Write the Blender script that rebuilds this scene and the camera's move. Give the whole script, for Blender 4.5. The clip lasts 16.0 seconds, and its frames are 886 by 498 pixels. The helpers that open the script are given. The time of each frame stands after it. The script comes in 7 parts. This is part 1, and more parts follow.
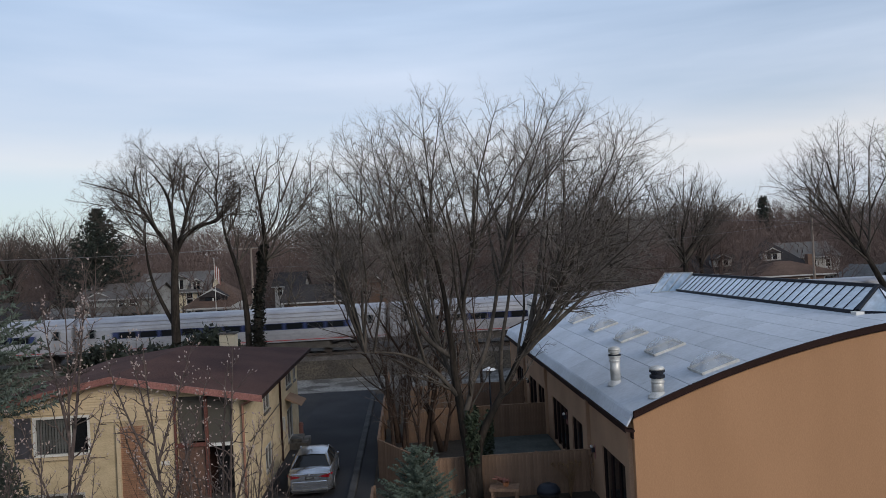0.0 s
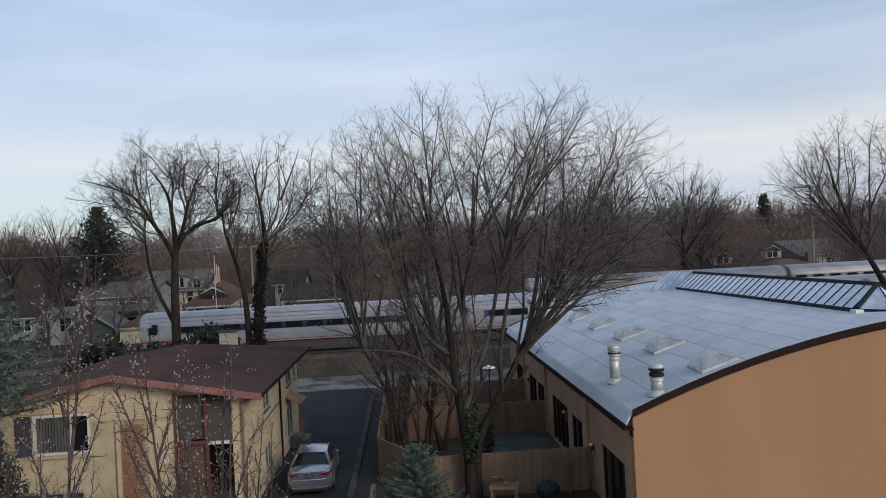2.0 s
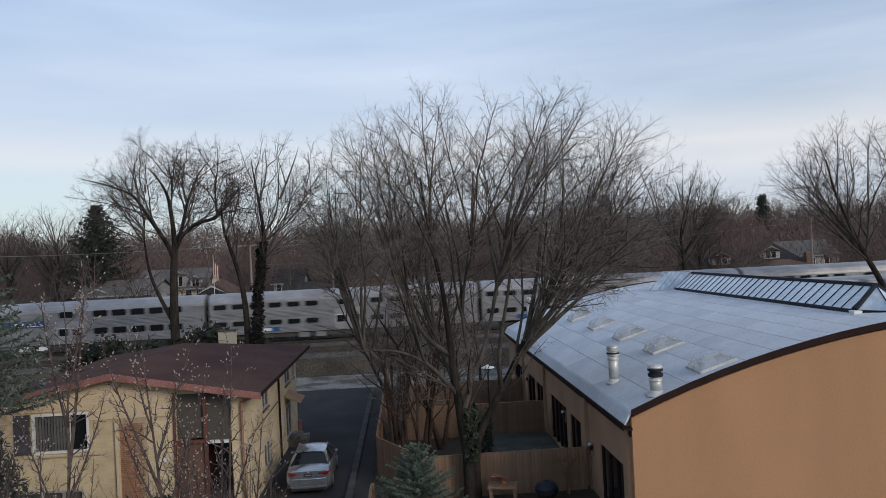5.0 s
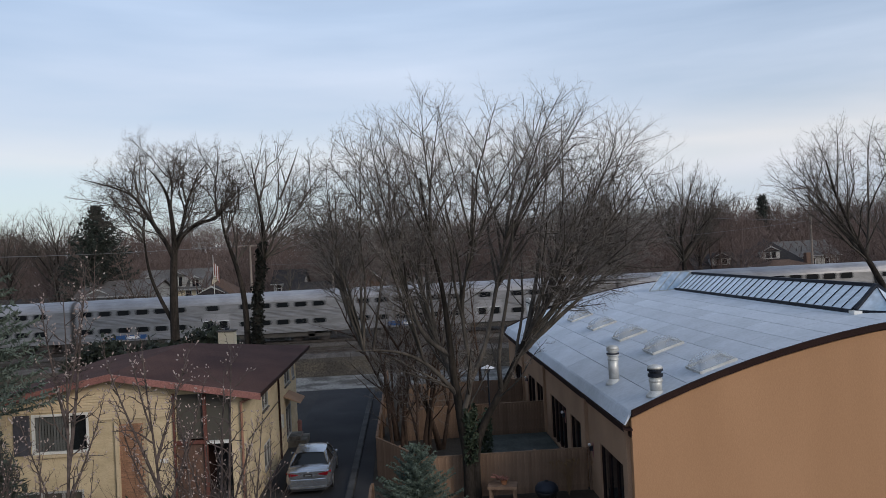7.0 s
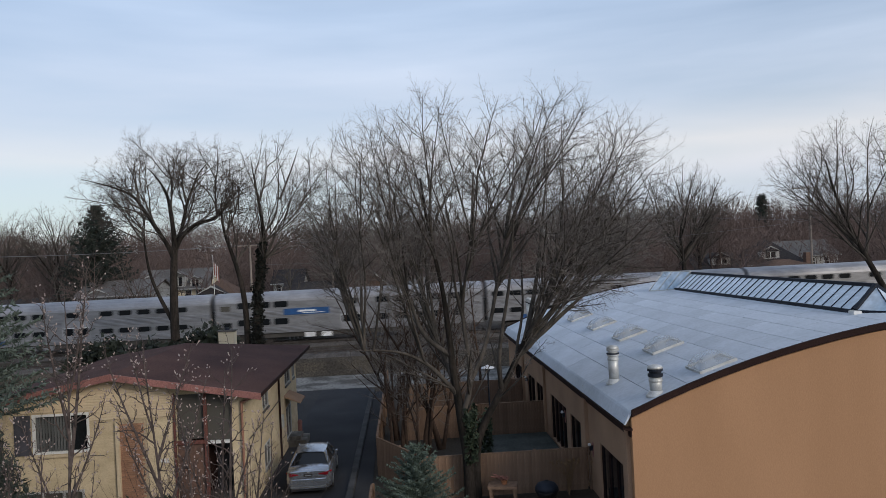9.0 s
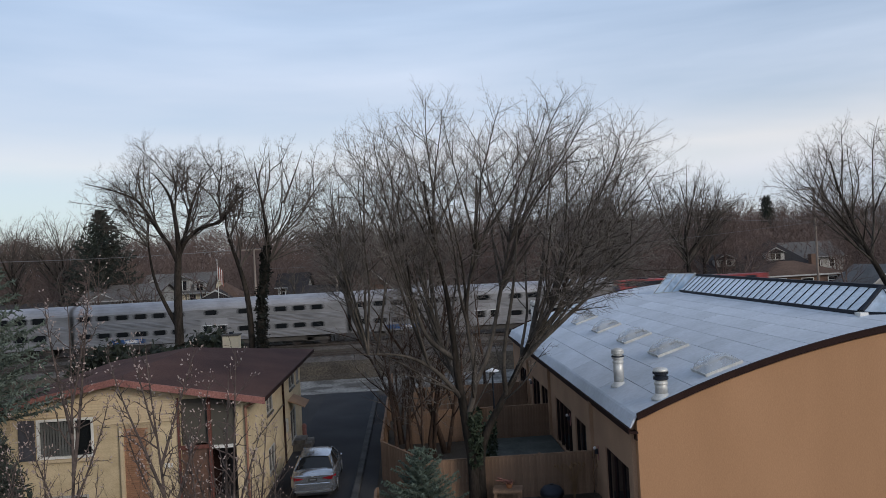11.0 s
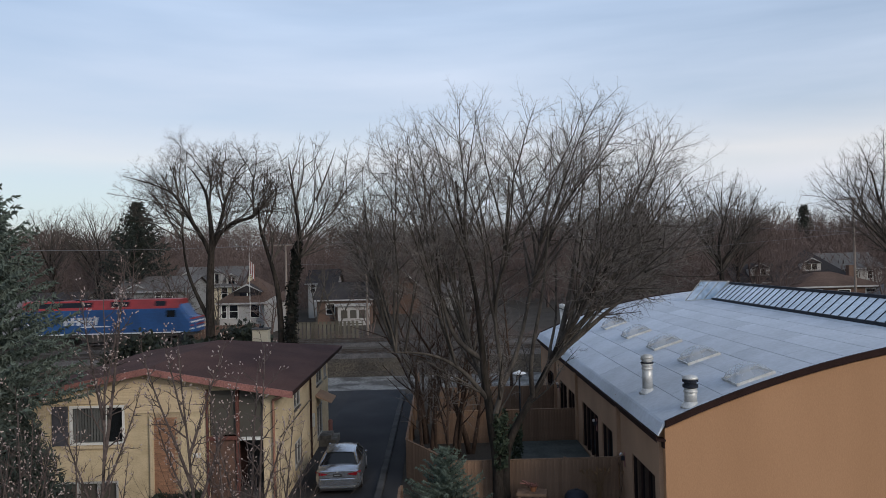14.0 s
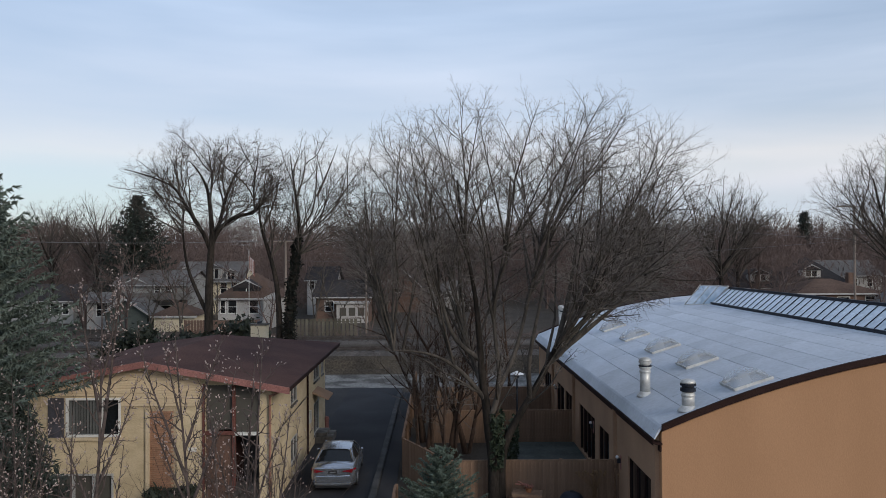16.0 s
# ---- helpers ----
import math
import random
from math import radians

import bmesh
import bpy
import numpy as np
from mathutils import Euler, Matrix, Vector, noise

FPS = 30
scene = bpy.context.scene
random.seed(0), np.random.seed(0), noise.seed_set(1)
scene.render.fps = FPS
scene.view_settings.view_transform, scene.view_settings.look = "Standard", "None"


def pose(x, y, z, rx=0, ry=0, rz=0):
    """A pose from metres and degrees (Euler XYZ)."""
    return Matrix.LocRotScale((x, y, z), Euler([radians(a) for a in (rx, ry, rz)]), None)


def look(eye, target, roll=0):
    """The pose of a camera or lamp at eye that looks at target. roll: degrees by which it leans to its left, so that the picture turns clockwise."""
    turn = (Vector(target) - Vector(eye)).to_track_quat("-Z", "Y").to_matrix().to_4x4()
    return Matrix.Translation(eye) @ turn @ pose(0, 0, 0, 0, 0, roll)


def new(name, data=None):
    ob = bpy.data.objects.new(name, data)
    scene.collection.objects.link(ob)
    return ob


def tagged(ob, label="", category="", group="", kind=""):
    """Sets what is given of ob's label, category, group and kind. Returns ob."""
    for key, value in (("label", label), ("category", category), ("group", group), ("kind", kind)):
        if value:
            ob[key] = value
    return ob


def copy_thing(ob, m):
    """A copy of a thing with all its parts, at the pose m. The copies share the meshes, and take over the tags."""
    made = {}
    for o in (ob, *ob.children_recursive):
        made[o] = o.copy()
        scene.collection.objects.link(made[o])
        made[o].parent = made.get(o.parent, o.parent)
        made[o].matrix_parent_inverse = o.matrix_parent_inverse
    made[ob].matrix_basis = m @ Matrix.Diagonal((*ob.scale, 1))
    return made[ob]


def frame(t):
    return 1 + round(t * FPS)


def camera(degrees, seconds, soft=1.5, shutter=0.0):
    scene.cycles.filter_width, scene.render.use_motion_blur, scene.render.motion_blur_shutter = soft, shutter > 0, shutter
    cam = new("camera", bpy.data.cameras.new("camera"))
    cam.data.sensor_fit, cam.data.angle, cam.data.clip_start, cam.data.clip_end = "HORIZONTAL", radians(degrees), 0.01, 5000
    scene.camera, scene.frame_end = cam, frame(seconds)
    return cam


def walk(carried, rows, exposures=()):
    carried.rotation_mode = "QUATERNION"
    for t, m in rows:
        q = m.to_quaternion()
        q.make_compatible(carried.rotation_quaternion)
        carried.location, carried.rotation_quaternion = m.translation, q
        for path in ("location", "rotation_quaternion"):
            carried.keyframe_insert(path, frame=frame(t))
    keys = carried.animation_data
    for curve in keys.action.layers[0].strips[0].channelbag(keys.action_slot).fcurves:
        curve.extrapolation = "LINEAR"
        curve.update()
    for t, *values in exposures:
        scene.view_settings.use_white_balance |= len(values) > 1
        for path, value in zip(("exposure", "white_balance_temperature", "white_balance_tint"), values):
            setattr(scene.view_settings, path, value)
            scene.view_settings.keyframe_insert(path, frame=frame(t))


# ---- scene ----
cam = camera(60.3, 16.0, soft=0.7, shutter=0.5)


def held(x, y, z, turn, tilt, lean):
    """A hand-held pose: turn to the right and tilt upwards in degrees, lean to the left."""
    a, b = radians(turn), radians(tilt)
    way = Vector((math.sin(a) * math.cos(b), math.cos(a) * math.cos(b), math.sin(b)))
    eye = Vector((x, y, z))
    return look(eye, eye + way * 10, lean)


PATH = [
    (0.0, held(-0.007, 0.022, 9.561, 2.956, 0.432, -2.905)),
    (0.5, held(-0.002, 0.030, 9.595, 2.947, 0.328, -2.955)),
    (1.0, held(-0.001, 0.011, 9.593, 2.971, 0.267, -2.974)),
    (1.5, held(0.004, 0.007, 9.601, 2.956, 0.251, -2.993)),
    (2.0, held(0.031, 0.021, 9.581, 2.913, 0.266, -2.942)),
    (2.5, held(0.017, 0.015, 9.584, 2.930, 0.252, -2.862)),
    (3.0, held(-0.018, -0.012, 9.598, 2.990, 0.230, -2.789)),
    (3.5, held(-0.000, -0.000, 9.600, 2.981, 0.199, -2.700)),
    (4.0, held(0.002, -0.015, 9.596, 2.977, 0.216, -2.731)),
    (6.5, held(-0.006, 0.004, 9.591, 3.032, 0.234, -2.785)),
    (7.0, held(0.006, -0.001, 9.594, 3.010, 0.245, -2.773)),
    (7.5, held(-0.015, -0.003, 9.601, 3.036, 0.225, -2.778)),
    (8.0, held(-0.009, -0.016, 9.606, 3.026, 0.221, -2.776)),
    (8.5, held(-0.020, -0.026, 9.608, 3.037, 0.220, -2.781)),
    (9.0, held(-0.017, -0.034, 9.611, 3.037, 0.218, -2.776)),
    (11.5, held(0.005, 0.048, 9.613, 2.687, 0.500, -3.043)),
    (12.0, held(0.007, 0.037, 9.590, 2.640, 0.511, -2.515)),
    (12.5, held(-0.004, 0.014, 9.600, 1.950, 0.080, -1.716)),
    (13.0, held(-0.024, -0.014, 9.599, 1.071, 0.038, -1.384)),
    (13.5, held(-0.034, 0.033, 9.592, 0.622, 0.497, -1.315)),
    (14.0, held(-0.015, 0.052, 9.590, 0.492, 0.593, -1.425)),
    (14.5, held(-0.030, 0.054, 9.592, 0.492, 0.566, -1.308)),
    (15.0, held(-0.022, 0.058, 9.584, 0.481, 0.573, -0.960)),
    (15.5, held(-0.007, 0.102, 9.558, 0.463, 0.581, -0.559)),
    (16.0, held(-0.012, 0.096, 9.566, 0.484, 0.560, -0.287)),
]
walk(cam, PATH)

# ---- sky, sun and world ----
world = bpy.data.worlds.new("world")
scene.world = world
world.use_nodes = True
wn, wl = world.node_tree.nodes, world.node_tree.links
wn.clear()
sky = wn.new("ShaderNodeTexSky")
sky.sky_type, sky.sun_disc = "NISHITA", False
sky.sun_elevation, sky.sun_rotation = radians(27), radians(149)
sky.air_density, sky.dust_density, sky.ozone_density = 1.0, 0.6, 2.0
coord = wn.new("ShaderNodeTexCoord")
flat = wn.new("ShaderNodeMapping")
flat.inputs["Scale"].default_value = (0.9, 0.9, 6.5)
flat.inputs["Rotation"].default_value = (0.05, 0.04, 0.5)
cloud = wn.new("ShaderNodeTexNoise")
cloud.inputs["Scale"].default_value, cloud.inputs["Detail"].default_value = 1.35, 5
cloud.inputs["Roughness"].default_value = 0.5
cloud.inputs["Distortion"].default_value = 0.25
ramp = wn.new("ShaderNodeValToRGB")
ramp.color_ramp.elements[0].position, ramp.color_ramp.elements[0].color = 0.3, (0.4, 0.4, 0.4, 1)
ramp.color_ramp.elements[1].position, ramp.color_ramp.elements[1].color = 0.7, (0.97, 0.97, 0.97, 1)
sep = wn.new("ShaderNodeSeparateXYZ")
low = wn.new("ShaderNodeValToRGB")
els = low.color_ramp.elements
els[0].position, els[0].color = 0.0, (5.7, 6.2, 7.1, 1)
els[1].position, els[1].color = 0.6, (4.6, 5.6, 7.4, 1)
e = els.new(0.06)
e.color = (6.2, 6.8, 7.8, 1)
e = els.new(0.125)
e.color = (8.5, 8.3, 8.5, 1)
e = els.new(0.18)
e.color = (6.6, 7.3, 8.6, 1)
e = els.new(0.3)
e.color = (6.0, 7.3, 9.4, 1)
mixc = wn.new("ShaderNodeMix")
mixc.data_type = "RGBA"
bg = wn.new("ShaderNodeBackground")
bg.inputs["Strength"].default_value = 0.104
out = wn.new("ShaderNodeOutputWorld")
wl.new(coord.outputs["Generated"], flat.inputs["Vector"])
wl.new(flat.outputs["Vector"], cloud.inputs["Vector"])
wl.new(cloud.outputs["Fac"], ramp.inputs["Fac"])
wl.new(coord.outputs["Generated"], sep.inputs["Vector"])
wl.new(sep.outputs["Z"], low.inputs["Fac"])
wl.new(ramp.outputs["Color"], mixc.inputs["Factor"])
wl.new(sky.outputs["Color"], mixc.inputs["A"])
wl.new(low.outputs["Color"], mixc.inputs["B"])
wl.new(mixc.outputs["Result"], bg.inputs["Color"])
wl.new(bg.outputs["Background"], out.inputs["Surface"])

sun = new("sun", bpy.data.lights.new("sun", "SUN"))
sun.data.energy, sun.data.angle, sun.data.color = 1.75, radians(20), (1.0, 0.9, 0.78)
sun.matrix_world = look((44, -49, 28), (0, 0, 0))


# ---- materials ----
def mat(name, col, col2=None, rough=0.8, scale=1.2, fine=25.0, bump=0.15, metal=0.0, piece=0.0, stretch=(1, 1, 1), lo=0.35, hi=0.65, spec=0.5, grain=0.25):
    m = bpy.data.materials.new(name)
    m.use_nodes = True
    n, l = m.node_tree.nodes, m.node_tree.links
    b = n["Principled BSDF"]
    col2 = col2 or tuple(c * 0.72 for c in col)
    tc, mp = n.new("ShaderNodeTexCoord"), n.new("ShaderNodeMapping")
    mp.inputs["Scale"].default_value = stretch
    big, small = n.new("ShaderNodeTexNoise"), n.new("ShaderNodeTexNoise")
    big.inputs["Scale"].default_value, big.inputs["Detail"].default_value = scale, 4
    small.inputs["Scale"].default_value, small.inputs["Detail"].default_value = fine, 3
    rp = n.new("ShaderNodeMapRange")
    rp.inputs["From Min"].default_value, rp.inputs["From Max"].default_value = lo, hi
    mx = n.new("ShaderNodeMix")
    mx.data_type = "RGBA"
    mx.inputs["A"].default_value, mx.inputs["B"].default_value = (*col, 1), (*col2, 1)
    hsv = n.new("ShaderNodeHueSaturation")
    vr = n.new("ShaderNodeMapRange")
    vr.inputs["From Min"].default_value, vr.inputs["From Max"].default_value = 0.3, 0.7
    vr.inputs["To Min"].default_value, vr.inputs["To Max"].default_value = 1 - grain, 1 + grain
    l.new(tc.outputs["Object"], mp.inputs["Vector"])
    l.new(mp.outputs["Vector"], big.inputs["Vector"])
    l.new(mp.outputs["Vector"], small.inputs["Vector"])
    l.new(big.outputs["Fac"], rp.inputs["Value"])
    l.new(rp.outputs["Result"], mx.inputs["Factor"])
    l.new(small.outputs["Fac"], vr.inputs["Value"])
    l.new(mx.outputs["Result"], hsv.inputs["Color"])
    value = vr.outputs["Result"]
    if piece:
        oi, pr, mu = n.new("ShaderNodeObjectInfo"), n.new("ShaderNodeMapRange"), n.new("ShaderNodeMath")
        pr.inputs["To Min"].default_value, pr.inputs["To Max"].default_value = 1 - piece, 1 + piece
        mu.operation = "MULTIPLY"
        l.new(oi.outputs["Random"], pr.inputs["Value"])
        l.new(pr.outputs["Result"], mu.inputs[0])
        l.new(value, mu.inputs[1])
        value = mu.outputs["Value"]
    l.new(value, hsv.inputs["Value"])
    l.new(hsv.outputs["Color"], b.inputs["Base Color"])
    b.inputs["Roughness"].default_value, b.inputs["Metallic"].default_value = rough, metal
    b.inputs["Specular IOR Level"].default_value = spec
    if bump:
        bp = n.new("ShaderNodeBump")
        bp.inputs["Strength"].default_value, bp.inputs["Distance"].default_value = bump, 0.02
        l.new(small.outputs["Fac"], bp.inputs["Height"])
        l.new(bp.outputs["Normal"], b.inputs["Normal"])
    return m


def glass_mat(name, col, rough=0.08, metal=0.0):
    m = bpy.data.materials.new(name)
    m.use_nodes = True
    b = m.node_tree.nodes["Principled BSDF"]
    b.inputs["Base Color"].default_value = (*col, 1)
    b.inputs["Roughness"].default_value, b.inputs["Metallic"].default_value = rough, metal
    b.inputs["Specular IOR Level"].default_value = 0.6
    return m


M = dict(
    soil=mat("soil", (0.075, 0.062, 0.048), (0.045, 0.038, 0.031), scale=0.4, fine=9, bump=0.6, lo=0.3, hi=0.7, spec=0.1),
    grass=mat("dead_grass", (0.075, 0.064, 0.05), (0.042, 0.037, 0.031), scale=0.5, fine=7, bump=0.8, spec=0.1, grain=0.45),
    asphalt=mat("asphalt", (0.04, 0.04, 0.042), (0.028, 0.028, 0.03), rough=0.9, scale=0.35, fine=30, bump=0.2, spec=0.2),
    sealed=mat("sealed_asphalt", (0.034, 0.035, 0.039), (0.02, 0.021, 0.025), rough=0.85, scale=0.3, fine=40, bump=0.15, spec=0.2),
    concrete=mat("concrete", (0.22, 0.215, 0.2), (0.085, 0.08, 0.073), scale=0.45, fine=5, bump=0.25, spec=0.15, lo=0.42, hi=0.58, grain=0.35),
    kerb=mat("kerb_concrete", (0.07, 0.07, 0.07), (0.038, 0.038, 0.038), scale=1.2, fine=20, bump=0.3, spec=0.15),
    ballast=mat("ballast", (0.11, 0.1, 0.092), (0.06, 0.054, 0.05), scale=1.1, fine=14, bump=1.0, grain=0.5, spec=0.1),
    rail=mat("rail_steel", (0.05, 0.04, 0.036), (0.09, 0.08, 0.075), rough=0.5, metal=0.4),
    tie=mat("railway_tie", (0.07, 0.055, 0.045), piece=0.2),
    stucco=mat("ochre_stucco", (0.41, 0.235, 0.132), (0.36, 0.204, 0.113), rough=0.95, scale=0.35, fine=60, bump=0.25, stretch=(1, 1, 0.3), grain=0.06, spec=0.12),
    tanwall=mat("tan_wall", (0.37, 0.24, 0.158), (0.3, 0.195, 0.13), rough=0.9, scale=0.6, fine=30, bump=0.2, grain=0.1, spec=0.15),
    membrane=mat("roof_membrane", (0.53, 0.57, 0.63), (0.44, 0.48, 0.53), rough=0.6, scale=0.5, fine=6, bump=0.06, piece=0.05, grain=0.07, spec=0.3),
    browntrim=mat("brown_trim", (0.03, 0.016, 0.014), rough=0.8, bump=0.05, spec=0.1),
    darkmetal=mat("dark_metal", (0.016, 0.02, 0.03), rough=0.6, bump=0.03, metal=0.0, spec=0.25),
    galv=mat("galvanised_steel", (0.6, 0.6, 0.58), (0.45, 0.45, 0.43), rough=0.45, metal=0.35, scale=4, bump=0.04, grain=0.08),
    dome=mat("acrylic_dome", (0.56, 0.61, 0.66), rough=0.1, bump=0.0, grain=0.05),
    # skylight panes: reflected sky and mottled see-through look are put into the colours
    skypane=mat("sky_painted_glass", (0.66, 0.73, 0.79), (0.34, 0.45, 0.55), rough=0.12, scale=0.55, fine=4, bump=0.0, grain=0.16, piece=0.1, lo=0.38, hi=0.62),
    glassdark=glass_mat("dark_glass", (0.012, 0.014, 0.016)),
    glassmid=glass_mat("grey_glass", (0.085, 0.08, 0.07), 0.12),
    autoglass=glass_mat("car_glass", (0.01, 0.012, 0.014), 0.1),
    blind=mat("vertical_blind", (0.075, 0.08, 0.08), rough=0.8, bump=0.0, piece=0.35),
    whitetrim=mat("white_trim", (0.68, 0.68, 0.66), (0.58, 0.58, 0.56), rough=0.55, bump=0.05, grain=0.08),
    yellowbrick=mat("yellow_brick", (0.57, 0.465, 0.31), (0.46, 0.37, 0.24), rough=0.95, scale=0.9, fine=18, bump=0.3, stretch=(1, 1, 2.5), piece=0.03, grain=0.12, spec=0.12),
    siding=mat("cream_siding", (0.58, 0.47, 0.32), (0.5, 0.4, 0.27), rough=0.8, scale=0.7, fine=12, bump=0.08, piece=0.05, grain=0.08, spec=0.15),
    redbrick=mat("red_brick", (0.3, 0.165, 0.1), (0.22, 0.112, 0.07), rough=0.9, fine=18, bump=0.3, piece=0.22),
    mortar=mat("mortar", (0.42, 0.33, 0.22), rough=0.95),
    redwood=mat("red_painted_wood", (0.28, 0.132, 0.115), (0.21, 0.098, 0.086), rough=0.75, bump=0.1, spec=0.15),
    shingle=mat("brown_shingle", (0.094, 0.055, 0.048), (0.066, 0.04, 0.037), rough=0.95, scale=0.4, fine=22, bump=0.5, grain=0.3, spec=0.06),
    copper=mat("copper_downspout", (0.3, 0.15, 0.1), rough=0.5, bump=0.03),
    fence=mat("cedar_fence", (0.235, 0.152, 0.103), (0.16, 0.104, 0.072), rough=0.9, scale=1.5, fine=20, bump=0.2, stretch=(4, 4, 0.6), piece=0.13, spec=0.15),
    oldfence=mat("weathered_fence", (0.12, 0.112, 0.088), (0.08, 0.074, 0.06), rough=0.9, piece=0.25, spec=0.1),
    bark=mat("grey_bark", (0.1, 0.088, 0.076), (0.05, 0.044, 0.039), rough=0.95, scale=2.5, fine=16, bump=0.8, stretch=(1, 1, 0.3), spec=0.1),
    twig=mat("twig_bark", (0.2, 0.178, 0.162), (0.11, 0.097, 0.09), rough=0.9, bump=0.0, spec=0.15),
    brownbark=mat("brown_bark", (0.075, 0.05, 0.038), (0.042, 0.03, 0.024), rough=0.95, scale=2.5, fine=16, bump=0.7, stretch=(1, 1, 0.3), spec=0.1),
    mapletwig=mat("maple_twig_bark", (0.12, 0.098, 0.085), (0.07, 0.058, 0.052), rough=0.9, bump=0.0, spec=0.15),
    slatepaint=mat("slate_paint", (0.07, 0.068, 0.08), (0.05, 0.049, 0.058), rough=0.7, scale=3, bump=0.05, grain=0.15, spec=0.3),
    darkbark=mat("dark_bark", (0.04, 0.033, 0.028), (0.018, 0.016, 0.014), rough=0.95, scale=3.5, fine=14, bump=1.0, stretch=(1, 1, 0.3), grain=0.45, spec=0.1),
    ivy=mat("ivy_leaf", (0.016, 0.018, 0.014), (0.01, 0.011, 0.01), rough=0.8, bump=0.0, spec=0.15),
    brownwood=mat("brown_woods", (0.155, 0.116, 0.104), (0.09, 0.068, 0.062), rough=0.95, bump=0.0, spec=0.1, scale=0.1),
    budbark=mat("bud_bark", (0.115, 0.09, 0.082), (0.062, 0.049, 0.045), rough=0.85, scale=5, bump=0.3, spec=0.2),
    bud=mat("downy_bud", (0.42, 0.35, 0.32), (0.28, 0.21, 0.19), rough=0.9, bump=0.0, scale=4),
    needle=mat("spruce_needle", (0.14, 0.17, 0.145), (0.075, 0.098, 0.082), rough=0.9, scale=2.0, bump=0.0, grain=0.35, spec=0.1),
    bluespruce=mat("blue_spruce_needle", (0.12, 0.158, 0.128), (0.06, 0.083, 0.068), rough=0.8, scale=3.0, bump=0.0, grain=0.35, spec=0.2),
    farneedle=mat("dark_conifer", (0.022, 0.03, 0.022), (0.014, 0.02, 0.015), rough=0.85, scale=1.0, bump=0.0),
    yewleaf=mat("yew_leaf", (0.07, 0.085, 0.072), (0.036, 0.045, 0.038), rough=0.9, scale=1.5, bump=0.0, grain=0.35, spec=0.1),
    hedge=mat("hedge_leaf", (0.022, 0.03, 0.018), (0.013, 0.018, 0.012), rough=0.8, bump=0.0),
    drygrass=mat("dry_stalk", (0.2, 0.12, 0.06), rough=0.9, bump=0.0),
    silver=mat("silver_paint", (0.42, 0.45, 0.5), (0.38, 0.41, 0.455), rough=0.2, metal=0.8, bump=0.0, grain=0.03),
    tyre=mat("tyre_rubber", (0.02, 0.02, 0.021), rough=0.85, bump=0.05),
    rim=mat("alloy_rim", (0.45, 0.45, 0.46), rough=0.35, metal=0.8, bump=0.0),
    greytrim=mat("grey_trim", (0.4, 0.4, 0.39), (0.3, 0.3, 0.29), rough=0.6, bump=0.05, grain=0.1),
    entrybrown=mat("brown_entry_paint", (0.15, 0.062, 0.05), (0.1, 0.044, 0.038), rough=0.75, bump=0.1, spec=0.15),
    tail=mat("red_lamp", (0.2, 0.01, 0.016), rough=0.15, bump=0.0, grain=0.1),
    black=mat("black_plastic", (0.015, 0.015, 0.016), rough=0.5, bump=0.05),
    plate=mat("number_plate", (0.2, 0.22, 0.24), rough=0.5, bump=0.0),
    steel=mat("stainless_steel", (0.27, 0.27, 0.28), (0.2, 0.2, 0.205), rough=0.45, metal=0.45, scale=0.6, fine=5, bump=0.03, stretch=(1, 1, 3), grain=0.14),
    steelroof=mat("steel_roof", (0.33, 0.33, 0.345), (0.24, 0.24, 0.25), rough=0.45, metal=0.4, scale=0.6, fine=6, bump=0.03, grain=0.14),
    carwhite=mat("pale_coach_side", (0.36, 0.37, 0.4), (0.28, 0.29, 0.32), rough=0.4, metal=0.35, scale=0.5, fine=6, bump=0.0, grain=0.14),
    bluecoat=mat("blue_enamel", (0.013, 0.075, 0.22), (0.01, 0.055, 0.165), rough=0.45, scale=0.7, fine=6, bump=0.0, grain=0.18),
    redcoat=mat("red_enamel", (0.33, 0.028, 0.027), (0.23, 0.022, 0.021), rough=0.5, bump=0.0, grain=0.15),
    navy=mat("navy_stripe", (0.02, 0.035, 0.12), rough=0.35, bump=0.0),
    white=mat("white_enamel", (0.75, 0.76, 0.77), rough=0.45, bump=0.0, grain=0.05),
    undercar=mat("underframe_grime", (0.035, 0.032, 0.03), (0.06, 0.055, 0.05), rough=0.85, bump=0.3),
    greysiding=mat("grey_siding", (0.27, 0.275, 0.27), (0.21, 0.215, 0.21), rough=0.8, scale=0.4, fine=6, grain=0.1),
    greengrey=mat("green_grey_siding", (0.115, 0.135, 0.122), (0.085, 0.1, 0.092), rough=0.8, scale=0.4, fine=6, grain=0.1, spec=0.2),
    whitewall=mat("white_siding", (0.42, 0.41, 0.39), (0.33, 0.32, 0.31), rough=0.8, scale=0.4, fine=6, grain=0.1),
    creamwall=mat("cream_wall", (0.62, 0.55, 0.4), (0.54, 0.47, 0.34), rough=0.8, scale=0.4, grain=0.08),
    brickfar=mat("brown_brick", (0.16, 0.105, 0.082), (0.115, 0.078, 0.062), rough=0.9, scale=0.5, fine=8, grain=0.2, spec=0.1),
    roofgrey=mat("grey_shingle", (0.15, 0.145, 0.14), (0.11, 0.105, 0.102), rough=0.9, scale=0.3, fine=5, grain=0.25, spec=0.1),
    roofdark=mat("dark_shingle", (0.045, 0.042, 0.042), (0.03, 0.028, 0.03), rough=0.9, scale=0.3, fine=5, grain=0.25, spec=0.1),
    roofbrown=mat("brown_far_shingle", (0.11, 0.075, 0.058), (0.075, 0.05, 0.04), rough=0.9, scale=0.3, fine=5, grain=0.25, spec=0.1),
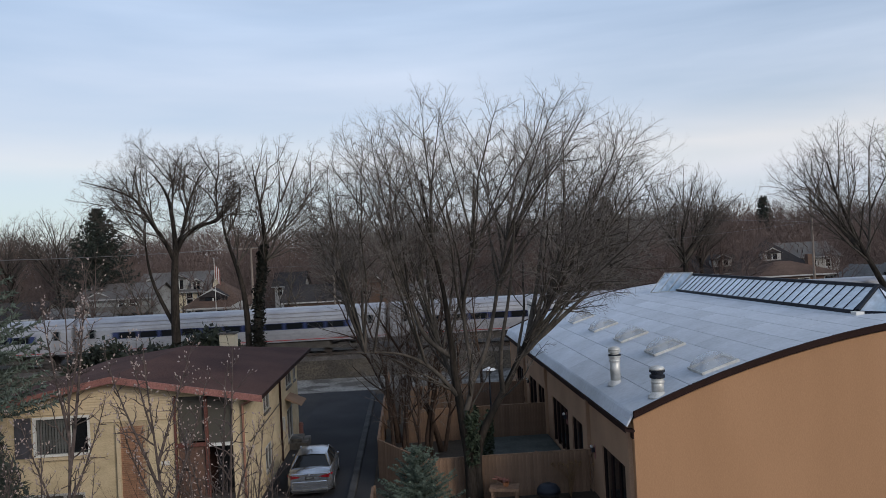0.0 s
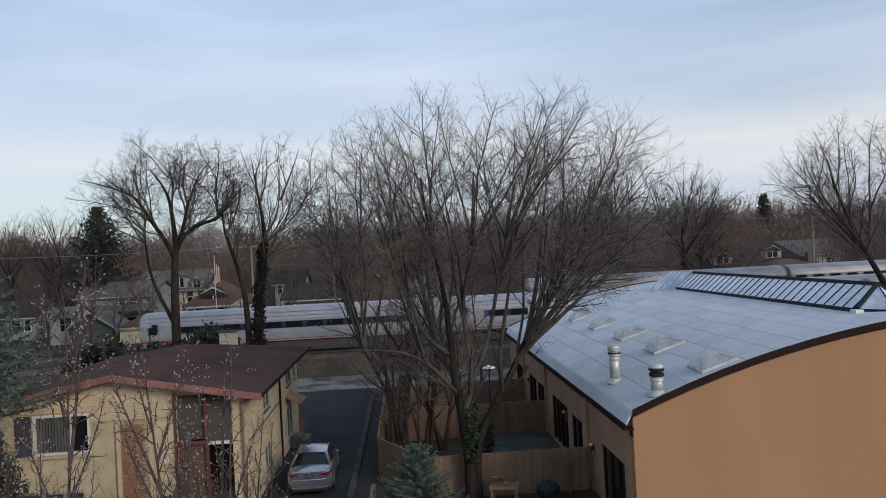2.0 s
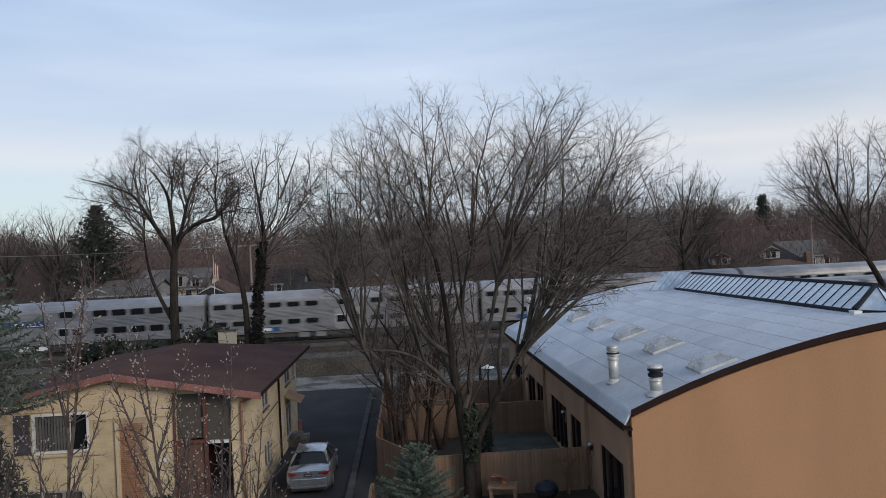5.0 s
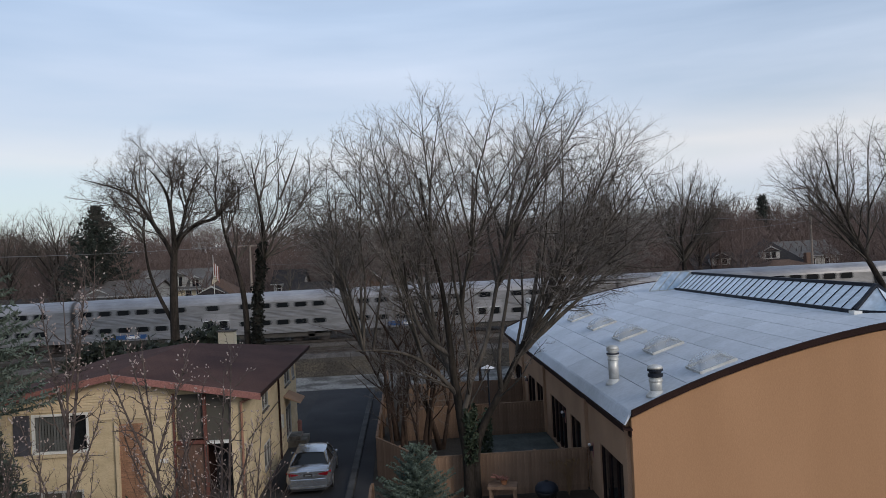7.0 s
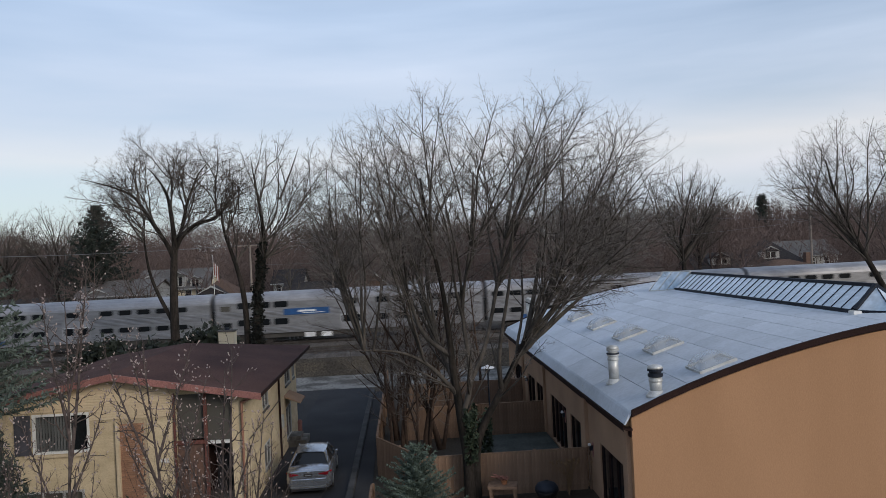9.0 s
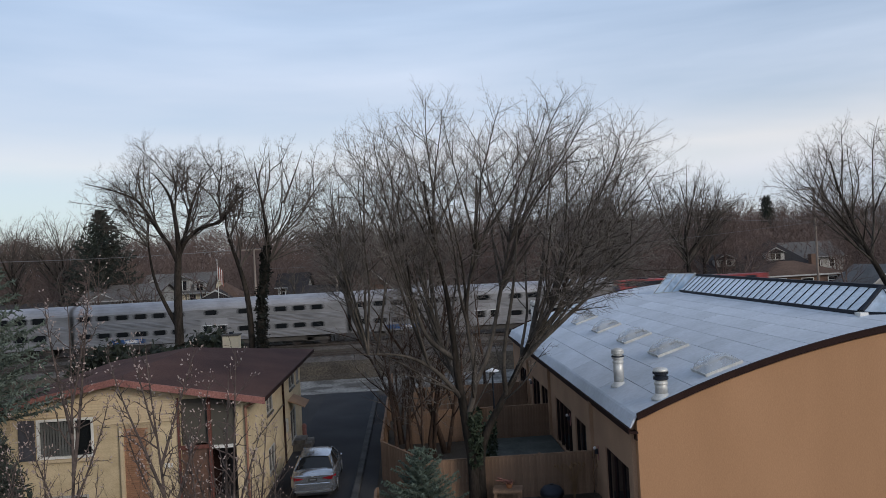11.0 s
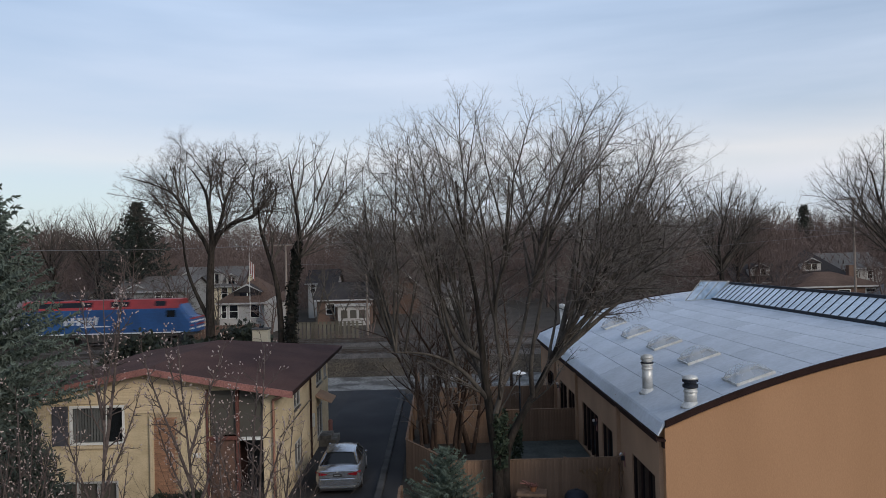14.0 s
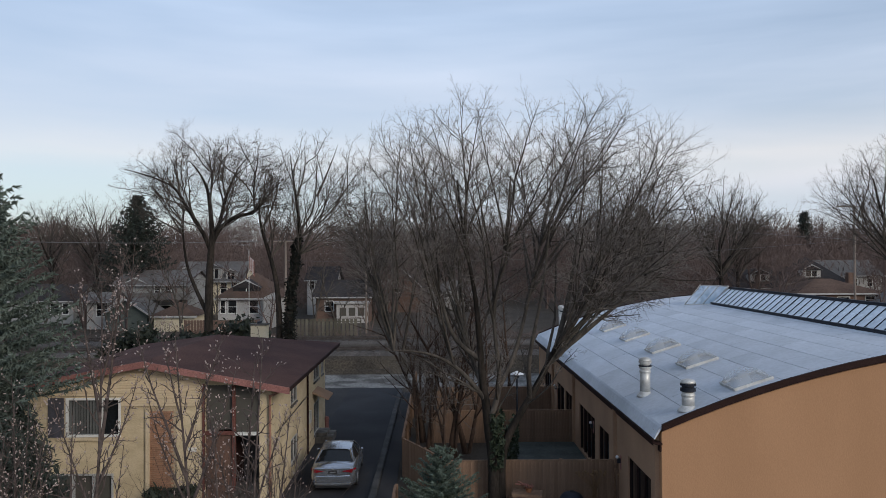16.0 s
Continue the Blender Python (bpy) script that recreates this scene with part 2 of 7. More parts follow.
    polewood=mat("pole_wood", (0.24, 0.2, 0.17), (0.17, 0.14, 0.12), rough=0.9, stretch=(1, 1, 0.2)),
    wire=mat("wire", (0.16, 0.16, 0.17), rough=0.6, bump=0.0),
    greenplastic=mat("ivy_green", (0.026, 0.042, 0.02), rough=0.8),
    terracotta=mat("terracotta", (0.4, 0.17, 0.08), rough=0.85),
    lampglass=mat("opal_lamp", (0.75, 0.76, 0.78), rough=0.3, bump=0.0, grain=0.03),
    darkbrick=mat("dark_red_brick", (0.13, 0.072, 0.052), (0.085, 0.05, 0.038), rough=0.9, scale=2, fine=14, bump=0.3),
    shrubbark=mat("shrub_bark", (0.09, 0.07, 0.062), (0.055, 0.043, 0.04), rough=0.9, bump=0.0, spec=0.15),
    deck=mat("deck_paint", (0.075, 0.082, 0.075), (0.05, 0.056, 0.052), rough=0.85, scale=1.0, fine=12, spec=0.15),
    flagred=mat("rust_leaves", (0.3, 0.13, 0.1), rough=0.9, bump=0.0),
)

_n, _l = M["dome"].node_tree.nodes, M["dome"].node_tree.links
_clear, _both = _n.new("ShaderNodeBsdfTransparent"), _n.new("ShaderNodeMixShader")
_both.inputs["Fac"].default_value = 0.42
_l.new(_clear.outputs["BSDF"], _both.inputs[1])
_l.new(_n["Principled BSDF"].outputs["BSDF"], _both.inputs[2])
_l.new(_both.outputs["Shader"], _n["Material Output"].inputs["Surface"])
M["glassmid"].node_tree.nodes["Principled BSDF"].inputs["Specular IOR Level"].default_value = 0.3
M["autoglass"].node_tree.nodes["Principled BSDF"].inputs["Specular IOR Level"].default_value = 0.25

# ---- mesh helpers ----
class Soup:
    """Collects plain solids into one mesh."""

    def __init__(self):
        self.v, self.f = [], []

    def add(self, verts, faces):
        k = len(self.v)
        self.v += [tuple(p) for p in verts]
        self.f += [tuple(i + k for i in q) for q in faces]
        return self

    def box(self, x0, x1, y0, y1, z0, z1, m=None):
        vs = [Vector(p) for p in ((x0, y0, z0), (x1, y0, z0), (x1, y1, z0), (x0, y1, z0), (x0, y0, z1), (x1, y0, z1), (x1, y1, z1), (x0, y1, z1))]
        if m:
            vs = [m @ p for p in vs]
        return self.add(vs, ((3, 2, 1, 0), (4, 5, 6, 7), (0, 1, 5, 4), (1, 2, 6, 5), (2, 3, 7, 6), (3, 0, 4, 7)))

    def prism(self, outline, y0, y1, axis="y"):
        """An outline of (a, b) swept along an axis: y takes (x, z), x takes (y, z), z takes (x, y)."""
        n = len(outline)
        put = {"y": lambda a, b, c: (a, c, b), "x": lambda a, b, c: (c, a, b), "z": lambda a, b, c: (a, b, c)}[axis]
        vs = [put(a, b, y0) for a, b in outline] + [put(a, b, y1) for a, b in outline]
        fs = [(i, (i + 1) % n, n + (i + 1) % n, n + i) for i in range(n)]
        return self.add(vs, fs + [tuple(range(n - 1, -1, -1)), tuple(range(n, 2 * n))])

    def tube(self, p, q, r0, r1=None, n=8, caps=True):
        p, q = Vector(p), Vector(q)
        r1 = r0 if r1 is None else r1
        d = (q - p).normalized()
        a = d.orthogonal().normalized()
        b = d.cross(a)
        ring = [(math.cos(2 * math.pi * i / n), math.sin(2 * math.pi * i / n)) for i in range(n)]
        vs = [p + (a * c + b * s) * r0 for c, s in ring] + [q + (a * c + b * s) * r1 for c, s in ring]
        fs = [(i, (i + 1) % n, n + (i + 1) % n, n + i) for i in range(n)]
        if caps:
            fs += [tuple(range(n - 1, -1, -1)), tuple(range(n, 2 * n))]
        return self.add(vs, fs)

    def lathe(self, rings, n=16, at=(0, 0, 0)):
        """Rings of (radius, z) turned round the upright axis."""
        k = len(self.v)
        for r, z in rings:
            self.v += [(at[0] + r * math.cos(2 * math.pi * i / n), at[1] + r * math.sin(2 * math.pi * i / n), at[2] + z) for i in range(n)]
        for j in range(len(rings) - 1):
            self.f += [(k + j * n + i, k + j * n + (i + 1) % n, k + (j + 1) * n + (i + 1) % n, k + (j + 1) * n + i) for i in range(n)]
        self.f += [tuple(k + i for i in range(n - 1, -1, -1)), tuple(k + (len(rings) - 1) * n + i for i in range(n))]
        return self

    def mesh(self, name, material, smooth=False):
        me = bpy.data.meshes.new(name)
        me.from_pydata(self.v, [], self.f)
        me.materials.append(material)
        bm = bmesh.new()
        bm.from_mesh(me)
        bmesh.ops.recalc_face_normals(bm, faces=bm.faces)
        bm.to_mesh(me)
        bm.free()
        if smooth:
            me.polygons.foreach_set("use_smooth", [True] * len(me.polygons))
        return me


def part(name, soup, material, parent, label="", smooth=False, bevel=0.0):
    me = soup.mesh(name, material, smooth) if isinstance(soup, Soup) else soup
    if bevel:
        bm = bmesh.new()
        bm.from_mesh(me)
        bmesh.ops.bevel(bm, geom=bm.edges[:], offset=bevel, segments=2, affect="EDGES", profile=0.6)
        bm.to_mesh(me)
        bm.free()
    ob = new(name, me)
    ob.parent = parent
    return tagged(ob, label)


def thing(name, at, label, category, group="", kind="", turn=0.0):
    ob = new(name)
    ob.matrix_world = pose(*at, 0, 0, turn)
    return tagged(ob, label, category, group, kind)


def solid(name, soup, material, label, category="", kind="", smooth=False, group=""):
    return tagged(new(name, soup.mesh(name, material, smooth)), label, category, group, kind)


def piece(name, me, parent, m):
    ob = new(name, me)
    ob.parent = parent
    ob.matrix_basis = m
    return ob


def tubes_mesh(name, lines, material, sides=4):
    """One mesh of tapering tubes along polylines of (points, radii); lines of one length are made together."""
    ang = np.arange(sides) * 2 * np.pi / sides
    cs, sn = np.cos(ang), np.sin(ang)
    by_count = {}
    for pts, rad in lines:
        by_count.setdefault(len(pts), []).append((pts, rad))
    allv, allf, k = [], [], 0
    for n, group in by_count.items():
        p = np.array([g[0] for g in group], dtype=np.float64)
        r = np.array([g[1] for g in group], dtype=np.float64)
        t = np.empty_like(p)
        t[:, 1:-1] = p[:, 2:] - p[:, :-2]
        t[:, 0], t[:, -1] = p[:, 1] - p[:, 0], p[:, -1] - p[:, -2]
        t /= np.linalg.norm(t, axis=2, keepdims=True) + 1e-9
        ref = np.where(np.abs(t[:, :1, 2:]) < 0.8, np.array((0.0, 0.0, 1.0)), np.array((1.0, 0.0, 0.0)))
        a = np.cross(t, np.broadcast_to(ref, t.shape))
        a /= np.linalg.norm(a, axis=2, keepdims=True) + 1e-9
        b = np.cross(t, a)
        v = p[:, :, None, :] + r[:, :, None, None] * (a[:, :, None, :] * cs[:, None] + b[:, :, None, :] * sn[:, None])
        m = len(group)
        allv.append(v.reshape(-1, 3))
        i = np.arange(n - 1)[:, None] * sides + np.arange(sides)[None, :]
        j = np.arange(n - 1)[:, None] * sides + (np.arange(sides)[None, :] + 1) % sides
        q = np.stack([i, j, j + sides, i + sides], -1).reshape(-1, 4)
        allf.append((q[None] + (np.arange(m) * n * sides)[:, None, None]).reshape(-1, 4) + k)
        k += m * n * sides
    return fast_mesh(name, np.concatenate(allv), np.concatenate(allf), material, smooth=sides > 4)


def fast_mesh(name, v, f, material, smooth=False):
    me = bpy.data.meshes.new(name)
    me.vertices.add(len(v))
    me.vertices.foreach_set("co", np.ascontiguousarray(v, dtype=np.float32).ravel())
    w = f.shape[1]
    me.loops.add(f.size)
    me.loops.foreach_set("vertex_index", np.ascontiguousarray(f, dtype=np.int32).ravel())
    me.polygons.add(len(f))
    me.polygons.foreach_set("loop_start", np.arange(len(f), dtype=np.int32) * w)
    me.update(calc_edges=True)
    if smooth:
        me.polygons.foreach_set("use_smooth", [True] * len(me.polygons))
    me.materials.append(material)
    return me


# ---- ground, driveway, road, tracks ----
def terrain():
    ys = [(-80, 0), (20, 0), (45, 0), (54, 0), (62.3, 0.02), (62.8, 0.4), (63.3, 1.0), (63.8, 1.3), (77, 1.3), (79, 1.4), (120, 1.4), (300, 1.4), (3500, 1.4)]
    xs = [-2500, -400, -150, -80, -40, -20, -10, 0, 10, 20, 40, 80, 150, 400, 2500]
    s = Soup()
    s.add([(x, y, z) for y, z in ys for x in xs],
          [(j * len(xs) + i, j * len(xs) + i + 1, (j + 1) * len(xs) + i + 1, (j + 1) * len(xs) + i) for j in range(len(ys) - 1) for i in range(len(xs) - 1)])
    solid("ground", s, M["soil"], "bare winter soil and dead grass rising to a railway embankment", kind="structure")


terrain()
solid("driveway", Soup().box(-6.3, -2.75, 8, 55.8, -0.1, 0.02), M["sealed"], "freshly sealed dark asphalt driveway beside the house", kind="structure")
solid("driveway_apron", Soup().box(-10.5, -6.3, 43.2, 55.8, -0.1, 0.016), M["asphalt"], "worn asphalt apron behind the house", kind="structure")
solid("kerb", Soup().prism([(-2.75, -0.1), (-2.75, 0.13), (-2.7, 0.16), (-2.5, 0.16), (-2.45, 0.13), (-2.45, -0.1)], 14, 54.4), M["kerb"], "low concrete kerb along the driveway", kind="structure")
solid("asphalt_strip", Soup().box(-2.45, -1.75, 14, 54.0, -0.1, 0.03), M["asphalt"], "narrow asphalt strip between kerb and fence", kind="structure")
solid("road", Soup().box(-120, 120, 55.8, 62.1, -0.1, 0.024), M["concrete"], "pale worn concrete alley at the end of the driveway", kind="structure")
solid("grass_bank", Soup().add([(x, y, z) for y, z in ((62.15, 0.03), (62.7, 0.4), (63.25, 1.02), (63.7, 1.31)) for x in range(-120, 121, 8)],
      [(j * 31 + i, j * 31 + i + 1, (j + 1) * 31 + i + 1, (j + 1) * 31 + i) for j in range(3) for i in range(30)]), M["grass"], "dead grass on the railway embankment", kind="structure")

TRACK_Z = 1.75
TRACKS = (66.2, 74.6)


def tracks():
    for y in TRACKS:
        bed = Soup().prism([(y - 2.6, 1.2), (y - 1.7, 1.54), (y + 1.7, 1.54), (y + 2.6, 1.2)], -330, 400, axis="x")
        solid("ballast", bed, M["ballast"], "grey crushed-stone ballast bed of a railway track", kind="structure")
        tr = thing("railway_track", (0, y, 0), "pair of worn steel rails on dark wooden ties", "railway track", "parallel tracks")
        for side in (-0.72, 0.72):
            prof = [(side - 0.07, 1.58), (side - 0.07, 1.6), (side - 0.015, 1.62), (side - 0.015, 1.71), (side - 0.036, 1.72), (side - 0.036, 1.75),
                    (side + 0.036, 1.75), (side + 0.036, 1.72), (side + 0.015, 1.71), (side + 0.015, 1.62), (side + 0.07, 1.6), (side + 0.07, 1.58)]
            part("rail", Soup().prism(prof, -330, 400, axis="x"), M["rail"], tr)
        ties = Soup()
        for i in range(-330, 420):
            ties.box(i * 0.6 - 0.11, i * 0.6 + 0.11, -1.3, 1.3, 1.45, 1.58)
        tagged(part("ties", ties, M["tie"], tr), kind="stuff")


tracks()

# ---- the barrel-roofed building ----
BX, BY0, BY1, AX, AR, AZ = 7.0, 23.96, 52.5, 20.0, 33.0, 6.9


def arc(x):
    return AZ - (AR - math.sqrt(AR * AR - (x - AX) ** 2))


def barrel_building():
    b = thing("barrel_roofed_building", (0, 0, 0), "ochre stucco building with a grey barrel-vaulted membrane roof", "building")
    xs = [BX + i * (2 * (AX - BX)) / 26 for i in range(27)]
    x1 = xs[-1]
    front = [(BX, -0.2)] + [(x, arc(x) - 0.05) for x in xs] + [(x1, -0.2)]
    part("front_wall", Soup().prism(front, BY0, BY0 + 0.25), M["stucco"], b, "smooth ochre stucco end wall")
    part("back_wall", Soup().prism(front, BY1 - 0.25, BY1), M["stucco"], b)
    part("far_side_wall", Soup().box(x1 - 0.25, x1, BY0 + 0.25, BY1 - 0.25, -0.2, arc(x1) - 0.06), M["stucco"], b)
    # side wall with its openings
    openings = [(25.2, 28.2, 0.1, 2.2), (31.3, 33.3, 0.1, 2.25), (34.1, 37.8, 0.1, 2.3), (39.9, 41.9, 0.6, 2.25), (42.3, 44.8, 0.1, 2.25), (47.0, 50.0, 0.1, 2.25)]
    y = BY0 + 0.25
    for a, c, z0, z1 in openings + [(BY1 - 0.25, BY1 - 0.25, 0, 0)]:
        part("side_wall", Soup().box(BX, BX + 0.25, y, a, -0.2, arc(BX) - 0.1), M["tanwall"], b, "shaded tan stucco side wall")
        if c > a:
            part("lintel", Soup().box(BX, BX + 0.25, a, c, z1, arc(BX) - 0.1), M["tanwall"], b)
            part("threshold", Soup().box(BX, BX + 0.25, a, c, -0.2, z0), M["tanwall"], b)
        y = c
    for a, c, z0, z1 in openings:
        d = part("patio_door", Soup().box(BX + 0.12, BX + 0.15, a, c, z0, z1), M["glassdark"], b, "dark glazed sliding patio door")
        n = max(2, round((c - a) / 1.0))
        for i in range(n + 1):
            yy = a + (c - a) * i / n
            part("mullion", Soup().box(BX + 0.06, BX + 0.16, max(a, yy - 0.035), min(c, yy + 0.035), z0, z1), M["browntrim"], d)
        part("head_rail", Soup().box(BX + 0.06, BX + 0.16, a, c, z1 - 0.07, z1), M["browntrim"], d)
    for yy in (24.3, 30.0, 39.0, 46.0):
        part("pilaster", Soup().box(BX - 0.14, BX, yy - 0.09, yy + 0.09, -0.2, arc(BX) - 0.2), M["tanwall"], b)
    # eaves: gutter along the side, rake trim along the ends
    gz = arc(BX) - 0.42
    part("gutter", Soup().prism([(BX - 0.2, gz - 0.16), (BX - 0.3, gz - 0.12), (BX - 0.32, gz + 0.02), (BX - 0.28, gz + 0.02), (BX - 0.26, gz - 0.09), (BX, gz - 0.1), (BX, gz - 0.16)], BY0 - 0.1, BY1), M["browntrim"], b, "dark brown metal gutter")
    part("fascia", Soup().box(BX - 0.05, BX, BY0, BY1, gz - 0.4, gz - 0.17), M["browntrim"], b)
    for ya, yb in ((BY0 - 0.1, BY0), (BY1, BY1 + 0.1)):
        t = Soup()
        n = len(xs)
        vs = [(x, yy, arc(x) + dz) for yy in (ya, yb) for dz in (-0.15, 0.055) for x in xs]
        fs = []
        for i in range(n - 1):
            for a, c in ((0, n), (n, 3 * n), (3 * n, 2 * n), (2 * n, 0)):
                fs.append((a + i, a + i + 1, c + i + 1, c + i))
        fs += [(0, n, 3 * n, 2 * n), (n - 1, 2 * n - 1, 4 * n - 1, 3 * n - 1)]
        part("rake_trim", t.add(vs, fs), M["browntrim"], b, "curved dark brown metal coping")
    # roof deck
    deck = [(x, arc(x) - 0.045) for x in xs] + [(x, arc(x) - 0.2) for x in reversed(xs)]
    roof = part("roof_deck", Soup().prism(deck, BY0, BY1), M["roofgrey"], b)
    part("eave_strip", Soup().prism([(BX - 0.2, arc(BX) - 0.42), (BX, arc(BX) - 0.1), (BX, arc(BX) + 0.012), (BX - 0.06, arc(BX) - 0.05), (BX - 0.24, arc(BX) - 0.4)], BY0, BY1), M["membrane"], b)
    for x, y, h, r, capd in ((7.6, 28.0, 1.38, 0.185, False), (8.02, 24.5, 0.98, 0.2, True), (7.88, 47.5, 1.85, 0.17, False), (8.2, 50.5, 1.6, 0.16, False)):
        flue(x, y, h, r, capd)
    for y in (24.45, 29.2, 33.75, 38.6, 43.5, 48.4):
        dome_light(10.15, y + 0.68)
    part("roof_drain", Soup().lathe([(0.2, 0), (0.16, 0.08), (0.06, 0.1)], 12, (14.2, 48.6, arc(14.2))), M["white"], b, "white plastic roof drain")
    return b, roof


def flue(x, y, h, r, dark):
    z = arc(x) - 0.08
    f = thing("flue_pipe", (x, y, z), "galvanised flue pipe with a dark cap on the roof" if dark else "galvanised flue pipe with a banded cowl on the roof", "flue", "roof flues")
    part("skirt", Soup().lathe([(r * 1.7, 0), (r * 1.55, 0.06), (r * 1.1, 0.17), (r * 1.0, 0.2)], 20), M["galv"], f, smooth=True)
    part("pipe", Soup().lathe([(r, 0.15), (r, h - 0.35)], 20), M["galv"], f, smooth=True)
    part("collar", Soup().lathe([(r * 1.08, h - 0.5), (r * 1.12, h - 0.46), (r * 1.08, h - 0.42)], 20), M["galv"], f)
    part("cowl", Soup().lathe([(r * 1.0, h - 0.35), (r * 1.22, h - 0.33), (r * 1.22, h - 0.24), (r * 0.95, h - 0.22), (r * 0.95, h - 0.17), (r * 1.25, h - 0.15), (r * 1.25, h - 0.08)], 20),
         M["darkmetal"] if dark else M["galv"], f, "dark louvred cowl" if dark else "")
    part("cap", Soup().lathe([(r * 1.15, h - 0.08), (r * 1.25, h - 0.05), (r * 1.05, h + 0.02), (r * 0.4, h + 0.06)], 20), M["galv"], f, smooth=True)
    if not dark:
        part("band", Soup().lathe([(r * 1.02, h - 0.28), (r * 1.27, h - 0.27), (r * 1.27, h - 0.23), (r * 1.0, h - 0.22)], 20), M["darkmetal"], f)


def dome_light(x, y):
    slope = math.degrees(math.asin((AX - x) / AR))
    d = new("skylight_dome")
    d.matrix_world = pose(x, y, arc(x) + 0.0, 0, -slope, 0)
    tagged(d, "clear domed acrylic skylight on a white kerb", "skylight", "row of roof domes")
    w, l = 0.66, 0.66
    k = Soup()
    for a, b2, c, e2 in ((-w, w, -l, -l + 0.06), (-w, w, l - 0.06, l), (-w, -w + 0.06, -l + 0.06, l - 0.06), (w - 0.06, w, -l + 0.06, l - 0.06)):
        k.box(a, b2, c, e2, -0.05, 0.09)
    part("kerb_frame", k, M["galv"], d)
    s = Soup()
    n = 12
    for j in range(n + 1):
        for i in range(n + 1):
            u, v = i / n * 2 - 1, j / n * 2 - 1
            s.v.append((u * (w - 0.03), v * (l - 0.03), 0.09 + 0.36 * ((1 - u ** 2) * (1 - v ** 4)) ** 0.6))
    s.f = [(j * (n + 1) + i, j * (n + 1) + i + 1, (j + 1) * (n + 1) + i + 1, (j + 1) * (n + 1) + i) for j in range(n) for i in range(n)]
    part("dome", s, M["dome"], d, smooth=True)


def ridge_skylight():
    """Glazed ridge with a dark frame, and its glazed end piece."""
    g = thing("ridge_skylight", (0, 0, 0), "long glazed ridge skylight with dark metal frame", "skylight")
    xa, xb, ya, yb = 16.2, 17.15, 26.95, 44.9
    za, zb = arc(xa) + 0.12, arc(xa) + 0.92
    part("base_rail", Soup().box(xa - 0.1, xa + 0.02, ya, yb, arc(xa) - 0.1, za), M["darkmetal"], g)
    part("ridge_rail", Soup().box(xb - 0.06, xb + 0.1, ya, yb, zb - 0.04, zb + 0.1), M["darkmetal"], g)
    part("far_slope", Soup().prism([(xb + 0.02, zb), (xb + 0.05, zb), (xb + 1.05, za), (xb + 1.0, za)], ya, yb), M["skypane"], g)
    part("far_base_rail", Soup().box(xb + 0.98, xb + 1.1, ya, yb, arc(xa) - 0.1, za), M["darkmetal"], g)
    part("gable_end", Soup().prism([(xa - 0.05, arc(xa) - 0.05), (xa, za), (xb, zb + 0.03), (xb + 1.05, za), (xb + 1.05, arc(xa))], yb - 0.06, yb + 0.06), M["darkmetal"], g)
    # hipped glass at the near end
    hip, top = ya - 1.3, Vector((xb, ya, zb + 0.02))
    feet = [Vector((xa + (xb + 1.05 - xa) * i / 3, hip, za)) for i in range(4)]
    feet[0], feet[3] = Vector((xa, ya - 0.25, za)), Vector((xb + 1.05, ya - 0.25, za))
    for i in range(3):
        tri = [feet[i], feet[i + 1], top]
        part("hip_pane", Soup().add([v + o for o in (Vector((0, 0, 0)), Vector((0, 0.02, -0.02))) for v in tri], ((0, 1, 2), (5, 4, 3), (0, 3, 4, 1), (1, 4, 5, 2), (2, 5, 3, 0))), M["skypane"], g)
        part("hip_base", Soup().tube(feet[i] - Vector((0, 0, 0.06)), feet[i + 1] - Vector((0, 0, 0.06)), 0.07, n=4), M["darkmetal"], g)
    for foot, r in ((feet[0], 0.11), (feet[1], 0.025), (feet[2], 0.025), (feet[3], 0.11)):
        part("hip_bar", Soup().tube(foot, top, r, n=4), M["darkmetal"], g)
    part("flashing_foot", Soup().box(xa - 0.25, xa + 0.05, ya - 0.55, ya - 0.2, arc(xa) - 0.05, arc(xa) + 0.1), M["whitetrim"], g, "white flashing block")
    part("mid_bar", Soup().tube((xa, (ya + yb) / 2, za), (xb, (ya + yb) / 2, zb), 0.05, n=4), M["darkmetal"], g)
    n = 28
    step = (yb - ya) / n
    slope = math.degrees(math.atan2(zb - za, xb - xa))
    length = math.hypot(zb - za, xb - xa)
    pane = Soup().box(0, length, 0.017, step - 0.017, -0.012, 0.012).mesh("pane", M["skypane"])
    bar = Soup().box(0, length, -0.016, 0.016, -0.02, 0.04).mesh("glazing_bar", M["darkmetal"])
    for i in range(n):
        piece("pane", pane, g, pose(xa, ya + i * step, za, 0, -slope, 0))
        piece("glazing_bar", bar, g, pose(xa, ya + i * step, za, 0, -slope, 0))
    # end piece, turned to the corner of the roof
    e = thing("end_skylight", (0, 0, 0), "short glazed end section of the ridge skylight", "skylight")
    p0, p1 = Vector((15.15, 46.6, arc(15.15))), Vector((16.15, 44.75, arc(16.1)))
    q0, q1 = Vector((16.2, 46.8, zb + 0.1)), Vector((17.1, 44.7, zb + 0.12))
    lift = Vector((-0.03, -0.02, 0.05))
    k = 3
    for i in range(k):
        a, c = i / k + 0.015, (i + 1) / k - 0.015
        quad = [p0.lerp(p1, a), p0.lerp(p1, c), q0.lerp(q1, c), q0.lerp(q1, a)]
        part("pane", Soup().add([v + o for o in (Vector((0, 0, 0.03)), Vector((0.02, 0.01, 0))) for v in quad], ((0, 1, 2, 3), (7, 6, 5, 4), (0, 4, 5, 1), (1, 5, 6, 2), (2, 6, 7, 3), (3, 7, 4, 0))), M["skypane"], e)
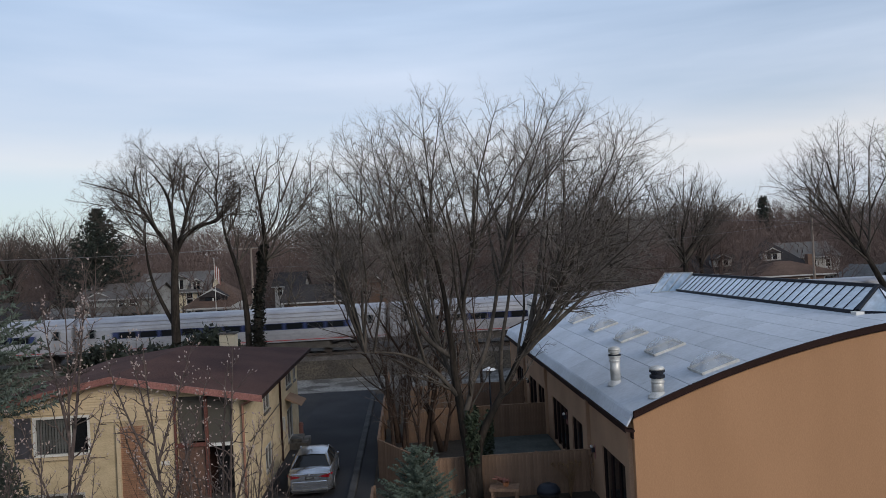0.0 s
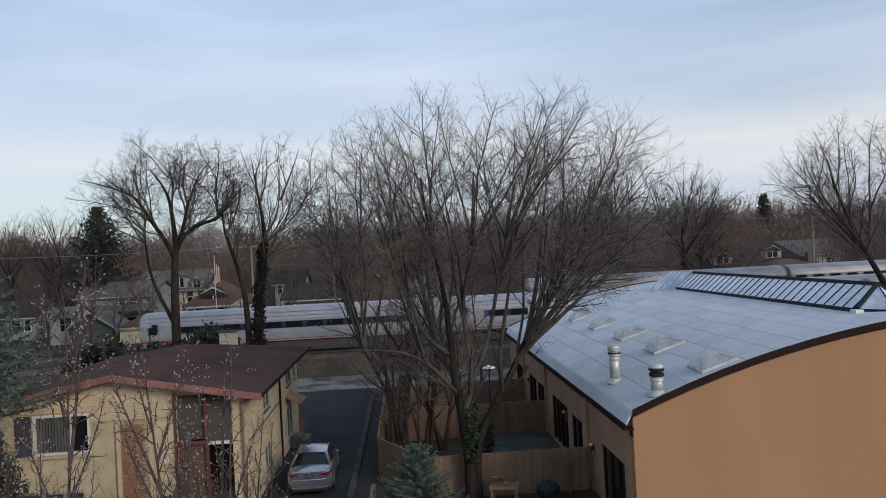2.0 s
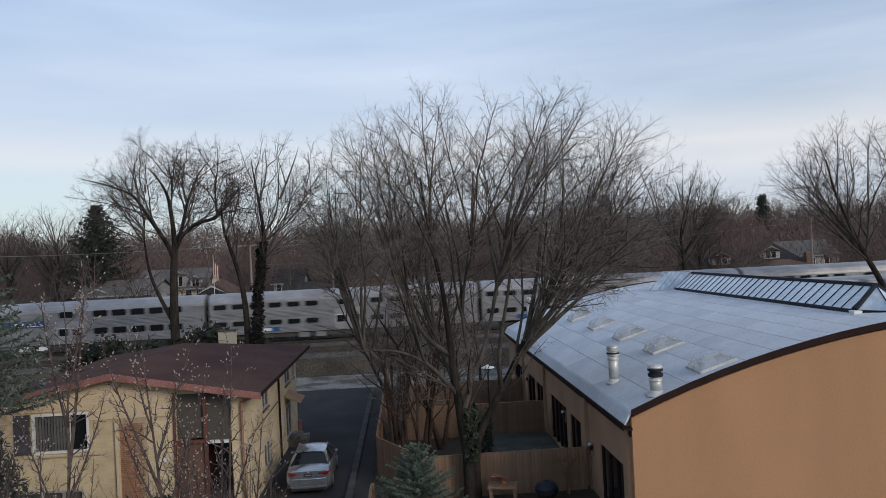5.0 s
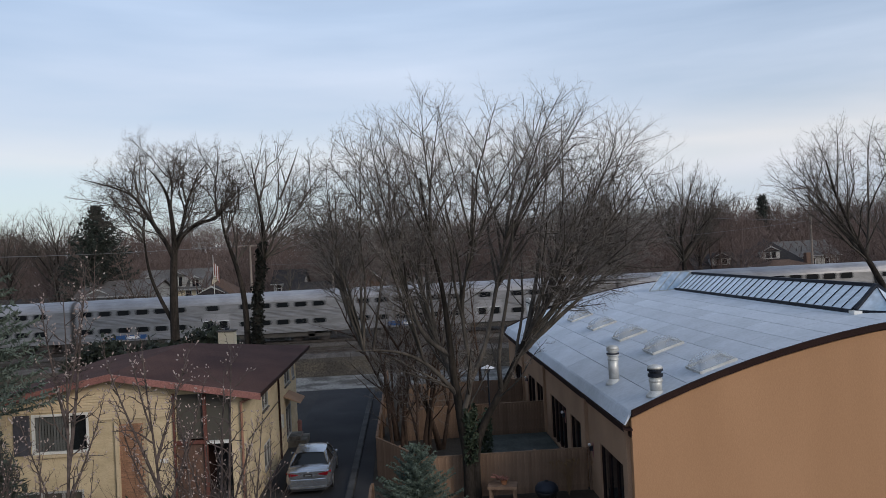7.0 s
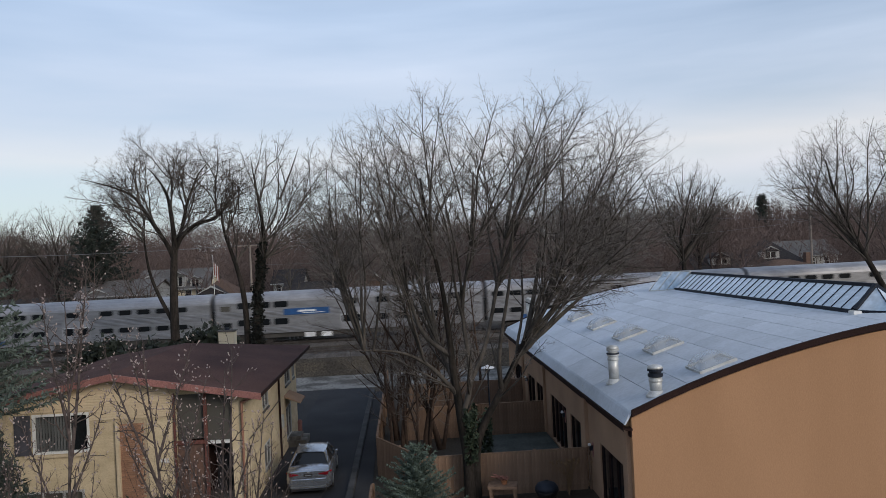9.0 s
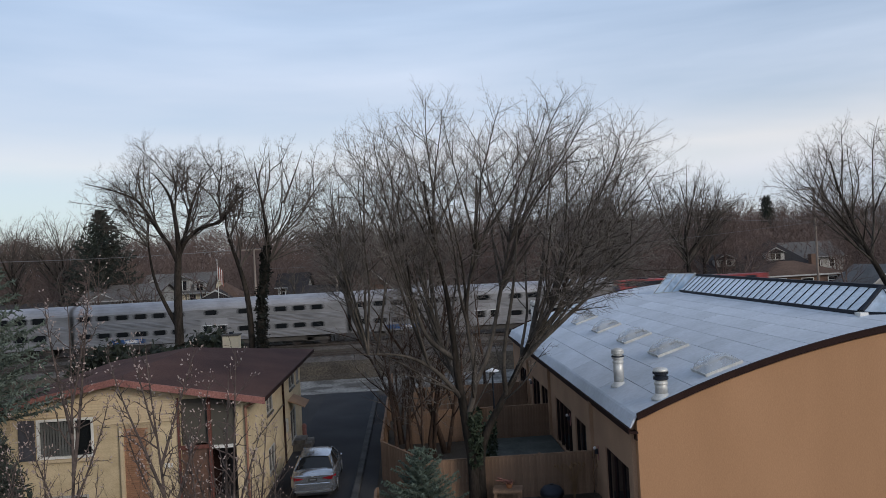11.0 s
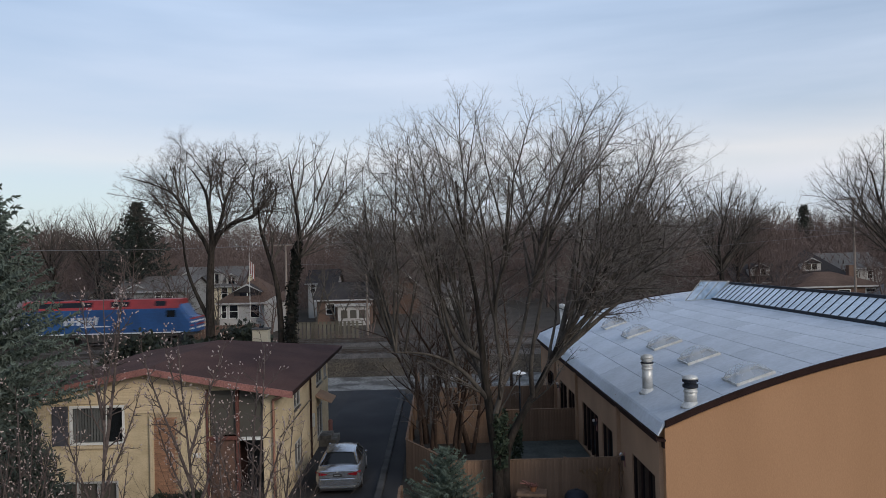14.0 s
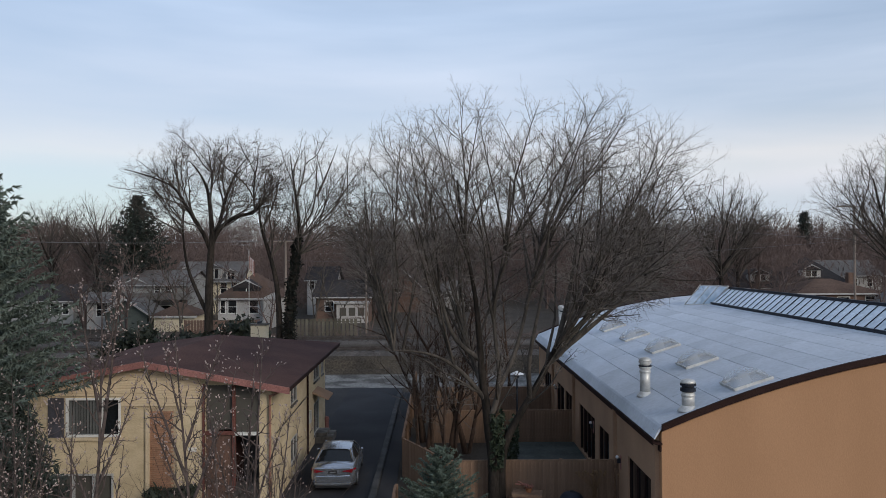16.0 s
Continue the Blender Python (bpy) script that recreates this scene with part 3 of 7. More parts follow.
    for i in range(k + 1):
        part("glazing_bar", Soup().tube(p0.lerp(p1, i / k) + lift, q0.lerp(q1, i / k) + lift, 0.022, n=4), M["galv"], e)
    part("sill", Soup().tube(p0, p1, 0.07, n=4), M["galv"], e)
    part("top_rail", Soup().tube(q0, q1, 0.06, n=4), M["galv"], e)
    part("cheek", Soup().add([tuple(p1), tuple(q1), (17.2, 44.7, arc(16.5)), tuple(p1 + Vector((0, 0.1, 0))), tuple(q1 + Vector((0, 0.1, 0))), (17.2, 44.8, arc(16.5))], ((0, 1, 2), (3, 5, 4), (0, 3, 4, 1), (1, 4, 5, 2), (2, 5, 3, 0))), M["galv"], e)
    part("back", Soup().add([tuple(p0), tuple(q0), (17.3, 46.9, zb - 0.2), (17.3, 46.9, arc(16.5)), (15.15, 46.75, arc(15.15)), (16.2, 46.95, zb)], ((0, 1, 2, 3), (0, 4, 5, 1), (1, 5, 2))), M["darkmetal"], e)


barrel, barrel_roof = barrel_building()
ridge_skylight()

# ---- the yellow split-level house ----
HX0, HX1, HY0, HY1 = -15.9, -6.3, 29.2, 43.0


def house():
    h = thing("split_level_house", (0, 0, 0), "cream split-level house with low brown gable roof and red fascia", "house")
    ridge_x, eave_z, ridge_z = -11.0, 4.7, 5.7

    def under(x):
        return ridge_z - abs(x - ridge_x) / 5.4 * (ridge_z - eave_z) - 0.1

    # front wall in pieces round its openings
    win, panel, recess, lowwin = (-14.1, -12.02, 2.78, 4.27), (-10.92, -9.92, 0.0, 3.88), (-8.85, -6.78, 0.0, 4.72), (-14.6, -12.3, 0.1, 1.4)
    def front(x0, x1, z0, z1=None):
        if z1 is None:
            top = [(x1, under(x1))] + ([(ridge_x, under(ridge_x))] if x0 < ridge_x < x1 else []) + [(x0, under(x0))]
            w = Soup().prism([(x0, z0), (x1, z0)] + top, HY0, HY0 + 0.25)
        else:
            w = Soup().box(x0, x1, HY0, HY0 + 0.25, z0, z1)
        part("front_wall", w, M["yellowbrick"], h, "cream brick front wall")

    w0, w1, p0, p1, r0, r1 = win[0], win[1], panel[0], panel[1], recess[0], recess[1]
    front(HX0, w0, win[2]), front(w0, w1, win[3]), front(w1, p0, -0.1), front(p0, p1, panel[3]), front(p1, r0, -0.1)
    front(r0, r1, recess[3]), front(r1, HX1, -0.1)
    front(HX0, -14.6, -0.1, win[2]), front(-14.6, -12.3, lowwin[3], win[2]), front(-12.3, w1, -0.1, win[2]), front(-14.6, -12.3, -0.1, 0.1)
    # clapboard rows in the gable and across the upper wall
    z = 3.95
    while z < ridge_z - 0.16:
        lim = 5.4 * (ridge_z - 0.13 - z) / (ridge_z - eave_z)
        spans = [(max(HX0, ridge_x - lim), -15.0), (-12.0, min(-9.0, ridge_x + lim))] if z < 4.3 else [(max(HX0, ridge_x - lim), min(-9.0, ridge_x + lim))]
        for xa, xb in spans:
            if xb - xa > 0.3:
                part("clapboard", Soup().prism([(HY0 - 0.055, z), (HY0 - 0.05, z + 0.02), (HY0 - 0.008, z + 0.096), (HY0 - 0.002, z + 0.096), (HY0 - 0.002, z)], xa, xb, axis="x"), M["siding"], h)
        z += 0.098
    # side walls
    y = HY0 + 0.25
    for a, c, gaps in ((32.9, 34.3, ((0.68, 1.74), (3.2, 3.96))), (39.0, 40.7, ((0.5, 2.1), (3.2, 4.0))), (41.5, 42.3, ((3.2, 4.0),))):
        part("side_wall", Soup().box(HX1 - 0.25, HX1, y, a, -0.1, eave_z - 0.05), M["yellowbrick"], h, "cream brick side wall")
        z = -0.1
        for z0, z1 in gaps:
            part("wall_under_window", Soup().box(HX1 - 0.25, HX1, a, c, z, z0), M["yellowbrick"], h)
            wd = part("side_window", Soup().box(HX1 - 0.07, HX1 - 0.04, a, c, z0, z1), M["glassdark"], h)
            part("frame", Soup().box(HX1 - 0.035, HX1 + 0.01, a, a + 0.06, z0, z1).box(HX1 - 0.035, HX1 + 0.01, c - 0.06, c, z0, z1).box(HX1 - 0.035, HX1 + 0.01, a + 0.06, c - 0.06, z1 - 0.06, z1).box(HX1 - 0.035, HX1 + 0.01, a + 0.06, c - 0.06, z0, z0 + 0.06).box(HX1 - 0.035, HX1 + 0.005, (a + c) / 2 - 0.03, (a + c) / 2 + 0.03, z0 + 0.06, z1 - 0.06), M["greytrim"], wd)
            part("sill", Soup().box(HX1 - 0.02, HX1 + 0.06, a - 0.05, c + 0.05, z0 - 0.1, z0 - 0.02), M["concrete"], wd)
            z = z1
        part("wall_over_window", Soup().box(HX1 - 0.25, HX1, a, c, z, eave_z - 0.05), M["yellowbrick"], h)
        y = c
    part("side_wall", Soup().box(HX1 - 0.25, HX1, y, HY1, -0.1, eave_z - 0.05), M["yellowbrick"], h, "cream brick side wall")
    part("far_side_wall", Soup().box(HX0, HX0 + 0.25, HY0 + 0.25, HY1, -0.1, eave_z - 0.05), M["yellowbrick"], h)
    part("back_wall", Soup().prism([(HX0 + 0.25, -0.1), (HX1 - 0.25, -0.1), (HX1 - 0.25, eave_z - 0.1), (HX0 + 0.25, eave_z - 0.1)], HY1 - 0.25, HY1), M["yellowbrick"], h)
    # roof
    for sgn in (-1, 1):
        xe = ridge_x + sgn * 5.45
        ya, yb, yr = HY0 - 0.55, HY1 + 0.5, HY1 - 4.4
        top = [(ridge_x, ya, ridge_z), (xe, ya, eave_z), (xe, yb, eave_z), (ridge_x, yr, ridge_z)]
        part("roof_slope", Soup().add(top + [(x, y, z - 0.09) for x, y, z in top], ((0, 1, 2, 3), (7, 6, 5, 4), (0, 4, 5, 1), (1, 5, 6, 2), (2, 6, 7, 3), (3, 7, 4, 0))), M["shingle"], h, "brown asphalt shingle roof")
        fas = [(ridge_x, ridge_z + 0.015), (xe + sgn * 0.03, eave_z + 0.005), (xe + sgn * 0.03, eave_z - 0.24), (ridge_x, ridge_z - 0.23)]
        part("fascia", Soup().prism(fas, HY0 - 0.62, HY0 - 0.553), M["redwood"], h, "red painted bargeboard")
        part("eave_board", Soup().box(xe - 0.03 * (sgn < 0), xe + 0.03 * (sgn > 0), HY0 - 0.55, HY1 + 0.5, eave_z - 0.16, eave_z), M["browntrim"], h)
        sof = [(ridge_x + sgn * 0.1, ridge_z - 0.14), (xe - sgn * 0.05, eave_z - 0.12), (xe - sgn * 0.05, eave_z - 0.14), (ridge_x + sgn * 0.1, ridge_z - 0.16)]
        part("soffit", Soup().prism(sof, HY0 - 0.55, HY0), M["redwood"], h)
    hip = [(ridge_x - 5.45, HY1 + 0.5, eave_z), (ridge_x, HY1 - 4.4, ridge_z), (ridge_x + 5.45, HY1 + 0.5, eave_z)]
    part("roof_slope", Soup().add(hip + [(x, y, z - 0.09) for x, y, z in hip], ((0, 1, 2), (5, 4, 3), (0, 3, 4, 1), (1, 4, 5, 2), (2, 5, 3, 0))), M["shingle"], h, "brown asphalt shingle roof")
    # picture window
    wnd = part("window", Soup().box(win[0], win[1], HY0 + 0.1, HY0 + 0.14, win[2], win[3]), M["glassdark"], h, "wide white-framed picture window with vertical blinds")
    fr = Soup()
    fr.box(win[0], win[1], HY0 - 0.03, HY0 + 0.09, win[3] - 0.09, win[3]).box(win[0], win[1], HY0 - 0.03, HY0 + 0.09, win[2], win[2] + 0.09)
    for x0, x1 in ((win[0], win[0] + 0.09), (win[1] - 0.09, win[1]), (-12.8, -12.72)):
        fr.box(x0, x1, HY0 - 0.03, HY0 + 0.09, win[2] + 0.09, win[3] - 0.09)
    part("frame", fr, M["whitetrim"], wnd)
    part("sill", Soup().box(win[0] - 0.3, win[1] + 0.25, HY0 - 0.09, HY0, win[2] - 0.12, win[2] - 0.02), M["siding"], wnd)
    slat = Soup().box(-0.045, 0.045, -0.004, 0.004, win[2] + 0.09, win[3] - 0.09).mesh("blind_slat", M["blind"])
    for i in range(11):
        piece("blind_slat", slat, wnd, pose(win[0] + 0.16 + i * 0.108, HY0 + 0.075, 0, 0, 0, 38))
    part("shutter", Soup().box(-14.75, -14.16, HY0 - 0.06, HY0, win[2], win[3]), M["slatepaint"], h, "dark slate-grey louvred shutter")
    lw = part("basement_window", Soup().box(lowwin[0], lowwin[1], HY0 + 0.1, HY0 + 0.14, lowwin[2], lowwin[3]), M["glassmid"], h)
    fr = Soup().box(lowwin[0], lowwin[1], HY0 - 0.02, HY0 + 0.09, lowwin[3] - 0.08, lowwin[3])
    for x in (-14.6, -13.86, -13.1, -12.38):
        fr.box(x, x + 0.08, HY0 - 0.02, HY0 + 0.09, lowwin[2], lowwin[3] - 0.08)
    part("frame", fr, M["greytrim"], lw)
    # brick panel
    pn = part("brick_panel", Soup().box(panel[0] + 0.02, panel[1] - 0.02, HY0 + 0.02, HY0 + 0.2, -0.1, panel[3]), M["mortar"], h)
    part("panel_edge", Soup().box(panel[0] - 0.13, panel[0], HY0 - 0.12, HY0, 0.0, 3.86), M["siding"], h)
    # recessed entrance
    part("entry_back", Soup().box(recess[0], recess[1], HY0 + 1.2, HY0 + 1.35, -0.1, 4.72), M["browntrim"], h)
    part("entry_floor", Soup().box(recess[0], recess[1], HY0 + 0.25, HY0 + 1.2, -0.1, 0.7), M["concrete"], h)
    part("entry_cheek", Soup().box(recess[0] - 0.02, recess[0], HY0 + 0.25, HY0 + 1.2, -0.1, 4.72).box(recess[1], recess[1] + 0.02, HY0 + 0.25, HY0 + 1.2, -0.1, 4.72), M["yellowbrick"], h)
    part("entry_window", Soup().box(-8.8, -7.85, HY0 + 0.16, HY0 + 0.2, 3.0, 4.72), M["glassmid"], h, "tall grey stairwell window")
    part("stair_glazing", Soup().box(-7.7, -6.8, HY0 + 0.12, HY0 + 0.16, 2.92, 4.72), M["glassmid"], h, "dark glazing over the entrance")
    part("entry_post", Soup().box(-7.82, -7.7, HY0 + 0.02, HY0 + 0.16, 0.7, 4.72), M["entrybrown"], h, "brown-red painted post")
    part("entry_rail", Soup().box(-8.85, -7.82, HY0 + 0.02, HY0 + 0.1, 2.82, 2.96), M["entrybrown"], h)
    part("entry_brick", Soup().box(-8.9, -7.85, HY0 + 0.1, HY0 + 0.3, 0.0, 2.8), M["darkbrick"], h, "dark red brick infill under the stair window")
    part("door_header", Soup().box(-7.7, -6.8, HY0 + 0.02, HY0 + 0.2, 2.8, 2.91), M["whitetrim"], h)
    dr = part("front_door", Soup().box(-7.65, -6.85, HY0 + 1.1, HY0 + 1.18, 0.7, 2.75), M["black"], h, "dark entrance door")
    part("corner_post", Soup().box(-8.93, -8.85, HY0 - 0.05, HY0 + 0.05, -0.1, 4.78), M["entrybrown"], h)
    part("downspout", Soup().tube((HX1 - 0.06, HY0 - 0.08, 4.35), (HX1 - 0.06, HY0 - 0.08, 0.1), 0.05, n=8).tube((HX1 + 0.45, HY0 - 0.3, 4.55), (HX1 - 0.06, HY0 - 0.08, 4.3), 0.05, n=8), M["copper"], h, "copper downspout at the corner")
    part("side_downspout", Soup().tube((HX1 + 0.06, 36.9, 4.5), (HX1 + 0.06, 36.9, 0.1), 0.05, n=8), M["browntrim"], h)
    part("conduit", Soup().tube((HX1 + 0.05, HY0 + 0.6, 2.75), (HX1 + 0.05, 36.8, 2.9), 0.02, n=6), M["black"], h, "thin dark cable along the side wall")
    part("meter_box", Soup().box(HX1, HX1 + 0.14, 37.2, 37.5, 1.5, 2.1), M["galv"], h)
    for k in range(3):
        part("number_bar", Soup().box(-9.46 + 0.11 * k, -9.38 + 0.11 * k, HY0 - 0.02, HY0, 2.2, 2.36), M["whitetrim"], h)
    # awning over the side door
    part("awning", Soup().prism([(HX1, 2.78), (HX1 + 0.8, 2.42), (HX1 + 0.8, 2.36), (HX1, 2.7)], 38.6, 40.4), M["tanwall"], h, "tan side-door awning")
    st = part("side_step", Soup().box(HX1, HX1 + 0.9, 39.3, 40.9, 0.0, 0.35).box(HX1, HX1 + 0.6, 39.5, 40.7, 0.35, 0.52), M["concrete"], h)
    ch = part("chimney", Soup().box(-10.27, -9.42, 42.2, 42.85, 4.6, 5.82), M["creamwall"], h, "cream brick chimney")
    part("chimney_cap", Soup().box(-10.33, -9.36, 42.14, 42.91, 5.82, 5.9), M["concrete"], ch)
    part("flue_pot", Soup().lathe([(0.13, 5.9), (0.12, 6.02)], 10, (-9.85, 42.5, 0)), M["darkmetal"], ch)
    return h, pn


home, brick_panel = house()


# ---- the parked car ----
def sedan(at, turn=0.0):
    c = thing("car", at, "silver four-door sedan parked on the driveway", "car", turn=turn)
    # stations along y from the tail: half width at sill, belt; heights of both
    st = [(-0.06, 0.74, 0.76, 0.34, 0.96), (-0.02, 0.82, 0.82, 0.27, 1.01), (0.08, 0.88, 0.86, 0.23, 1.05), (0.22, 0.905, 0.88, 0.21, 1.07), (0.5, 0.92, 0.89, 0.2, 1.085), (1.0, 0.93, 0.9, 0.2, 1.06), (2.0, 0.93, 0.91, 0.2, 1.0), (3.2, 0.93, 0.9, 0.2, 0.97),
          (3.7, 0.92, 0.86, 0.2, 0.93), (4.4, 0.88, 0.78, 0.22, 0.84), (4.75, 0.76, 0.68, 0.28, 0.7), (4.85, 0.6, 0.55, 0.34, 0.6)]
    s = Soup()
    rings = []
    for y, ws, wb, zs, zb in st:
        mid = (zs + zb) / 2
        right = [(ws * 0.9, zs), (ws, zs + 0.1), (ws * 1.005, mid), (wb * 0.99, zb - 0.16), (wb * 0.95, zb - 0.07), (wb * 0.86, zb - 0.02), (wb * 0.45, zb + 0.02)]
        rings.append([(-x, y, z) for x, z in right] + [(0, y, zb + 0.03)] + [(x, y, z) for x, z in reversed(right)])
        s.v += rings[-1]
    n = len(rings[0])
    for j in range(len(st) - 1):
        s.f += [(j * n + i, j * n + (i + 1) % n, (j + 1) * n + (i + 1) % n, (j + 1) * n + i) for i in range(n)]
    s.add(rings[0], [tuple(range(n))])
    s.add(rings[-1], [tuple(range(n - 1, -1, -1))])
    body = part("body", s, M["silver"], c, smooth=True)
    # cabin
    cab = [(0.5, 0.8, 1.07, 0.8, 1.08), (1.3, 0.86, 1.05, 0.62, 1.42), (2.1, 0.88, 1.0, 0.62, 1.465), (2.75, 0.87, 0.98, 0.58, 1.42), (3.65, 0.78, 0.94, 0.74, 0.95)]
    g = Soup()
    for y, wb, zb, wt, zt in cab:
        g.v += [(-wb, y, zb), (-wt, y, zt - 0.02), (0, y, zt + 0.03), (wt, y, zt - 0.02), (wb, y, zb)]
    for j in range(len(cab) - 1):
        g.f += [(j * 5 + i, j * 5 + i + 1, (j + 1) * 5 + i + 1, (j + 1) * 5 + i) for i in range(4)]
    part("glasshouse", g, M["autoglass"], c, "dark tinted windows")
    r = Soup()
    top = [(1.22, 0.615, 1.41), (1.5, 0.63, 1.445), (2.1, 0.64, 1.475), (2.6, 0.62, 1.455), (2.85, 0.58, 1.4)]
    for y, w, z in top:
        r.v += [(-w, y, z - 0.03), (-w * 0.7, y, z + 0.012), (0, y, z + 0.03), (w * 0.7, y, z + 0.012), (w, y, z - 0.03)]
    for j in range(len(top) - 1):
        r.f += [(j * 5 + i, j * 5 + i + 1, (j + 1) * 5 + i + 1, (j + 1) * 5 + i) for i in range(4)]
    part("roof", r, M["silver"], c, smooth=True)
    for sx in (-1, 1):
        part("rear_pillar", Soup().add([(sx * 0.8, 0.45, 1.07), (sx * 0.84, 0.95, 1.06), (sx * 0.66, 1.42, 1.42), (sx * 0.6, 1.2, 1.43), (sx * 0.77, 0.5, 1.05), (sx * 0.8, 0.95, 1.03), (sx * 0.62, 1.42, 1.38), (sx * 0.56, 1.2, 1.38)],
             ((0, 1, 2, 3), (7, 6, 5, 4), (0, 4, 5, 1), (1, 5, 6, 2), (2, 6, 7, 3), (3, 7, 4, 0))), M["silver"], c)
        part("centre_pillar", Soup().add([(sx * 0.9, 2.0, 1.0), (sx * 0.9, 2.1, 1.0), (sx * 0.645, 2.08, 1.45), (sx * 0.645, 1.98, 1.45), (sx * 0.86, 2.0, 1.0), (sx * 0.86, 2.1, 1.0), (sx * 0.6, 2.08, 1.44), (sx * 0.6, 1.98, 1.44)],
             ((0, 1, 2, 3), (7, 6, 5, 4), (0, 4, 5, 1), (1, 5, 6, 2), (2, 6, 7, 3), (3, 7, 4, 0))), M["black"], c)
        part("front_pillar", Soup().tube((sx * 0.79, 3.6, 0.96), (sx * 0.61, 2.75, 1.42), 0.035, n=6), M["silver"], c)
        lamp = Soup().add([(sx * 0.76, -0.1, 0.79), (sx * 0.38, -0.1, 0.845), (sx * 0.44, -0.1, 0.875), (sx * 0.78, -0.1, 0.93), (sx * 0.925, 0.2, 0.86), (sx * 0.915, 0.22, 0.92),
                           (sx * 0.76, -0.04, 0.79), (sx * 0.38, -0.04, 0.845), (sx * 0.44, -0.04, 0.875), (sx * 0.78, -0.04, 0.93)],
                          ((0, 1, 2, 3), (0, 3, 5, 4), (1, 7, 8, 2), (0, 6, 7, 1), (2, 8, 9, 3), (3, 9, 5), (0, 4, 6)))
        part("tail_lamp", lamp, M["tail"], c, "dark red tail lamp")
        part("wing_mirror", Soup().lathe([(0.03, -0.05), (0.065, -0.02), (0.065, 0.03), (0.03, 0.06)], 8, (sx * 0.96, 2.95, 0.99)), M["silver"], c)
        part("door_seam", Soup().box(sx * 0.93 - 0.004, sx * 0.93 + 0.004, 2.05, 2.07, 0.4, 0.95), M["black"], c)
        for y in (0.98, 3.78):
            w = part("wheel", Soup().tube((sx * 0.72, y, 0.335), (sx * 0.925, y, 0.335), 0.335, n=20), M["tyre"], c)
            part("rim", Soup().tube((sx * 0.9, y, 0.335), (sx * 0.935, y, 0.335), 0.22, n=16), M["rim"], w)
    part("boot_lid", Soup().prism([(-0.075, 0.71), (-0.08, 0.96), (-0.05, 1.0), (-0.03, 1.0), (-0.03, 0.71)], -0.72, 0.72, axis="x"), M["silver"], c)
    part("boot_seam", Soup().box(-0.7, 0.7, -0.072, -0.05, 0.692, 0.705), M["black"], c)
    part("rear_bumper", Soup().prism([(-0.9, 0.34), (-0.84, 0.04), (-0.7, -0.07), (-0.3, -0.12), (0.3, -0.12), (0.7, -0.07), (0.84, 0.04), (0.9, 0.34)][::-1], 0.27, 0.68, axis="z"), M["silver"], c, bevel=0.035)
    part("bumper_line", Soup().prism([(-0.8, 0.02), (-0.69, -0.085), (-0.3, -0.13), (0.3, -0.13), (0.69, -0.085), (0.8, 0.02)][::-1], 0.33, 0.37, axis="z"), M["rim"], c, "chrome bumper line")
    part("bumper_skirt", Soup().box(-0.7, 0.7, -0.06, 0.1, 0.18, 0.28), M["black"], c)
    part("number_plate", Soup().box(-0.17, 0.17, -0.092, -0.078, 0.75, 0.87), M["black"], c)
    part("plate_bar", Soup().box(-0.12, 0.12, -0.097, -0.093, 0.79, 0.83), M["plate"], c)
    part("badge", Soup().box(-0.04, 0.04, -0.088, -0.078, 0.915, 0.945), M["rim"], c)
    return c


sedan((-4.27, 31.25, 0.02), 1.5)


# ---- trains ----
def bogie(parent, x, wheelbase=2.6):
    b = part("bogie", Soup().box(x - wheelbase / 2 - 0.5, x + wheelbase / 2 + 0.5, -1.15, -0.98, 0.42, 0.72).box(x - wheelbase / 2 - 0.5, x + wheelbase / 2 + 0.5, 0.98, 1.15, 0.42, 0.72)
             .box(x - 0.4, x + 0.4, -1.15, 1.15, 0.35, 0.85), M["undercar"], parent)
    for dx in (-wheelbase / 2, wheelbase / 2):
        for ya, yb in ((-0.85, -0.7), (0.7, 0.85)):
            part("wheel", Soup().tube((x + dx, ya, 0.46), (x + dx, yb, 0.46), 0.46, n=18), M["rail"], b)


def hull(length, prof, x0=None):
    """A coach shell: a closed outline of (y, z) along x."""
    return Soup().prism(prof, -length / 2 if x0 is None else x0, length / 2, axis="x")


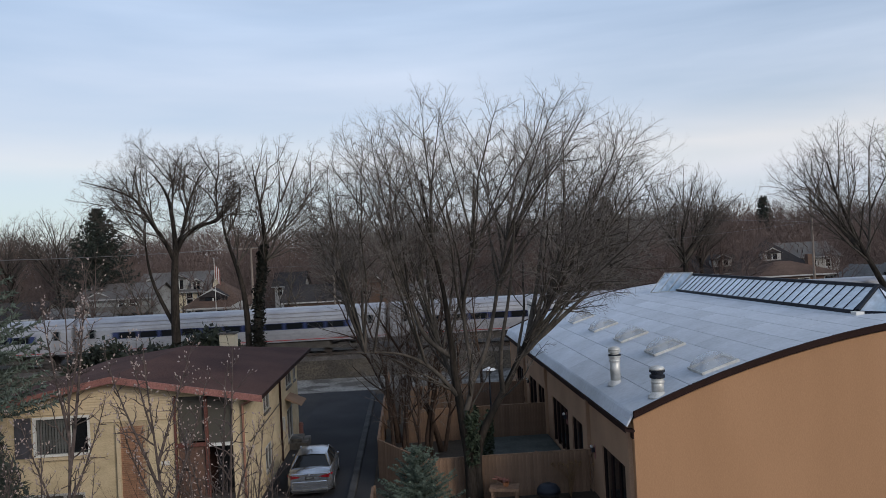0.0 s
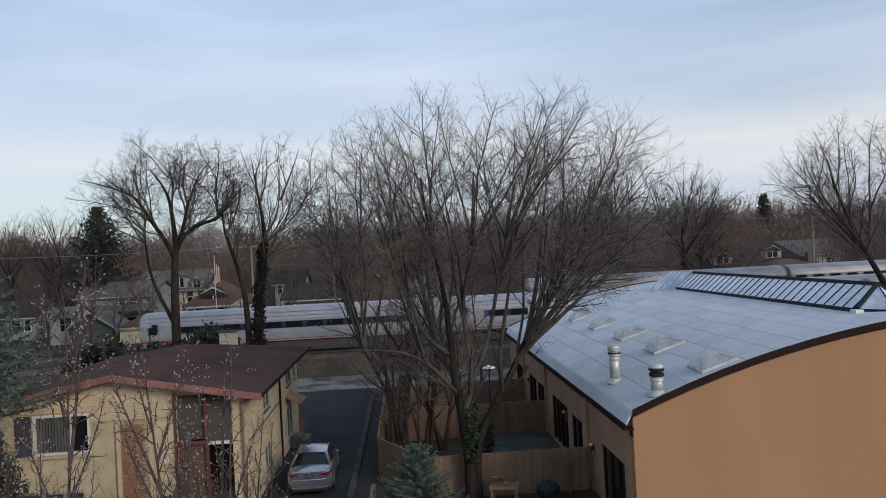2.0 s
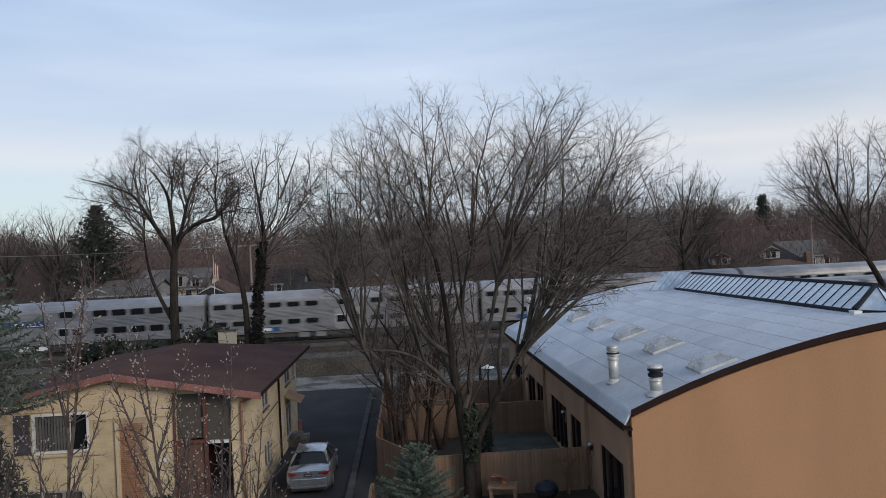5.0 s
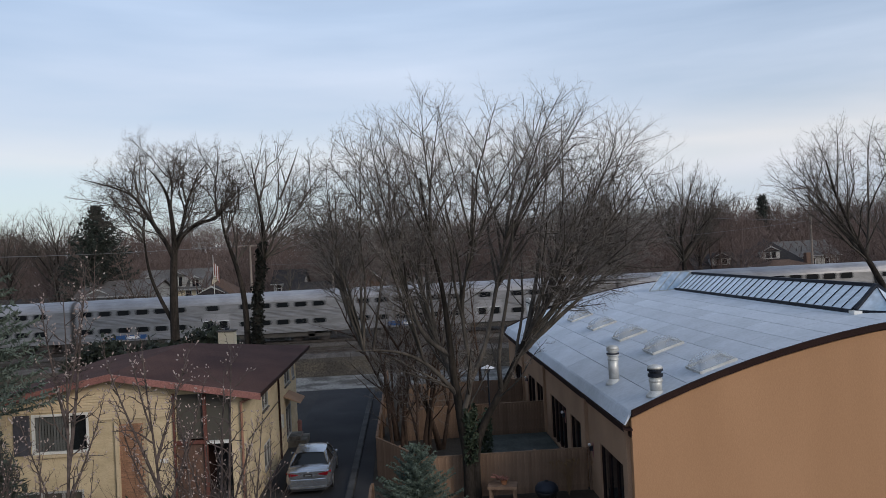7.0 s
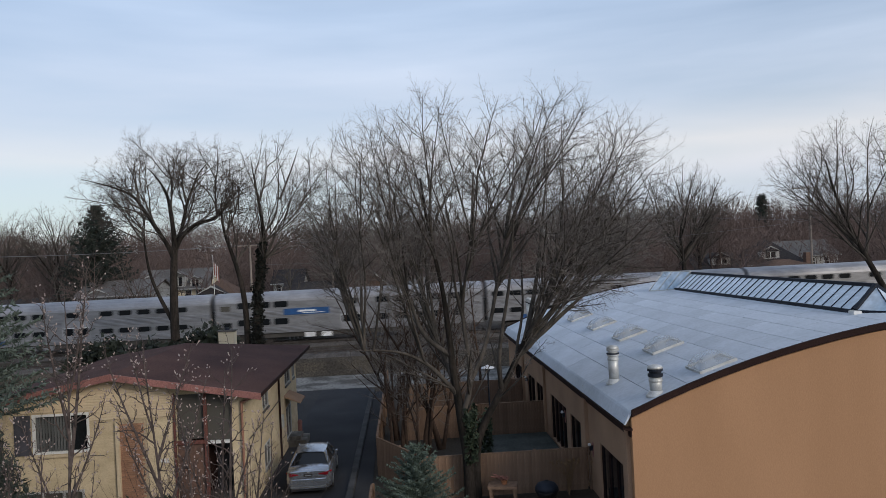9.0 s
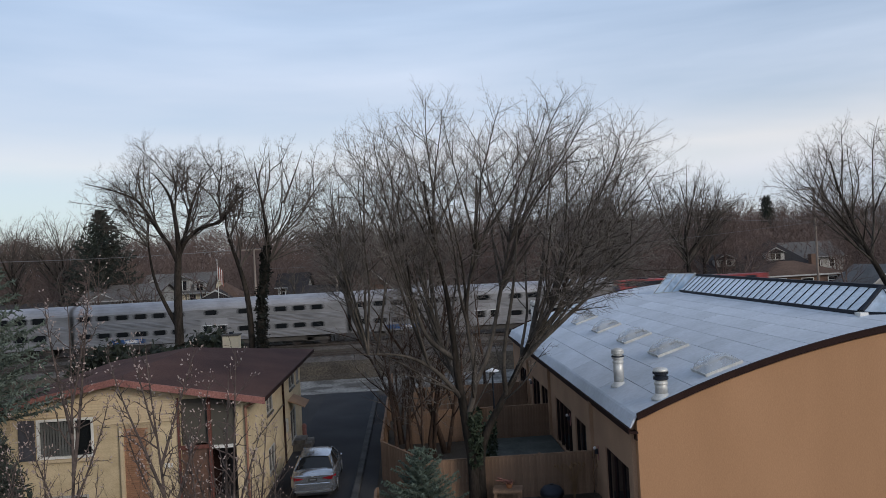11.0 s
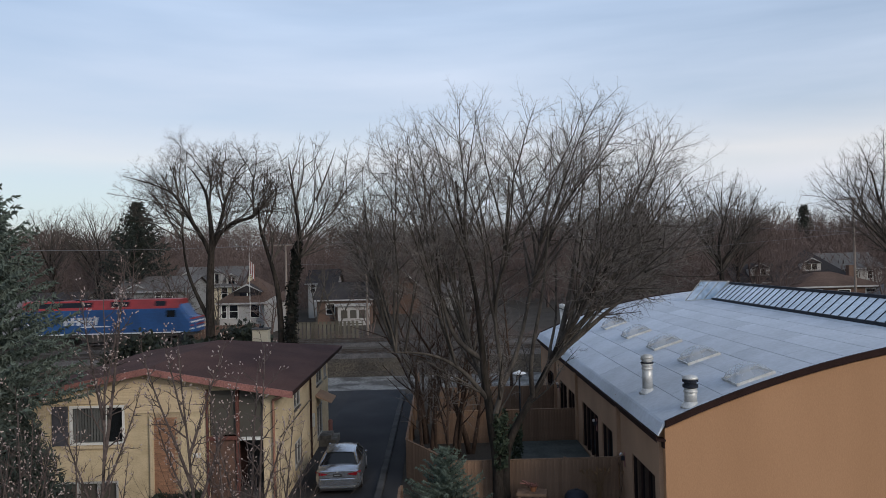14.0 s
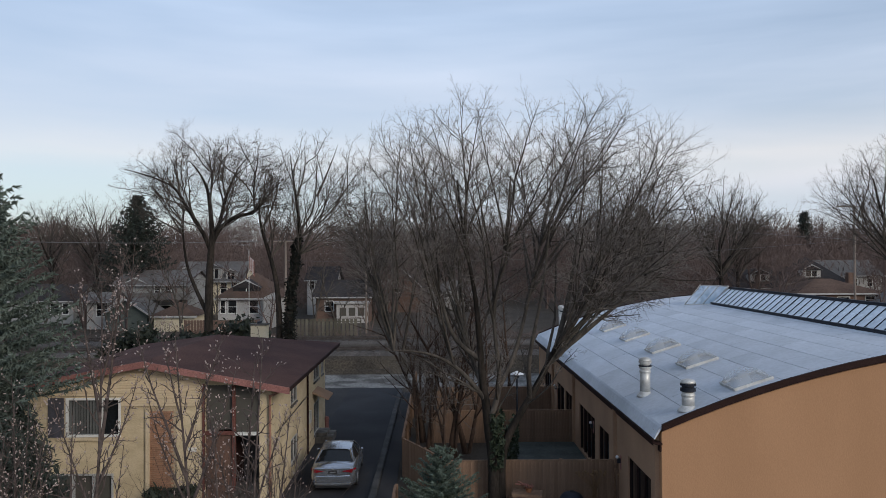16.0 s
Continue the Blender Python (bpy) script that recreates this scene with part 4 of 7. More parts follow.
def gallery_car(label, cab=False, logo="low"):
    c = thing("gallery_car", (0, 0, 0), label, "train car", "double-deck push-pull train")
    L = 25.4
    side = [(-1.5, 0.95), (-1.5, 3.95), (-1.42, 4.3), (-1.42, 4.3)]
    body = [(-1.5, 0.95), (-1.5, 3.9), (1.5, 3.9), (1.5, 0.95)]
    part("body", hull(L, body), M["steel"], c, "fluted stainless steel body")
    rf = [(-1.53, 3.9), (-1.5, 4.12), (-1.34, 4.42), (-1.0, 4.65), (-0.5, 4.79), (0, 4.85), (0.5, 4.79), (1.0, 4.65), (1.34, 4.42), (1.5, 4.12), (1.53, 3.9)]
    part("roof", hull(L, rf), M["steelroof"], c, "bright curved steel roof", smooth=False)
    for z in (1.05, 1.17, 1.29, 1.41, 2.45, 2.57, 2.69, 2.81, 2.93):
        part("flute", Soup().prism([(-1.5, z), (-1.525, z + 0.03), (-1.525, z + 0.05), (-1.5, z + 0.08)], -L / 2 + 0.1, L / 2 - 0.1, axis="x"), M["steel"], c)
    xs = [s * (3.1 + 1.72 * k) for s in (-1, 1) for k in range(5)] + [-11.7]
    w, g = (0.66, 0.58) if cab else (0.6, 0.46)
    up = Soup().prism([(-w + 0.1, 0), (w - 0.1, 0), (w, 0.1), (w, g - 0.1), (w - 0.1, g), (-w + 0.1, g), (-w, g - 0.1), (-w, 0.1)], -1.535, -1.49).mesh("upper_window", M["autoglass"])
    for x in xs:
        if cab and (x < -11 or -6 < x < 0):
            continue
        for z in (3.36, 1.74):
            piece("window", up, c, pose(x, 0, z))
    piece("window", up, c, pose(0, 0, 3.36))
    for x in (-0.95, 0.35):
        d = part("door", Soup().box(x, x + 1.2, -1.53, -1.49, 1.0, 3.05), M["steelroof"], c, "central sliding door")
        part("door_window", Soup().box(x + 0.16, x + 1.04, -1.545, -1.53, 1.7, 2.36), M["autoglass"], d)
        part("door_trim", Soup().box(x + 0.1, x + 1.1, -1.54, -1.53, 2.36, 2.42).box(x + 0.1, x + 0.16, -1.54, -1.53, 1.7, 2.36), M["white"], d)
    if cab:
        part("cab_window", Soup().box(-12.2, -11.3, -1.54, -1.49, 3.2, 3.68), M["glassmid"], c)
        part("cab_door", Soup().box(-12.0, -11.2, -1.53, -1.49, 1.6, 2.1), M["autoglass"], c)
        part("logo_band", Soup().box(-6.3, -2.0, -1.54, -1.5, 2.6, 3.2), M["bluecoat"], c, "blue painted band")
        part("logo_bar", Soup().box(-4.9, -3.3, -1.55, -1.54, 2.85, 3.03).box(-4.5, -2.5, -1.55, -1.54, 2.71, 2.77), M["white"], c)
        for ya, yb in ((-0.95, -0.2), (0.2, 0.95)):
            part("front_window", Soup().box(-L / 2 - 0.02, -L / 2, ya, yb, 3.1, 3.75), M["autoglass"], c)
        part("front_door", Soup().box(-L / 2 - 0.03, -L / 2, -0.42, 0.42, 1.0, 2.95), M["steelroof"], c)
        part("head_lamp", Soup().tube((-L / 2 - 0.05, 0, 4.1), (-L / 2, 0, 4.1), 0.2, n=12), M["white"], c)
    else:
        part("logo_band", Soup().box(-9.4, -6.2, -1.54, -1.525, 1.1, 1.5), M["bluecoat"], c, "blue sticker with pale shapes")
        part("logo_bar", Soup().box(-8.0, -6.9, -1.55, -1.54, 1.15, 1.42), M["white"], c)
    part("end_vestibule", Soup().box(L / 2, L / 2 + 0.24, -0.6, 0.6, 1.0, 3.2).box(-L / 2 - 0.24, -L / 2, -0.6, 0.6, 1.0, 3.2) if not cab else Soup().box(L / 2, L / 2 + 0.24, -0.6, 0.6, 1.0, 3.2), M["black"], c)
    part("underframe", Soup().box(-8.8, 8.8, -1.3, 1.3, 0.5, 0.95), M["undercar"], c)
    for x in (-4.4, -2.8):
        part("equipment_box", Soup().box(x, x + 0.95, -1.42, -1.3, 0.42, 0.86), M["white"] if cab else M["steel"], c)
    for x in (-9.1, 9.1):
        bogie(c, x)
    return c


def locomotive():
    c = thing("locomotive", (0, 0, 0), "blue diesel locomotive with red roof and white sill stripe", "locomotive", "double-deck push-pull train")
    prof = [(-1.52, 1.3), (-1.52, 3.55), (-1.2, 3.95), (-1.0, 4.0), (1.0, 4.0), (1.2, 3.95), (1.52, 3.55), (1.52, 1.3)]
    part("body", Soup().prism(prof, -8.3, 5.2, axis="x"), M["bluecoat"], c, "blue enamelled body side")
    cabp = [(-1.52, 1.3), (-1.52, 3.5), (-1.2, 4.0), (1.2, 4.0), (1.52, 3.5), (1.52, 1.3)]
    n = len(cabp)
    s = Soup()
    for x, k, dz in ((5.2, 1, 0), (6.8, 1, -0.05), (7.6, 0.94, -1.2), (8.3, 0.85, -1.45)):
        s.v += [(x, y * k, max(1.3, z + (dz if z > 2 else 0))) for y, z in cabp]
    for j in range(3):
        s.f += [(j * n + i, j * n + (i + 1) % n, (j + 1) * n + (i + 1) % n, (j + 1) * n + i) for i in range(n)]
    s.f += [tuple(range(3 * n, 4 * n))]
    part("cab", s, M["bluecoat"], c, "blue sloping cab nose")
    part("roof_band", Soup().prism([(-1.5, 3.6), (-1.25, 4.02), (-1.05, 4.45), (1.05, 4.45), (1.25, 4.02), (1.5, 3.6), (1.0, 3.6), (-1.0, 3.6)], -8.25, 6.7, axis="x"), M["redcoat"], c, "red painted roof")
    for x0, x1 in ((-7.6, -1.6), (0.2, 1.9), (4.4, 5.4)):
        part("roof_grille", Soup().box(x0, x1, -1.36, -1.0, 3.72, 4.3), M["darkmetal"], c, "dark radiator grille")
    for x in (-5.6, -3.2, 0.9):
        part("roof_fan", Soup().lathe([(0.6, 4.4), (0.62, 4.58), (0.5, 4.6)], 16, (x, 0, 0)), M["darkmetal"], c)
    part("sill_stripe", Soup().box(-8.3, 6.9, -1.56, -1.52, 1.26, 1.36), M["white"], c, "white sill stripe")
    part("side_window", Soup().box(5.5, 6.4, -1.56, -1.5, 2.75, 3.4), M["autoglass"], c)
    part("windscreen", Soup().add([(6.9, -1.1, 3.75), (6.9, 1.1, 3.75), (7.45, 1.1, 2.95), (7.45, -1.1, 2.95)], ((0, 1, 2, 3),)), M["autoglass"], c)
    for k in range(4):
        z = 1.5 + k * 0.32
        part("nose_stripe", Soup().add([(7.75 + (8.28 - 7.75) * 0.1, -1.47 + 0.02, z), (8.34, -1.2, z + 0.12), (8.34, 1.2, z + 0.12), (8.34, 1.2, z + 0.26), (8.34, -1.2, z + 0.26), (7.8, -1.47, z + 0.15)], ((0, 1, 4, 5), (1, 2, 3, 4))), M["redcoat"] if k % 2 else M["white"], c)
    lo = Soup().box(-4.3, -1.2, -1.56, -1.52, 2.45, 2.6).box(-2.6, 0.1, -1.56, -1.52, 1.95, 2.05)
    for x, w in ((-4.2, 0.35), (-3.6, 0.35), (-3.0, 0.45), (-2.35, 0.25), (-1.9, 0.3), (-1.4, 0.4)):
        lo.prism([(x, 2.15), (x + w * 0.7, 2.15), (x + w, 2.9), (x + w * 0.3, 2.9)], -1.56, -1.52)
    part("logo", lo, M["white"], c, "white slanted logo shapes")
    part("emblem", Soup().tube((-7.7, -1.56, 2.2), (-7.7, -1.52, 2.2), 0.22, n=14), M["white"], c)
    part("underframe", Soup().box(-8.2, 7.9, -1.35, 1.35, 0.95, 1.28), M["undercar"], c)
    part("fuel_tank", Soup().prism([(-1.3, 0.95), (-1.3, 0.5), (-0.9, 0.3), (0.9, 0.3), (1.3, 0.5), (1.3, 0.95)], -2.4, 2.4, axis="x"), M["undercar"], c)
    for x in (-8.1, 6.9):
        part("ladder", Soup().box(x, x + 0.4, -1.5, -1.44, 0.4, 1.25), M["darkmetal"], c)
    for x in (-5.6, 5.4):
        bogie(c, x, 2.75)
    return c


def coach(label, tail=False):
    c = thing("passenger_coach", (0, 0, 0), label, "train car", "single-deck silver train")
    L = 25.5
    prof = [(-1.5, 1.15), (-1.57, 1.85), (-1.57, 2.95), (-1.5, 3.3), (-1.28, 3.66), (-0.8, 3.88), (0, 3.98), (0.8, 3.88), (1.28, 3.66), (1.5, 3.3), (1.57, 2.95), (1.57, 1.85), (1.5, 1.15)]
    part("body", Soup().prism(prof, -L / 2 + (0.5 if tail else 0), L / 2, axis="x"), M["carwhite"], c, "pale silver coach body", smooth=False)
    if tail:
        n = len(prof)
        s = Soup()
        for x, k in ((-L / 2 + 0.5, 1), (-L / 2 + 0.1, 0.96), (-L / 2, 0.88)):
            s.v += [(x, y * k, 2.6 + (z - 2.6) * k) for y, z in prof]
        for j in range(2):
            s.f += [(j * n + i, j * n + (i + 1) % n, (j + 1) * n + (i + 1) % n, (j + 1) * n + i) for i in range(n)]
        s.f += [tuple(range(2 * n, 3 * n))]
        part("tail_end", s, M["carwhite"], c)
        part("tail_window", Soup().box(-L / 2 + 0.7, -L / 2 + 1.5, -1.6, -1.5, 2.2, 2.8), M["autoglass"], c)
        part("tail_stripe", Soup().box(-L / 2 + 0.2, -L / 2 + 3.2, -1.59, -1.55, 1.5, 1.65), M["redcoat"], c)
    for z in (3.18, 3.5):
        y = -1.53 if z < 3.3 else -1.38
        part("roof_seam", Soup().box(-L / 2 + 0.6, L / 2 - 0.05, y - 0.03, y, z, z + 0.04), M["steel"], c)
    part("window_band", Soup().box(-L / 2 + 2.9, L / 2 - 2.9, -1.585, -1.55, 2.2, 2.76), M["navy"], c, "dark blue window band")
    win = Soup().box(-0.72, 0.72, -1.6, -1.57, 2.24, 2.72).mesh("window", M["autoglass"])
    for i in range(11):
        piece("window", win, c, pose(-8.6 + i * 1.72, 0, 0))
    for x in (-L / 2 + 0.9, L / 2 - 1.6):
        d = part("door", Soup().box(x, x + 0.75, -1.59, -1.55, 1.2, 3.1), M["steelroof"], c)
        part("door_window", Soup().box(x + 0.12, x + 0.63, -1.605, -1.59, 2.35, 3.05), M["autoglass"], d)
    part("red_line", Soup().box(-L / 2 + 0.6, L / 2, -1.545, -1.52, 1.28, 1.33), M["redcoat"], c, "thin red sill line")
    part("vestibule", Soup().box(L / 2, L / 2 + 0.22, -0.7, 0.7, 1.2, 3.5), M["black"], c)
    part("underframe", Soup().box(-8.0, 8.0, -1.3, 1.3, 0.5, 1.15), M["undercar"], c)
    for x in (-9.1, 9.1):
        bogie(c, x)
    return c


GALLERY = [gallery_car("stainless double-deck cab car with a blue side band", cab=True)]
_second = gallery_car("stainless double-deck gallery car with two window rows")
GALLERY += [_second] + [copy_thing(GALLERY[0] if i == 2 else _second, pose(0, 0, 0)) for i in range(5)]
LOCO = locomotive()
COACHES = [coach("pale silver coach with rounded tail end", tail=True)]
_coach = coach("pale silver single-deck coach with a dark window band")
COACHES += [_coach] + [copy_thing(_coach, pose(0, 0, 0)) for _ in range(4)]


# ---- bare trees ----
def unit(v):
    return v / (np.linalg.norm(v) + 1e-9)


def limb(rng, out, p, d, length, r, lev, cfg):
    """Grows one limb and, from it, its side limbs; out[lev] collects (points, radii). rng is a random.Random."""
    n = cfg["steps"][lev]
    step, wander, lift = length / n, cfg["wander"][lev], cfg["lift"][lev]
    pts, rad, dirs = [p], [r], [d]
    tip = r * cfg["taper"][lev]
    px, py, pz = p
    dx, dy, dz = d
    gauss = rng.gauss
    for i in range(n):
        dx, dy, dz = dx + gauss(0, wander), dy + gauss(0, wander), dz + gauss(0, wander) + lift
        m = 1 / math.sqrt(dx * dx + dy * dy + dz * dz + 1e-12)
        dx, dy, dz = dx * m, dy * m, dz * m
        px, py, pz = px + dx * step, py + dy * step, pz + dz * step
        pts.append((px, py, pz))
        rad.append(r + (tip - r) * (i + 1) / n)
        dirs.append((dx, dy, dz))
    out[lev].append((pts, rad))
    if lev >= len(cfg["kids"]):
        return
    k, start, ratio = cfg["kids"][lev], cfg["start"][lev], cfg["ratio"][lev]
    if lev == 0 and "inside" in cfg:
        k = max(5, round(k * min(1.0, length / 6.5)))
    phase = rng.random() * 6.28
    for j in range(k):
        u = start + (1 - start) * (j + 0.3 + 0.6 * rng.random()) / k
        i = min(n - 1, int(u * n))
        w = u * n - i
        q = tuple(pts[i][c] * (1 - w) + pts[i + 1][c] * w for c in range(3))
        rq = rad[i] * (1 - w) + rad[i + 1] * w
        x, y, z = dirs[i + 1]
        ax, ay, az = y * 0.92 - z * 0.22, z * 0.31 - x * 0.92, x * 0.22 - y * 0.31
        m = 1 / math.sqrt(ax * ax + ay * ay + az * az + 1e-9)
        ax, ay, az = ax * m, ay * m, az * m
        bx, by, bz = y * az - z * ay, z * ax - x * az, x * ay - y * ax
        phase += 2.4 + gauss(0, 0.4)
        ang = math.radians(cfg["angle"][lev] * (0.75 + 0.5 * rng.random()))
        ca, sa = math.cos(ang), math.sin(ang)
        cp, sp = math.cos(phase) * sa, math.sin(phase) * sa
        e = (x * ca + ax * cp + bx * sp, y * ca + ay * cp + by * sp, z * ca + az * cp + bz * sp)
        ln = length * ratio * (1.15 - 0.55 * u) * (0.7 + 0.6 * rng.random())
        if lev < 2 and "inside" in cfg:
            ln = min(ln, cfg["inside"](q, e))
        limb(rng, out, q, e, ln, min(rq * 0.8, max(cfg["thin"], r * cfg["rr"][lev])), lev + 1, cfg)
    if cfg["fork"]:
        limb(rng, out, pts[-1], dirs[-1], length * ratio * 0.9, rad[-1], lev + 1, cfg)


def tree(name, at, label, cfg, leaders, trunk=None, seed=1, group="", bark="bark", twig="twig", category="tree", base="darkbark"):
    """trunk: polylines of (points, radii); leaders: (start, way, length, radius)."""
    rng = random.Random(seed)
    t = thing(name, at, label, category, group)
    out = [[] for _ in range(len(cfg["kids"]) + 1)]
    for p, d, ln, r in leaders:
        limb(rng, out, tuple(p), tuple(unit(np.array(d, float))), ln, r, 0, cfg)
    for line in trunk or []:
        kind = "trunk" if line[1][0] > 0.14 else "limb"
        part(kind, tubes_mesh(kind, [line], M[base if kind == "trunk" else bark], 12), M[base], t)
    for line in out[0]:
        part("limb", tubes_mesh("limb", [line], M[bark], 7), M[bark], t)
    bough = part("branching", tubes_mesh("branching", out[1], M[bark], 5), M[bark], t)
    tagged(bough, kind="stuff")
    tagged(part("crown", tubes_mesh("crown", [q for lv in out[2:] for q in lv], M[twig], 3), M[twig], t), kind="stuff")
    return t, out


SPREAD = dict(steps=[9, 7, 4, 3, 2], taper=[0.3, 0.3, 0.35, 0.4, 0.5], wander=[0.07, 0.11, 0.14, 0.15, 0.16], lift=[0.0, 0.02, 0.035, 0.05, 0.06], kids=[9, 8, 6, 4],
              start=[0.25, 0.15, 0.12, 0.1], angle=[44, 44, 40, 38], ratio=[0.5, 0.5, 0.5, 0.5], rr=[0.4, 0.42, 0.45, 0.5], thin=0.0065, fork=True)


def room(centre, half, up, down, power=2.3):
    """How far a limb can go from a point in a direction before it leaves a rounded crown."""
    def far(p, d):
        for i in range(1, 13):
            x, y, z = (p[c] + d[c] * 0.5 * i - centre[c] for c in range(3))
            if abs(x / half[0]) ** power + abs(y / half[1]) ** power + abs(z / (up if z > 0 else down)) ** power > 1:
                return 0.5 * i * 0.9
        return 9.0
    return far


def leaders(rng, stems, count, centre, half, up, down, low, high, slope=1.0, thick=0.011, rise=(-0.5, 1.35)):
    """Straight limbs that leave the stems and climb to the skin of a rounded crown: (start, way, length, radius)."""
    nodes = np.array([np.array(a[:3]) + (np.array(b[:3]) - np.array(a[:3])) * u for line in stems for a, b in zip(line, line[1:]) for u in (0.0, 0.25, 0.5, 0.75)])
    lines = []
    for k in range(count):
        a = 6.283 * (k * 0.618 + 0.12 * rng.random())
        e = math.asin(rise[0] + (rise[1] - rise[0]) * (k + rng.random()) / count)
        way = np.array((math.cos(a) * math.cos(e) * half[0], math.sin(a) * math.cos(e) * half[1], math.sin(e) * (up if e > 0 else down)))
        end = np.array(centre) + way * rng.uniform(0.78, 1.0)
        z = min(high, max(low, end[2] - slope * math.hypot(end[0] - centre[0], end[1] - centre[1]) - rng.uniform(0.8, 3.5)))
        near = np.linalg.norm(nodes - end, axis=1) < 3.6
        start = nodes[np.argmin(np.abs(nodes[:, 2] - z) + 0.5 * np.linalg.norm(nodes[:, :2] - end[:2], axis=1) + 10 * near)]
        d = end - start
        ln = float(np.linalg.norm(d))
        lines.append((tuple(start), tuple(d), ln, 0.02 + thick * ln))
    return lines


def tapered(line, r0, r1):
    """A stem's points, smoothed, with radii that taper from r0 to r1."""
    p = np.array([q[:3] for q in line], float)
    for _ in range(2):
        mid = np.empty((2 * len(p) - 1, 3))
        mid[::2], mid[1::2] = p, 0.5 * (p[1:] + p[:-1])
        mid[2:-1:2] = 0.5 * mid[2:-1:2] + 0.25 * (mid[1:-2:2] + mid[3::2])
        p = mid
    return list(p), list(np.linspace(r0, r1, len(p)))


def courtyard_tree():
    """The large ash with several stems beside the fence."""
    rng = np.random.default_rng(17)
    stems = [((-0.07, 0, -0.2), (-0.07, 0, 0.5), (-0.06, 0, 1.76), (-0.25, 0, 2.79), (-0.33, 0, 3.83), (-0.5, 0.05, 4.86), (-0.54, 0.1, 5.9), (-0.64, 0.1, 6.93), (-0.73, 0.1, 8.2), (-1.2, 0.1, 10.4), (-1.4, 0.2, 12.5)),
             ((0.2, 0.05, -0.2), (0.18, 0.03, 1.2), (0.25, 0, 2.2), (0.68, -0.1, 3.2), (1.52, -0.2, 4.54), (2.05, -0.3, 5.67), (2.58, -0.4, 6.7), (3.2, -0.5, 7.5), (4.2, -0.6, 9.0), (5.2, -0.7, 10.6)),
             ((2.0, -0.3, 5.5), (2.7, 0.2, 5.9), (3.41, 0.5, 6.9), (4.25, 0.8, 8.35), (5.6, 1.0, 10.0), (6.6, 1.1, 11.4)),
             ((-0.28, 0, 3.2), (0.07, -0.2, 4.13), (0.18, -0.3, 5.06), (-0.02, -0.3, 6.41), (-0.1, -0.3, 7.65), (0.4, -0.3, 9.8), (0.6, -0.4, 12.6)),
             ((-0.4, 0, 4.1), (-1.17, -0.4, 5.18), (-1.99, -0.8, 5.8), (-2.82, -1.2, 6.12), (-4.1, -1.6, 6.2)),
             ((-0.54, 0.1, 5.6), (-1.58, 0.3, 6.32), (-1.88, 0.4, 7.25), (-2.3, 0.5, 8.8), (-3.2, 0.6, 11.4)),
             ((0.1, -0.25, 4.6), (0.75, 0.3, 5.6), (1.15, 0.6, 7.0), (1.7, 0.8, 9.2), (2.4, 0.9, 12.4)),
             ((-0.38, 0, 4.4), (-0.9, 0.9, 5.6), (-1.3, 1.6, 7.4), (-1.9, 2.2, 10.0)),
             ((1.3, -0.2, 4.2), (1.1, -1.0, 5.8), (1.6, -1.6, 8.0), (1.8, -2.0, 10.6)), ((2.3, -0.35, 6.2), (3.0, 0.6, 8.2), (3.4, 1.2, 10.4), (3.8, 1.5, 12.6))]
    crown = ((1.15, 0, 11.25), (7.9, 5.2), 4.75, 4.6)
    radii = [(0.25, 0.04), (0.2, 0.03), (0.09, 0.03), (0.12, 0.03), (0.1, 0.02), (0.11, 0.03), (0.11, 0.03), (0.09, 0.03), (0.1, 0.03), (0.1, 0.03)]
    cfg = dict(steps=[11, 6, 3, 1], taper=[0.14, 0.28, 0.4, 0.6], wander=[0.06, 0.09, 0.11, 0.12], lift=[0.004, 0.015, 0.02, 0.02], kids=[12, 7, 5], start=[0.27, 0.12, 0.1],
               angle=[44, 46, 46], ratio=[0.34, 0.44, 0.46], rr=[0.36, 0.55, 0.7], thin=0.0086, fork=False, inside=room(*crown))
    grow_from = leaders(rng, [stems[0], stems[1][:8]] + stems[3:8], 84, *crown, 5.4, 10.0, 0.75, 0.0055, (-0.1, 0.93)) + leaders(rng, stems, 9, (-0.6, -0.3, 6.6), (4.6, 4.2), 3.0, 2.2, 4.2, 6.0, 0.4, 0.0055, (-0.6, 0.4))
    tree("ash_tree", (2.2, 29.2, 0), "large bare multi-stemmed ash tree beside the courtyard fence", cfg, grow_from, [tapered(line, *r) for line, r in zip(stems, radii)], seed=4)


